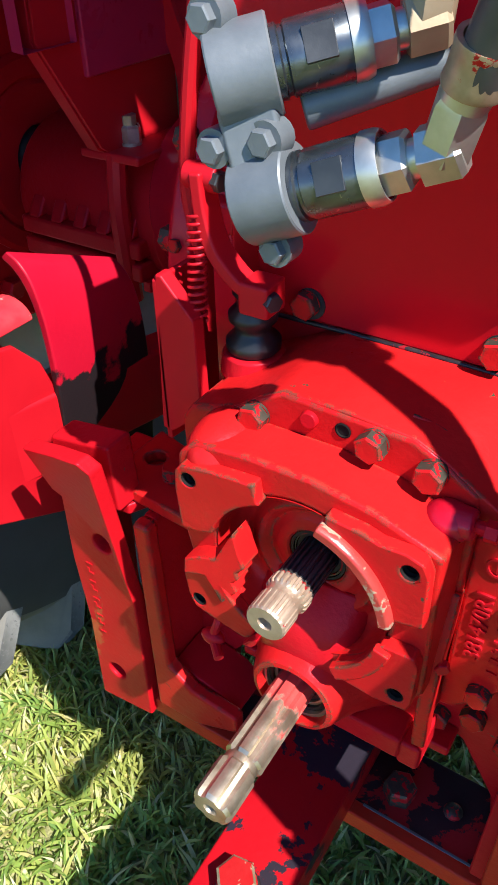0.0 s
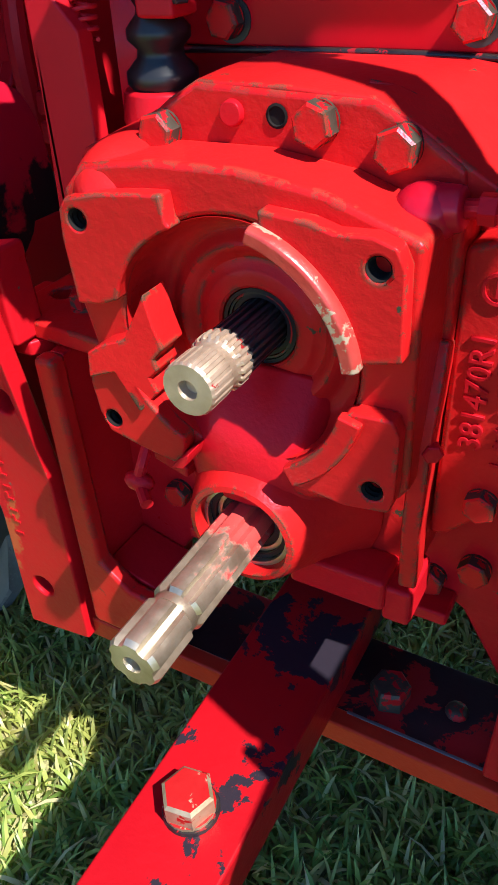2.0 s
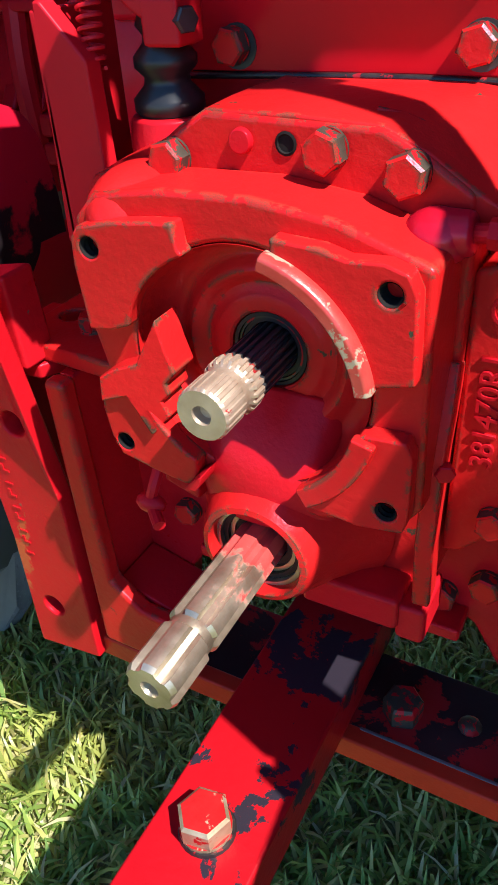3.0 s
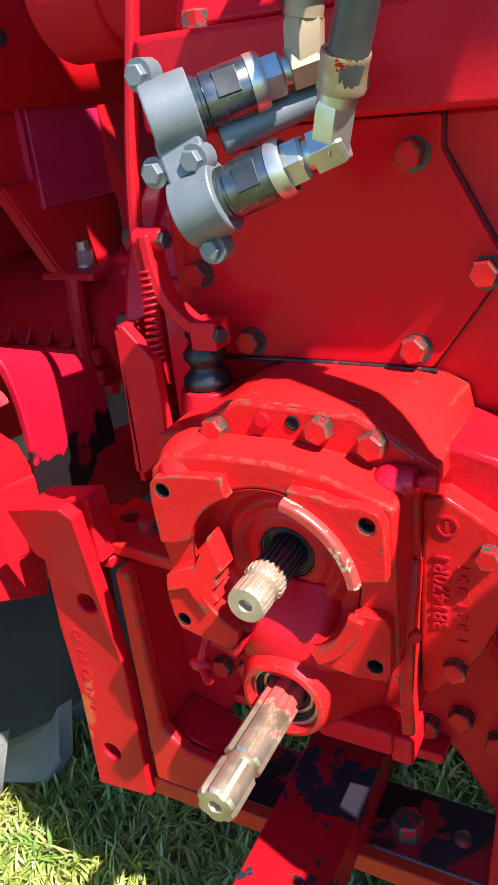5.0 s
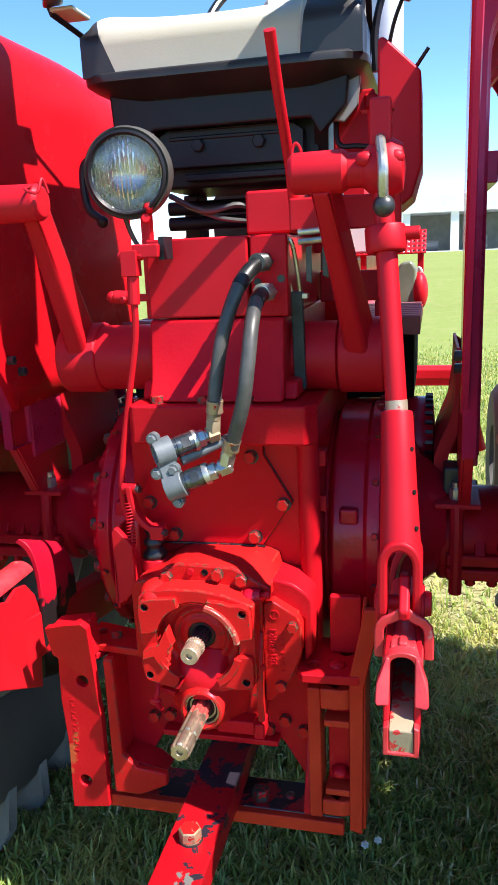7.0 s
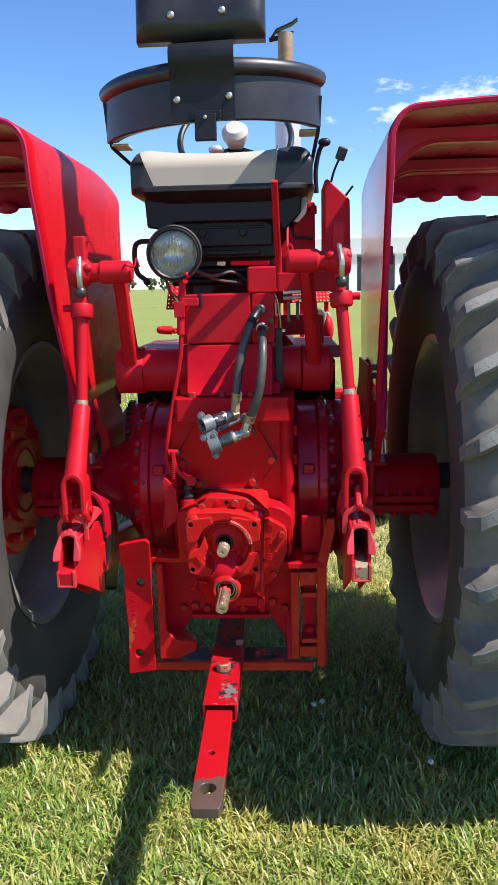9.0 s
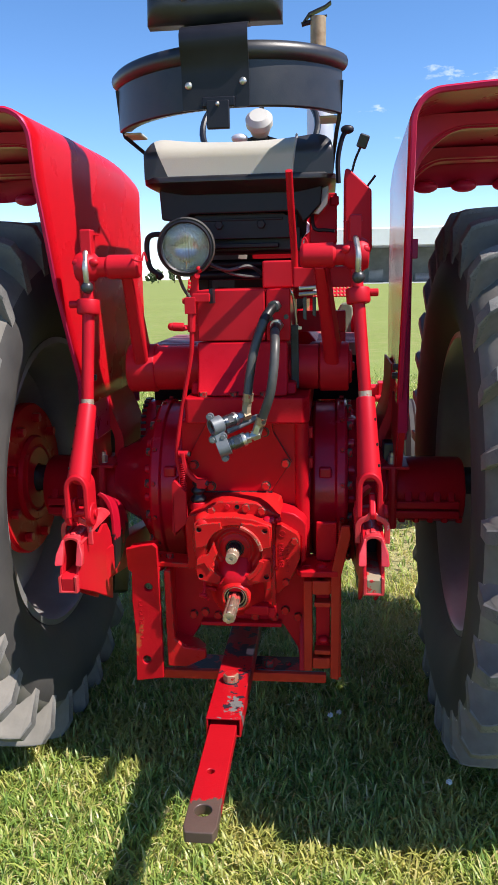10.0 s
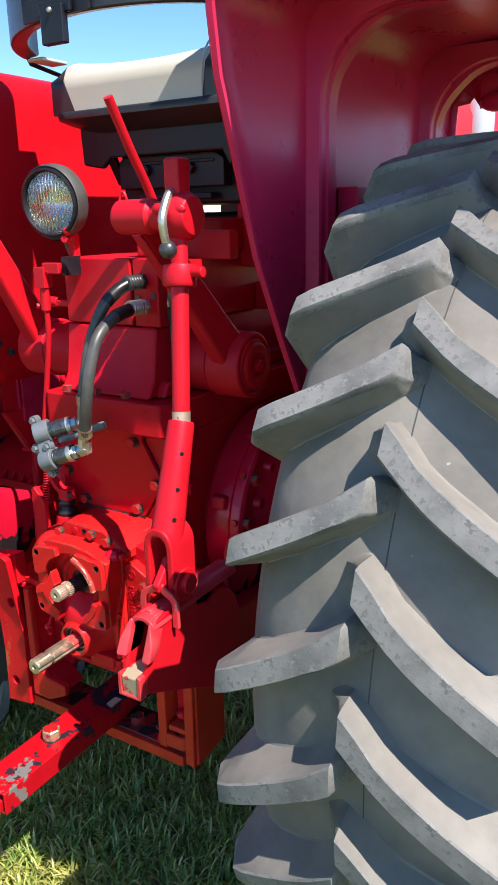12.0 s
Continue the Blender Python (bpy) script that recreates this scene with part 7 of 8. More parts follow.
# ---- drawbar ----
drawbar = new("drawbar")
drawbar.parent = tractor
drawbar.location = Vector((0.0, -0.2, 0.42)) - place_of(tractor)
drawbar["label"] = "swinging drawbar with chipped red paint over black"
bm = bmesh.new()
rows = [[bm.verts.new((x, y, 0.4075 + z)) for x, z in ((-0.040, -0.0265), (0.050, -0.0265), (0.050, 0.0265), (-0.040, 0.0265), (-0.034, -0.0205), (0.044, -0.0205), (0.044, 0.0205), (-0.034, 0.0205))] for y in (-0.275, 0.30)]
for k in range(4):
    q = (k + 1) % 4
    bm.faces.new((rows[0][k], rows[0][q], rows[1][q], rows[1][k]))
    bm.faces.new((rows[0][k + 4], rows[1][k + 4], rows[1][q + 4], rows[0][q + 4]))
    bm.faces.new((rows[0][k], rows[0][k + 4], rows[0][q + 4], rows[0][q]))
    bm.faces.new((rows[1][k], rows[1][q], rows[1][q + 4], rows[1][k + 4]))
part("outer_tube", bm, drawbar_paint, drawbar, "square tube, red paint worn to black", bevel=0.003)
bm = bmesh.new()
plate(bm, [(-0.031, -0.20), (-0.029, -0.640), (-0.023, -0.658), (0.036, -0.658), (0.042, -0.640), (0.039, -0.20)], "xy", 0.388, 0.414, [(0.005, -0.590, 0.0185), (0.001, -0.458, 0.0085)], 24)
part("tongue", bm, tongue_paint, drawbar, "drawbar tongue with a pin hole in bare steel", bevel=0.003)
bm = bmesh.new()
bolt_head(bm, (0.002, -0.092, 0.4362), (0, 0, 1), 0.036, 0.018, 0.004, 10)
big = part("bolt", bm, [chipped_bolt, bare_flank], drawbar, "large red bolt head with bare corners", sharp=25)
for f in big.data.polygons:
    f.material_index = 1 if f.normal.z < 0.85 else 0
bm = bmesh.new()
lathe(bm, [(0.014, 0.0), (0.0222, 0.0), (0.0212, 0.0026), (0.014, 0.0028)], (0.003, -0.092, 0.4342), (0, 0, 1), 24, closed=True)
part("grimy_washer", bm, oily_grime, drawbar, "grimy dark washer under the bolt", sharp=30)

# ---- hoses and couplers ----
def hose(pts, name_label):
    """A grey hose with a black sleeve over its upper end and a ribbed crimped fitting in the valve block."""
    ob = new("hydraulic_hose")
    ob.parent = tractor
    ob.location = Vector(pts[0]) - place_of(tractor)
    ob["label"] = name_label
    a, b = Vector(pts[0]), Vector(pts[1])
    line = smooth_line([Vector(p) for p in pts[1:]], 8)
    bm = bmesh.new()
    sweep(bm, line, circle(0.0125, 18))
    part("hose", bm, hose_rubber, ob, "dusty grey rubber hose", sharp=60)
    lower = "lower" in name_label
    bm = bmesh.new()
    sweep(bm, line[:9 if lower else 15], circle(0.0139, 18))
    part("sleeve", bm, boot_rubber, ob, "black sleeve", sharp=60)
    d = (b - a).normalized()
    L = (b - a).length
    bm = bmesh.new()
    rings = [(0.0, 0.0), (0.0145, 0.0)]
    for k in range(5):
        u = 0.012 + (L + 0.012 - 0.012) * k / 5
        rings += [(0.0145, u), (0.0165, u + 0.002), (0.0165, u + 0.005), (0.0148, u + 0.007)]
    rings += [(0.0148, L + 0.014), (0.0, L + 0.014)]
    lathe(bm, rings, a, d, 24)
    bolt_head(bm, a + d * 0.002, d, 0.030, 0.009)
    part("end_fitting", bm, plated if lower else dark_steel, ob, "ribbed crimped fitting", sharp=25)
    return ob


hose([(0.119, 0.186, 1.440), (0.116, 0.148, 1.440), (0.103, 0.118, 1.424), (0.087, 0.090, 1.392), (0.067, 0.070, 1.328), (0.055, 0.060, 1.262), (0.050, 0.054, 1.220), (0.049, 0.052, 1.192)], "black hydraulic hose, upper of a pair")
hose([(0.124, 0.186, 1.387), (0.122, 0.146, 1.388), (0.123, 0.085, 1.376), (0.127, 0.028, 1.345), (0.125, 0.000, 1.290), (0.115, -0.008, 1.220), (0.093, 0.004, 1.155), (0.086, 0.010, 1.136)], "black hydraulic hose, lower of a pair")


blued = surface("blued_barrel_steel", (0.05, 0.065, 0.08), (0.17, 0.18, 0.19), (0.20, 0.34), 0.85, 26, 200, 0.15, 0.0004, spots=(((0.5, 0.46, 0.36), 0.64, 18.0),))


def coupler(a, b, elbow, label):
    """Quick coupler half: barrel, clamp body and hex fittings along a line from mouth a to end b."""
    ob = new("hose_coupler")
    ob.parent = tractor
    a, b, e = Vector(a), Vector(b), Vector(elbow)
    ob.location = a - place_of(tractor)
    ob["label"] = label
    d = (b - a).normalized()
    L = (b - a).length
    bm = bmesh.new()
    lathe(bm, [(0.0175, 0.010), (0.0185, 0.0), (0.0240, 0.0), (0.0248, 0.0010), (0.0248, 0.0318), (0.0240, 0.0328), (0.0, 0.0328)], a, d, 36)
    lathe(bm, [(0.0178, 0.010), (0.012, 0.012), (0.0, 0.012)], a, d, 32)
    part("clamp_body", bm, zinc, ob, "pale die-cast coupler body", sharp=30)
    bm = bmesh.new()
    lathe(bm, [(0.0165, 0.0095), (0.0165, 0.0112), (0.0, 0.0112)], a, d, 24)
    lathe(bm, [(0.006, 0.011), (0.006, 0.004), (0.0, 0.003)], a, d, 16)
    part("mouth", bm, black_metal, ob, "dark coupler mouth")
    bm = bmesh.new()
    lathe(bm, [(0.0185, 0.033), (0.0185, 0.036), (0.017, 0.037), (0.017, 0.039), (0.0185, 0.040), (0.0185, 0.078), (0.0175, 0.080), (0, 0.080)], a, d, 30)
    part("barrel", bm, blued, ob, "steel coupler barrel", sharp=30)
    bm = bmesh.new()
    lathe(bm, [(0.0170, 0.071), (0.0192, 0.071), (0.0192, 0.077), (0.0178, 0.081), (0.0170, 0.081)], a, d, 30, closed=True)
    part("barrel_ring", bm, plated, ob, "polished ring on the barrel", sharp=30)
    # wrench flat cut into the barrel
    out = Vector((0.25, -0.90, 0.35))
    out = (out - d * out.dot(d)).normalized()
    across = d.cross(out)
    m = Matrix((d, across, out)).transposed().to_4x4()
    m.translation = a + d * 0.056 + out * 0.0150
    bm = bmesh.new()
    box(bm, (-0.008, -0.0085, -0.003), (0.008, 0.0085, 0.0037))
    bm.transform(m)
    part("wrench_flat", bm, dark_steel, ob, "dark flat on the barrel", bevel=0.0004)
    bm = bmesh.new()
    bolt_head(bm, a + d * 0.080, d, 0.027, 0.014)
    cyl(bm, a + d * 0.094, a + d * 0.102, 0.010, seg=16)
    part("hex_fitting", bm, plated, ob, sharp=25)
    bm = bmesh.new()
    bolt_head(bm, a + d * 0.100, d, 0.026, 0.020)
    u = (e - (a + d * 0.112)).normalized()
    bolt_head(bm, a + d * 0.110, u, 0.024, 0.030)
    cyl(bm, a + d * 0.110 + u * 0.028, e, 0.0128, seg=18)
    part("elbow_fitting", bm, plated if "lower" in label else rust, ob, "bronze-toned elbow", sharp=25)
    bm = bmesh.new()
    lathe(bm, [(0.0120, -0.004), (0.0150, -0.004), (0.0154, -0.002), (0.0147, 0.002), (0.0147, 0.013), (0.0153, 0.016), (0.0150, 0.018), (0.0120, 0.018)], e, u, 24, closed=True)
    part("crimp_sleeve", bm, bare_flank, ob, "bronze-toned crimp sleeve", sharp=30)
    return ob


cu = coupler((-0.047, -0.002, 1.128), (0.055, 0.064, 1.156), (0.049, 0.052, 1.196), "upper hydraulic quick coupler hanging on its hose")
cl = coupler((-0.029, 0.000, 1.068), (0.088, 0.022, 1.110), (0.086, 0.010, 1.140), "lower hydraulic quick coupler hanging on its hose")
# one casting joins the two bodies; a dull bar lies behind the upper barrel
m = Matrix(((0.875, 0.29, 0.31), (0.383, -0.90, -0.056), (0.296, 0.32, -0.95))).to_4x4()
m.translation = Vector((-0.0245, 0.004, 1.102))
bm = bmesh.new()
box(bm, (-0.0160, -0.009, -0.017), (0.0155, 0.0125, 0.017))
bm.transform(m)
part("bridge", bm, zinc, cu, "die-cast bridge between the couplers", bevel=0.003)
bm = bmesh.new()
cyl(bm, (-0.012, 0.030, 1.112), (0.075, 0.085, 1.142), 0.0125, 0.009, 18)
part("rear_bar", bm, zinc, cu, "stained grey bar behind the barrel", bevel=0.002)
for p in ((-0.048, -0.004, 1.157), (-0.042, -0.010, 1.097), (-0.014, -0.004, 1.103), (-0.010, 0.000, 1.044)):
    bm = bmesh.new()
    cyl(bm, (p[0], p[1] + 0.012, p[2]), (p[0], p[1] - 0.002, p[2]), 0.0105, seg=16)
    bolt_head(bm, (p[0], p[1] - 0.002, p[2]), (0, -1, 0), 0.013, 0.006)
    part("clamp_bolt", bm, zinc, cu, sharp=25)
for k, (dx, dz) in enumerate(((-0.006, 0.004), (0.0, 0.006), (0.006, 0.008))):
    bm = bmesh.new()
    box(bm, (-0.012 + dx, -0.0135, 1.060 + dz), (-0.008 + dx, -0.012, 1.074 + dz), (0, 16, 0))
    part("raised_mark", bm, dark_steel, cl)
# coil spring behind the couplers
def spring(p0, p1, r, turns, wire, name_label, parent, mat):
    p0, p1 = Vector(p0), Vector(p1)
    m = axis_matrix(p1 - p0)
    L = (p1 - p0).length
    bm = bmesh.new()
    n = turns * 12
    pts = [p0 + m @ Vector((r * math.cos(2 * math.pi * k / 12), r * math.sin(2 * math.pi * k / 12), L * k / n)) for k in range(n + 1)]
    sweep(bm, pts, circle(wire, 6))
    return part("spring", bm, mat, parent, name_label, sharp=60)


spring((0.085, 0.16, 1.128), (0.115, 0.15, 1.138), 0.012, 7, 0.0018, "black coil spring", tractor, dark_steel)

# ---- work lamp ----
bezel_rubber = surface("weathered_bezel_rubber", (0.035, 0.033, 0.030), (0.075, 0.070, 0.064), (0.5, 0.7), 0, 14, 200, 0.2, 0.0005)
lamp = new("work_lamp")
lamp.parent = tractor
lamp.location = Vector((-0.132, 0.22, 1.607)) - place_of(tractor)
lamp["label"] = "round work lamp with a ribbed clear lens and black rim"
LP, LD = Vector((-0.132, 0.19, 1.607)), Vector((0.10, -1.0, -0.10)).normalized()
bm = bmesh.new()
lathe(bm, [(0.0, -0.085), (0.035, -0.08), (0.055, -0.06), (0.068, -0.03), (0.073, -0.005), (0.0745, 0.0), (0.0745, 0.012), (0.070, 0.014), (0.066, 0.010), (0.066, -0.002)], LP, LD, 44)
part("lamp_shell", bm, black_metal, lamp, "black lamp shell", recalc=False, sharp=40)
bm = bmesh.new()
lathe(bm, [(0.0745, -0.030), (0.0800, -0.028), (0.0815, -0.020), (0.0815, 0.002), (0.0785, 0.008), (0.0750, 0.006), (0.0745, 0.0)], LP, LD, 48, closed=True)
part("rubber_bezel", bm, bezel_rubber, lamp, "grey-black rubber bezel", sharp=40)
bm = bmesh.new()
lathe(bm, [(0.066, 0.002), (0.064, -0.012), (0.05, -0.035), (0.03, -0.05), (0.012, -0.056), (0, -0.056)], LP, LD, 40)
part("reflector", bm, mirror_bowl, lamp, "silver reflector", recalc=False)
bm = bmesh.new()
m = Matrix.Translation(LP) @ axis_matrix(LD)
rows = []
for k in range(25):
    r = 0.0655 * k / 24
    rows.append([bm.verts.new(m @ Vector((r * math.cos(2 * math.pi * j / 128), r * math.sin(2 * math.pi * j / 128), 0.006 + 0.007 * (1 - (k / 24) ** 2) + 0.0015 * math.cos(r * math.cos(2 * math.pi * j / 128) * 760)))) for j in range(128)] if k else [bm.verts.new(m @ Vector((0, 0, 0.013)))])
for a, b in zip(rows, rows[1:]):
    for j in range(128):
        q = (j + 1) % 128
        if len(a) == 1:
            bm.faces.new((a[0], b[j], b[q]))
        else:
            bm.faces.new((a[j], b[j], b[q], a[q]))
lens = part("lens", bm, clear_lens, lamp, "ribbed clear glass lens", sharp=60)
sol = lens.modifiers.new("glass", "SOLIDIFY")
sol.thickness = 0.003
lens.visible_shadow = False
bm = bmesh.new()
tube(bm, [(-0.118, 0.235, 1.555), (-0.112, 0.215, 1.535), (-0.105, 0.20, 1.525)], 0.009, 10)
ball(bm, (-0.098, 0.195, 1.545), 0.010, 12)
bolt_head(bm, (-0.108, 0.20, 1.528), (0.5, -1, 0), 0.016, 0.012)
part("wing_clamp", bm, paint, lamp, "red clamp")
bm = bmesh.new()
box(bm, (-0.128, 0.225, 1.34), (-0.108, 0.245, 1.545))
part("lamp_post", bm, paint, lamp, "square red lamp post", bevel=0.003)
bm = bmesh.new()
tube(bm, [(-0.175, 0.25, 1.56), (-0.16, 0.26, 1.50), (-0.135, 0.26, 1.46)], 0.005, 8)
part("cable", bm, hose_rubber, lamp)

# ---- linkage rod on the left, its bracket, lever and boot ----
linkage = new("linkage")
linkage.parent = tractor
linkage.location = Vector((-0.14, 0.13, 1.2)) - place_of(tractor)
linkage["label"] = "red control linkage down the side of the case"
bm = bmesh.new()
tube(bm, [(-0.112, 0.125, 1.385), (-0.116, 0.128, 1.32), (-0.136, 0.13, 1.22), (-0.160, 0.13, 1.10), (-0.170, 0.13, 1.02), (-0.166, 0.13, 0.985), (-0.158, 0.128, 0.955)], 0.0065, 10)
part("rod", bm, paint, linkage)
bm = bmesh.new()
cyl(bm, (-0.113, 0.125, 1.375), (-0.111, 0.125, 1.425), 0.011, seg=14)
box(bm, (-0.128, 0.112, 1.425), (-0.098, 0.138, 1.47))
cyl(bm, (-0.135, 0.125, 1.46), (-0.09, 0.125, 1.46), 0.008, seg=12)
bolt_head(bm, (-0.128, 0.122, 1.385), (-0.6, -1, 0), 0.012, 0.008)
part("turnbuckle", bm, paint, linkage, bevel=0.002, sharp=25)
bm = bmesh.new()
box(bm, (-0.108, 0.118, 1.456), (-0.058, 0.132, 1.480))
part("top_crank", bm, paint, linkage, bevel=0.003)
bm = bmesh.new()
box(bm, (-0.062, 0.134, 1.452), (-0.052, 0.184, 1.492))
part("clevis_block", bm, black_metal, linkage)
bm = bmesh.new()
bar(bm, [(-0.150, 0.122, 1.032), (-0.146, 0.121, 1.000), (-0.136, 0.120, 0.972), (-0.116, 0.120, 0.951), (-0.100, 0.122, 0.943)], 0.012, 0.024, 4)
cyl(bm, (-0.166, 0.124, 1.026), (-0.134, 0.124, 1.026), 0.011, seg=16)
box(bm, (-0.112, 0.108, 0.926), (-0.084, 0.138, 0.954))
part("bell_crank", bm, paint, linkage, "red bell crank", bevel=0.003)
bm = bmesh.new()
bolt_head(bm, (-0.086, 0.116, 0.941), (1, -0.5, 0), 0.014, 0.008)
part("nut", bm, dark_steel, linkage, sharp=25)
bm = bmesh.new()
bolt_head(bm, (-0.134, 0.120, 1.026), (1, -0.3, 0), 0.014, 0.006)
part("nut", bm, dark_steel, linkage, sharp=25)
bm = bmesh.new()
lathe(bm, [(0.0086, 0.045), (0.0144, 0.04), (0.0173, 0.032), (0.013, 0.026), (0.0137, 0.022), (0.0209, 0.014), (0.0209, 0.008), (0.0151, 0.002), (0.0158, -0.003), (0.0238, -0.011), (0.0238, -0.018), (0.0187, -0.024), (0.0187, -0.034)], (-0.111, 0.130, 0.905), (0, 0, 1), 32)
part("rubber_boot", bm, boot_rubber, linkage, "black ribbed rubber boot", sharp=60)
bm = bmesh.new()
cyl(bm, (-0.111, 0.130, 0.862), (-0.111, 0.130, 0.884), 0.030, 0.027, 28)
part("boot_seat", bm, cast_paint, linkage, bevel=0.003)
bm = bmesh.new()
plate(bm, [(-0.176, 0.955), (-0.170, 0.955), (-0.140, 0.922), (-0.138, 0.83), (-0.172, 0.800), (-0.184, 0.80)], "xz", 0.085, 0.10)
part("strip_bracket", bm, paint, linkage, "upright orange-red strip", bevel=0.002)
bm = bmesh.new()
plate(bm, [(0.085, 0.95), (0.165, 0.95), (0.165, 0.78), (0.085, 0.79)], "yz", -0.180, -0.174)
part("strip_flange", bm, paint, linkage, bevel=0.002)
spring((-0.152, 0.115, 1.0), (-0.146, 0.10, 0.915), 0.0075, 14, 0.0014, "red painted coil spring", linkage, paint)
bm = bmesh.new()
tube(bm, [(-0.152, 0.12, 1.03), (-0.1525, 0.117, 1.012), (-0.152, 0.115, 1.0)], 0.0016, 6)
part("spring_hook", bm, plated, linkage)

# ---- levers, tool, console, steering, exhaust ----
bm = bmesh.new()
tube(bm, [(0.166, 0.06, 1.785), (0.168, 0.11, 1.70), (0.172, 0.17, 1.60), (0.175, 0.20, 1.50)], 0.0095, 12)
part("control_lever", bm, paint, tractor, "straight red control lever")
handle_steel = surface("blue_grey_handle_steel", (0.022, 0.027, 0.032), (0.06, 0.068, 0.075), (0.35, 0.55), 0.0, 24, 160, 0.3, 0.0008, spec=0.3)
top_link = new("hanging_handle")
top_link.parent = tractor
top_link.location = Vector((0.17, 0.20, 1.35)) - place_of(tractor)
top_link["label"] = "dark steel handle hanging from a wire clip"
bm = bmesh.new()
box(bm, (0.159, 0.222, 1.200), (0.181, 0.240, 1.385), (6, 0, 0))
part("handle_bar", bm, handle_steel, top_link, "", bevel=0.002)
# black disc stands for the dark of the handle's eye
bm = bmesh.new()
cyl(bm, (0.170, 0.2275, 1.214), (0.170, 0.2245, 1.2135), 0.0045, seg=12)
part("eye_hole_disc", bm, black_metal, top_link)
bm = bmesh.new()
tube(bm, [(0.160, 0.22, 1.385), (0.152, 0.21, 1.43), (0.158, 0.205, 1.475), (0.166, 0.205, 1.47), (0.172, 0.212, 1.43), (0.176, 0.22, 1.385)], 0.0042, 8)
box(bm, (0.154, 0.214, 1.372), (0.190, 0.24, 1.380))
part("wire_clip", bm, plated, top_link)

bm = bmesh.new()
plate(bm, [(0.312, 1.53), (0.312, 1.815), (0.322, 1.818), (0.388, 1.757), (0.391, 1.60), (0.375, 1.545), (0.350, 1.525)], "xz", 0.30, 0.52)
part("control_console", bm, paint, tractor, "red control quadrant housing", bevel=0.012)
bm = bmesh.new()
box(bm, (0.17, 0.16, 1.49), (0.36, 0.19, 1.545))
part("cross_bar", bm, paint, tractor, bevel=0.004)
bm = bmesh.new()
box(bm, (0.162, 0.58, 1.340), (0.322, 0.62, 1.408))
box(bm, (0.286, 0.582, 1.262), (0.322, 0.618, 1.3395))
part("step_bracket", bm, paint, tractor, "dark maroon bracket", bevel=0.004)
for p, q, k in (((0.33, 0.32, 1.80), (0.362, 0.29, 1.885), 0.018), ((0.33, 0.38, 1.70), (0.40, 0.34, 1.80), 0.0)):
    bm = bmesh.new()
    tube(bm, [p, ((p[0] + q[0]) / 2 - 0.004, (p[1] + q[1]) / 2, (p[2] + q[2]) / 2), q], 0.0035, 8)
    lv = part("quadrant_lever", bm, black_metal, tractor, "thin control lever")
    if k:
        bm = bmesh.new()
        box(bm, (q[0] - k * 0.8, q[1] - k * 0.6, q[2] - k), (q[0] + k * 0.8, q[1] + k * 0.6, q[2] + k * 1.1), (10, 20, 0))
        part("lever_knob", bm, vinyl_black, lv, "black knob", bevel=0.005)

steer = new("steering_wheel")
steer.parent = tractor
steer.location = Vector((0.0, 1.1, 2.1)) - place_of(tractor)
steer["label"] = "black three-spoked steering wheel with a pale hub"
tilt = Matrix.Translation((0.0, 1.12, 2.085)) @ pose(0, 0, 0, 52, 0, 0)
bm = bmesh.new()
ringp = [tilt @ Vector((0.222 * math.cos(2 * math.pi * k / 48), 0.222 * math.sin(2 * math.pi * k / 48), 0)) for k in range(48)]
sweep(bm, ringp, circle(0.0125, 10), close=True)
part("rim", bm, boot_rubber, steer)
for a in (90, 210, 330):
    bm = bmesh.new()
    c, s_ = math.cos(radians(a)), math.sin(radians(a))
    bar(bm, [tilt @ Vector((0.02 * c, 0.02 * s_, -0.04)), tilt @ Vector((0.12 * c, 0.12 * s_, -0.03)), tilt @ Vector((0.22 * c, 0.22 * s_, 0))], 0.018, 0.014)
    part("spoke", bm, boot_rubber, steer)
bm = bmesh.new()
lathe(bm, [(0.0, 0.06), (0.035, 0.058), (0.052, 0.04), (0.052, 0.015), (0.044, 0.005), (0.034, -0.03), (0.0, -0.03)], tilt @ Vector((0, 0, 0)), tilt.to_3x3() @ Vector((0, 0, 1)), 28)
part("hub", bm, vinyl_cream, steer, "pale round hub cap")
bm = bmesh.new()
ball(bm, (-0.075, 1.08, 2.04), 0.032, 18, (1, 0.8, 0.55))
cyl(bm, (-0.075, 1.09, 2.0), (-0.075, 1.085, 2.035), 0.012, seg=12)
part("column_knob", bm, muffler_paint, tractor, "round pale knob")
bm = bmesh.new()
tube(bm, [(0.0, 1.13, 2.05), (0.0, 1.28, 1.75), (0.0, 1.4, 1.4)], 0.03, 14, 2)
part("steering_column", bm, black_metal, tractor)
muffler = new("exhaust_stack")
muffler.parent = tractor
muffler.location = Vector((0.205, 2.3, 2.4)) - place_of(tractor)
muffler["label"] = "silver muffler with a rusty pipe and rain flap"
bm = bmesh.new()
lathe(bm, [(0, 1.5), (0.062, 1.5), (0.07, 1.56), (0.07, 2.42), (0.062, 2.47), (0.038, 2.50)], (0.215, 2.3, 0), (0, 0, 1), 28)
part("muffler_body", bm, muffler_paint, muffler, "silver painted muffler can")
bm = bmesh.new()
cyl(bm, (0.205, 2.3, 2.45), (0.205, 2.3, 2.815), 0.040, seg=24)
part("tail_pipe", bm, rust, muffler, "rust-stained pipe")
bm = bmesh.new()
plate(bm, [(0.16, 2.29), (0.16, 2.31), (0.25, 2.31), (0.25, 2.29)], "xy", 2.818, 2.823)
bar(bm, [(0.13, 2.3, 2.79), (0.16, 2.3, 2.83), (0.24, 2.3, 2.86), (0.27, 2.3, 2.88)], 0.05, 0.008)
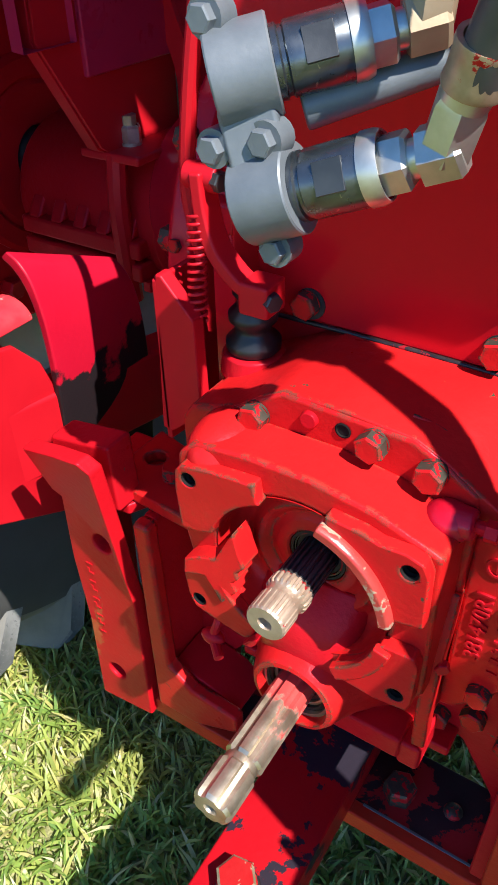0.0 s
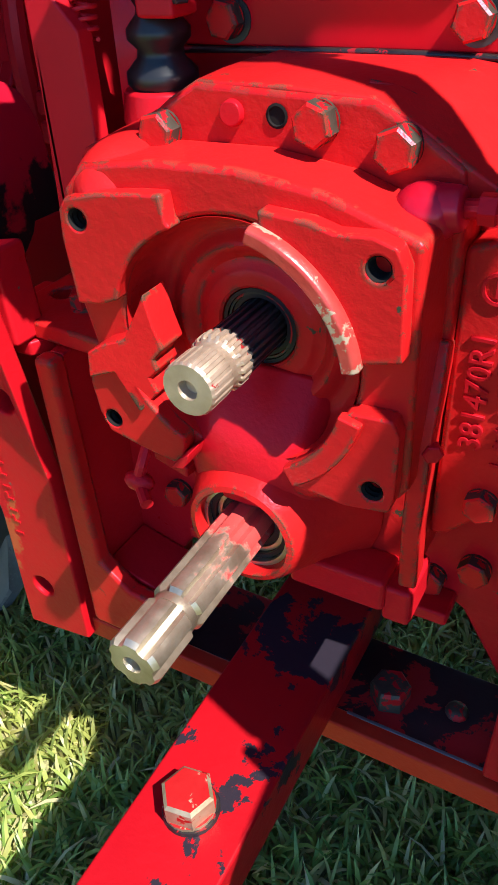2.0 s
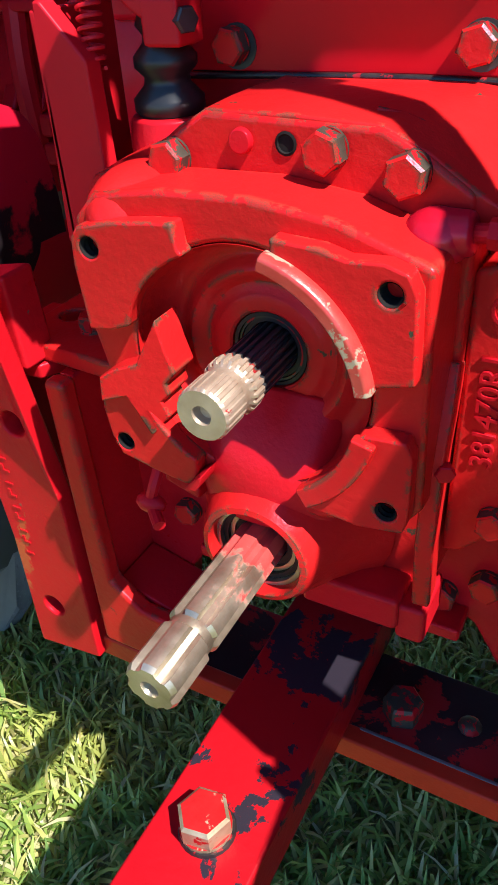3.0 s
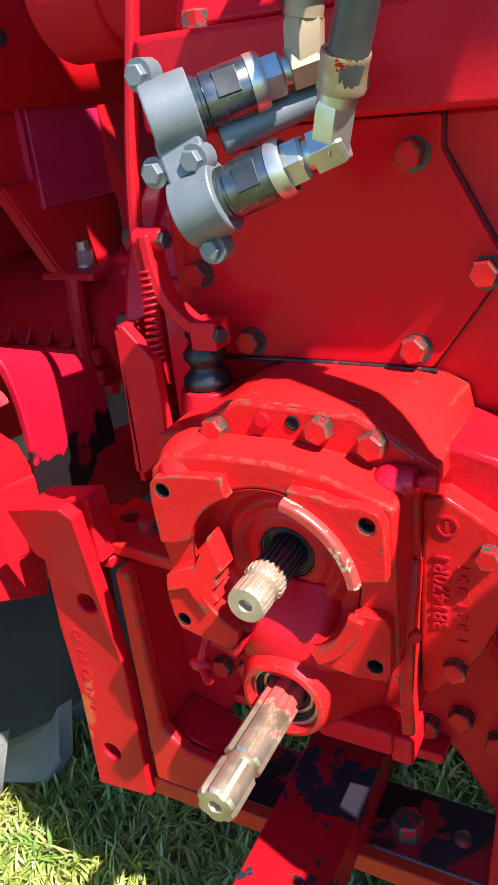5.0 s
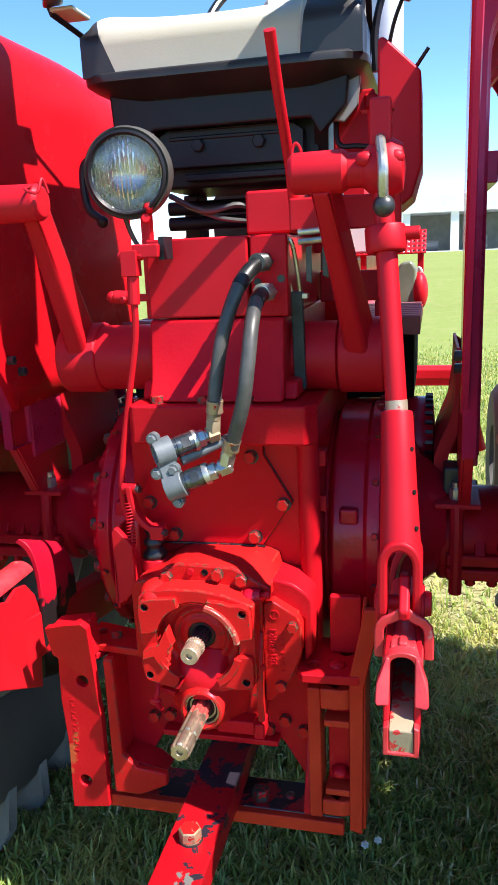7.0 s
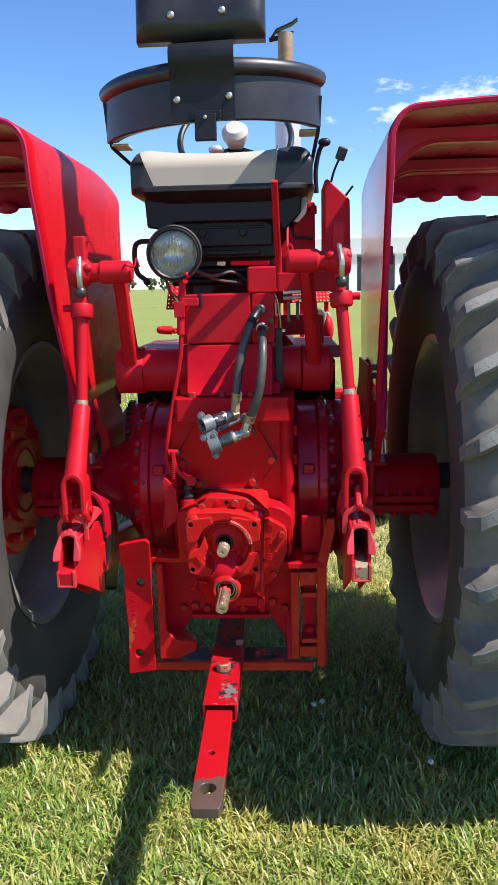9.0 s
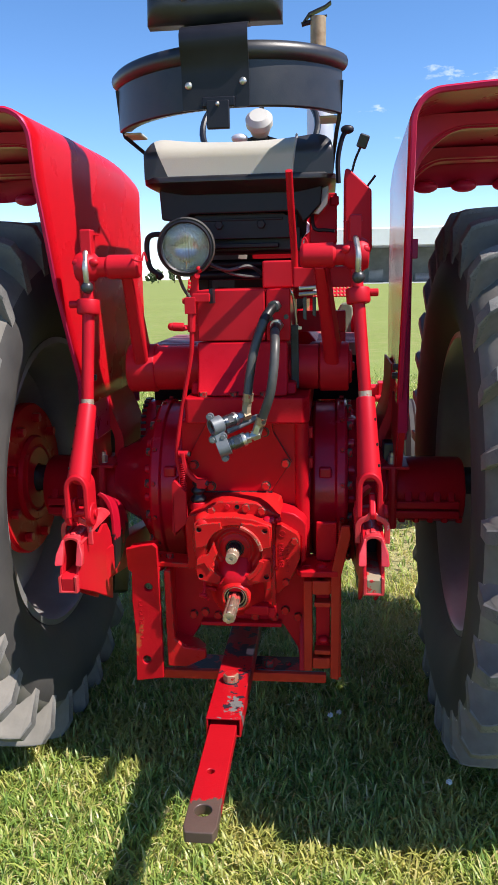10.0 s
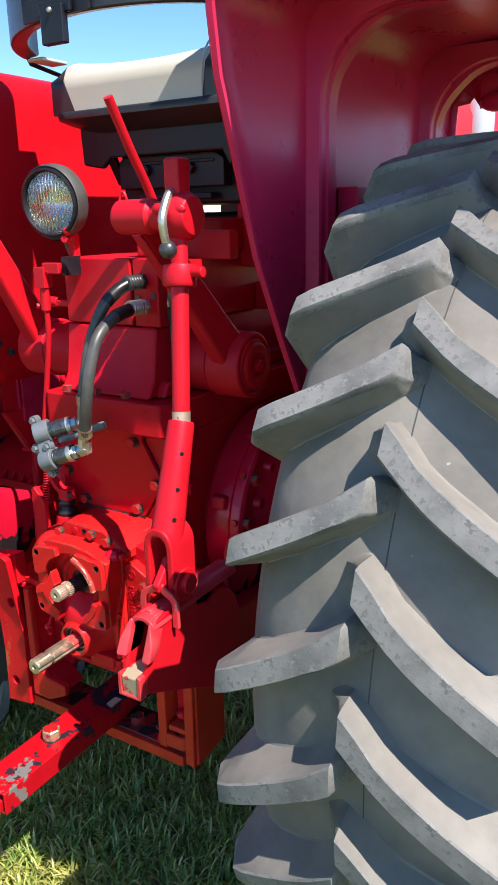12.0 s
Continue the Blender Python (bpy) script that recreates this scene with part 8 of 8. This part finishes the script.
cyl(bm, (0.12, 2.3, 2.785), (0.17, 2.3, 2.795), 0.012, seg=10)
part("rain_flap", bm, black_metal, muffler)

# perforated foot plates with diamond holes, on both sides of the lift housing
def mesh_plate(name_x0, x1, y, z0, z1, nx, nz):
    bm = bmesh.new()
    for i in range(nx):
        for j in range(nz):
            cx = name_x0 + (x1 - name_x0) * (i + 0.5) / nx
            cz = z0 + (z1 - z0) * (j + 0.5) / nz
            w, h = (x1 - name_x0) / nx / 2, (z1 - z0) / nz / 2
            o = [bm.verts.new((cx + a * w, y + (cz + b * h - z0) * 0.9, cz + b * h)) for a, b in ((-1, -1), (0, -1), (1, -1), (1, 0), (1, 1), (0, 1), (-1, 1), (-1, 0))]
            k = [bm.verts.new((cx + a * w * 0.62, y + (cz + b * h * 0.62 - z0) * 0.9, cz + b * h * 0.62)) for a, b in ((0, -1), (1, 0), (0, 1), (-1, 0))]
            for f in ((o[0], o[1], k[0]), (o[0], k[0], k[3]), (o[0], k[3], o[7]), (o[1], o[2], k[0]), (o[2], k[1], k[0]), (o[2], o[3], k[1]), (o[3], o[4], k[1]), (o[4], k[2], k[1]), (o[4], o[5], k[2]), (o[5], o[6], k[2]), (o[6], k[3], k[2]), (o[6], o[7], k[3])):
                bm.faces.new(f)
    bmesh.ops.remove_doubles(bm, verts=bm.verts, dist=0.0004)
    ob = part("diamond_grille", bm, paint, tractor, "red perforated sheet with diamond holes")
    sol = ob.modifiers.new("sheet", "SOLIDIFY")
    sol.thickness = 0.004


mesh_plate(0.158, 0.392, 1.42, 1.430, 1.505, 15, 5)
for x in (0.19, 0.265, 0.375):
    bm = bmesh.new()
    box(bm, (x - 0.010, 1.425, 1.236), (x + 0.010, 1.445, 1.432))
    part("grille_post", bm, paint, tractor, "red upright under the grille", bevel=0.003)

mesh_plate(-0.27, -0.21, 0.88, 1.43, 1.52, 4, 6)


# red paint clip ring on the lift arm boss, small valve gear and a tail lamp behind the arm
bm = bmesh.new()
tube(bm, [(0.211, 0.040, 1.577), (0.200, 0.036, 1.592), (0.200, 0.036, 1.608), (0.206, 0.037, 1.617), (0.213, 0.038, 1.606), (0.214, 0.040, 1.583)], 0.0026, 8)
part("ring_pin", bm, paint, tractor, "red painted ring pin")
valve = new("valve_gear")
valve.parent = tractor
valve.location = Vector((0.21, 0.2, 1.45)) - place_of(tractor)
valve["label"] = "dull grey valve linkage beside the lift housing"
for k, (z, x1) in enumerate(((1.492, 0.262), (1.476, 0.252))):
    bm = bmesh.new()
    cyl(bm, (0.186, 0.16, z - 0.004), (x1, 0.15, z), 0.0058, seg=12)
    part("spindle", bm, plated, valve, "bare steel spindle", sharp=30)
for k, x in enumerate((0.196, 0.222)):
    bm = bmesh.new()
    plate(bm, [(x, 1.405 + 0.008 * k), (x, 1.462), (x + 0.010, 1.466), (x + 0.010, 1.40 + 0.008 * k)], "xz", 0.17 + 0.02 * k, 0.178 + 0.02 * k)
    part("strip", bm, dark_steel, valve, "", bevel=0.001)
olive_metal = surface("dull_olive_grey_metal", (0.20, 0.22, 0.15), (0.30, 0.32, 0.23), (0.35, 0.5), 0.3, 14, 120, 0.2, 0.001)
bm = bmesh.new()
plate(bm, [(0.305, 1.235), (0.300, 1.375), (0.318, 1.408), (0.350, 1.412), (0.366, 1.385), (0.366, 1.235)], "xz", 1.27, 1.33)
side_lamp = part("side_lamp", bm, olive_metal, tractor, "olive grey metal case beside the step deck", bevel=0.010)
bm = bmesh.new()
ball(bm, (0.374, 1.30, 1.318), 0.06, 20, (0.45, 0.7, 1.0))
part("lens", bm, paint, side_lamp, "domed red lens")
bm = bmesh.new()
sweep(bm, [Vector((0.372 + 0.012 * math.cos(a), 1.30, 1.322 + 0.066 * math.sin(a))) for a in [2 * math.pi * k / 28 for k in range(28)]], circle(0.006, 8), close=True)
part("rim", bm, muffler_paint, side_lamp, "pale metal rim")
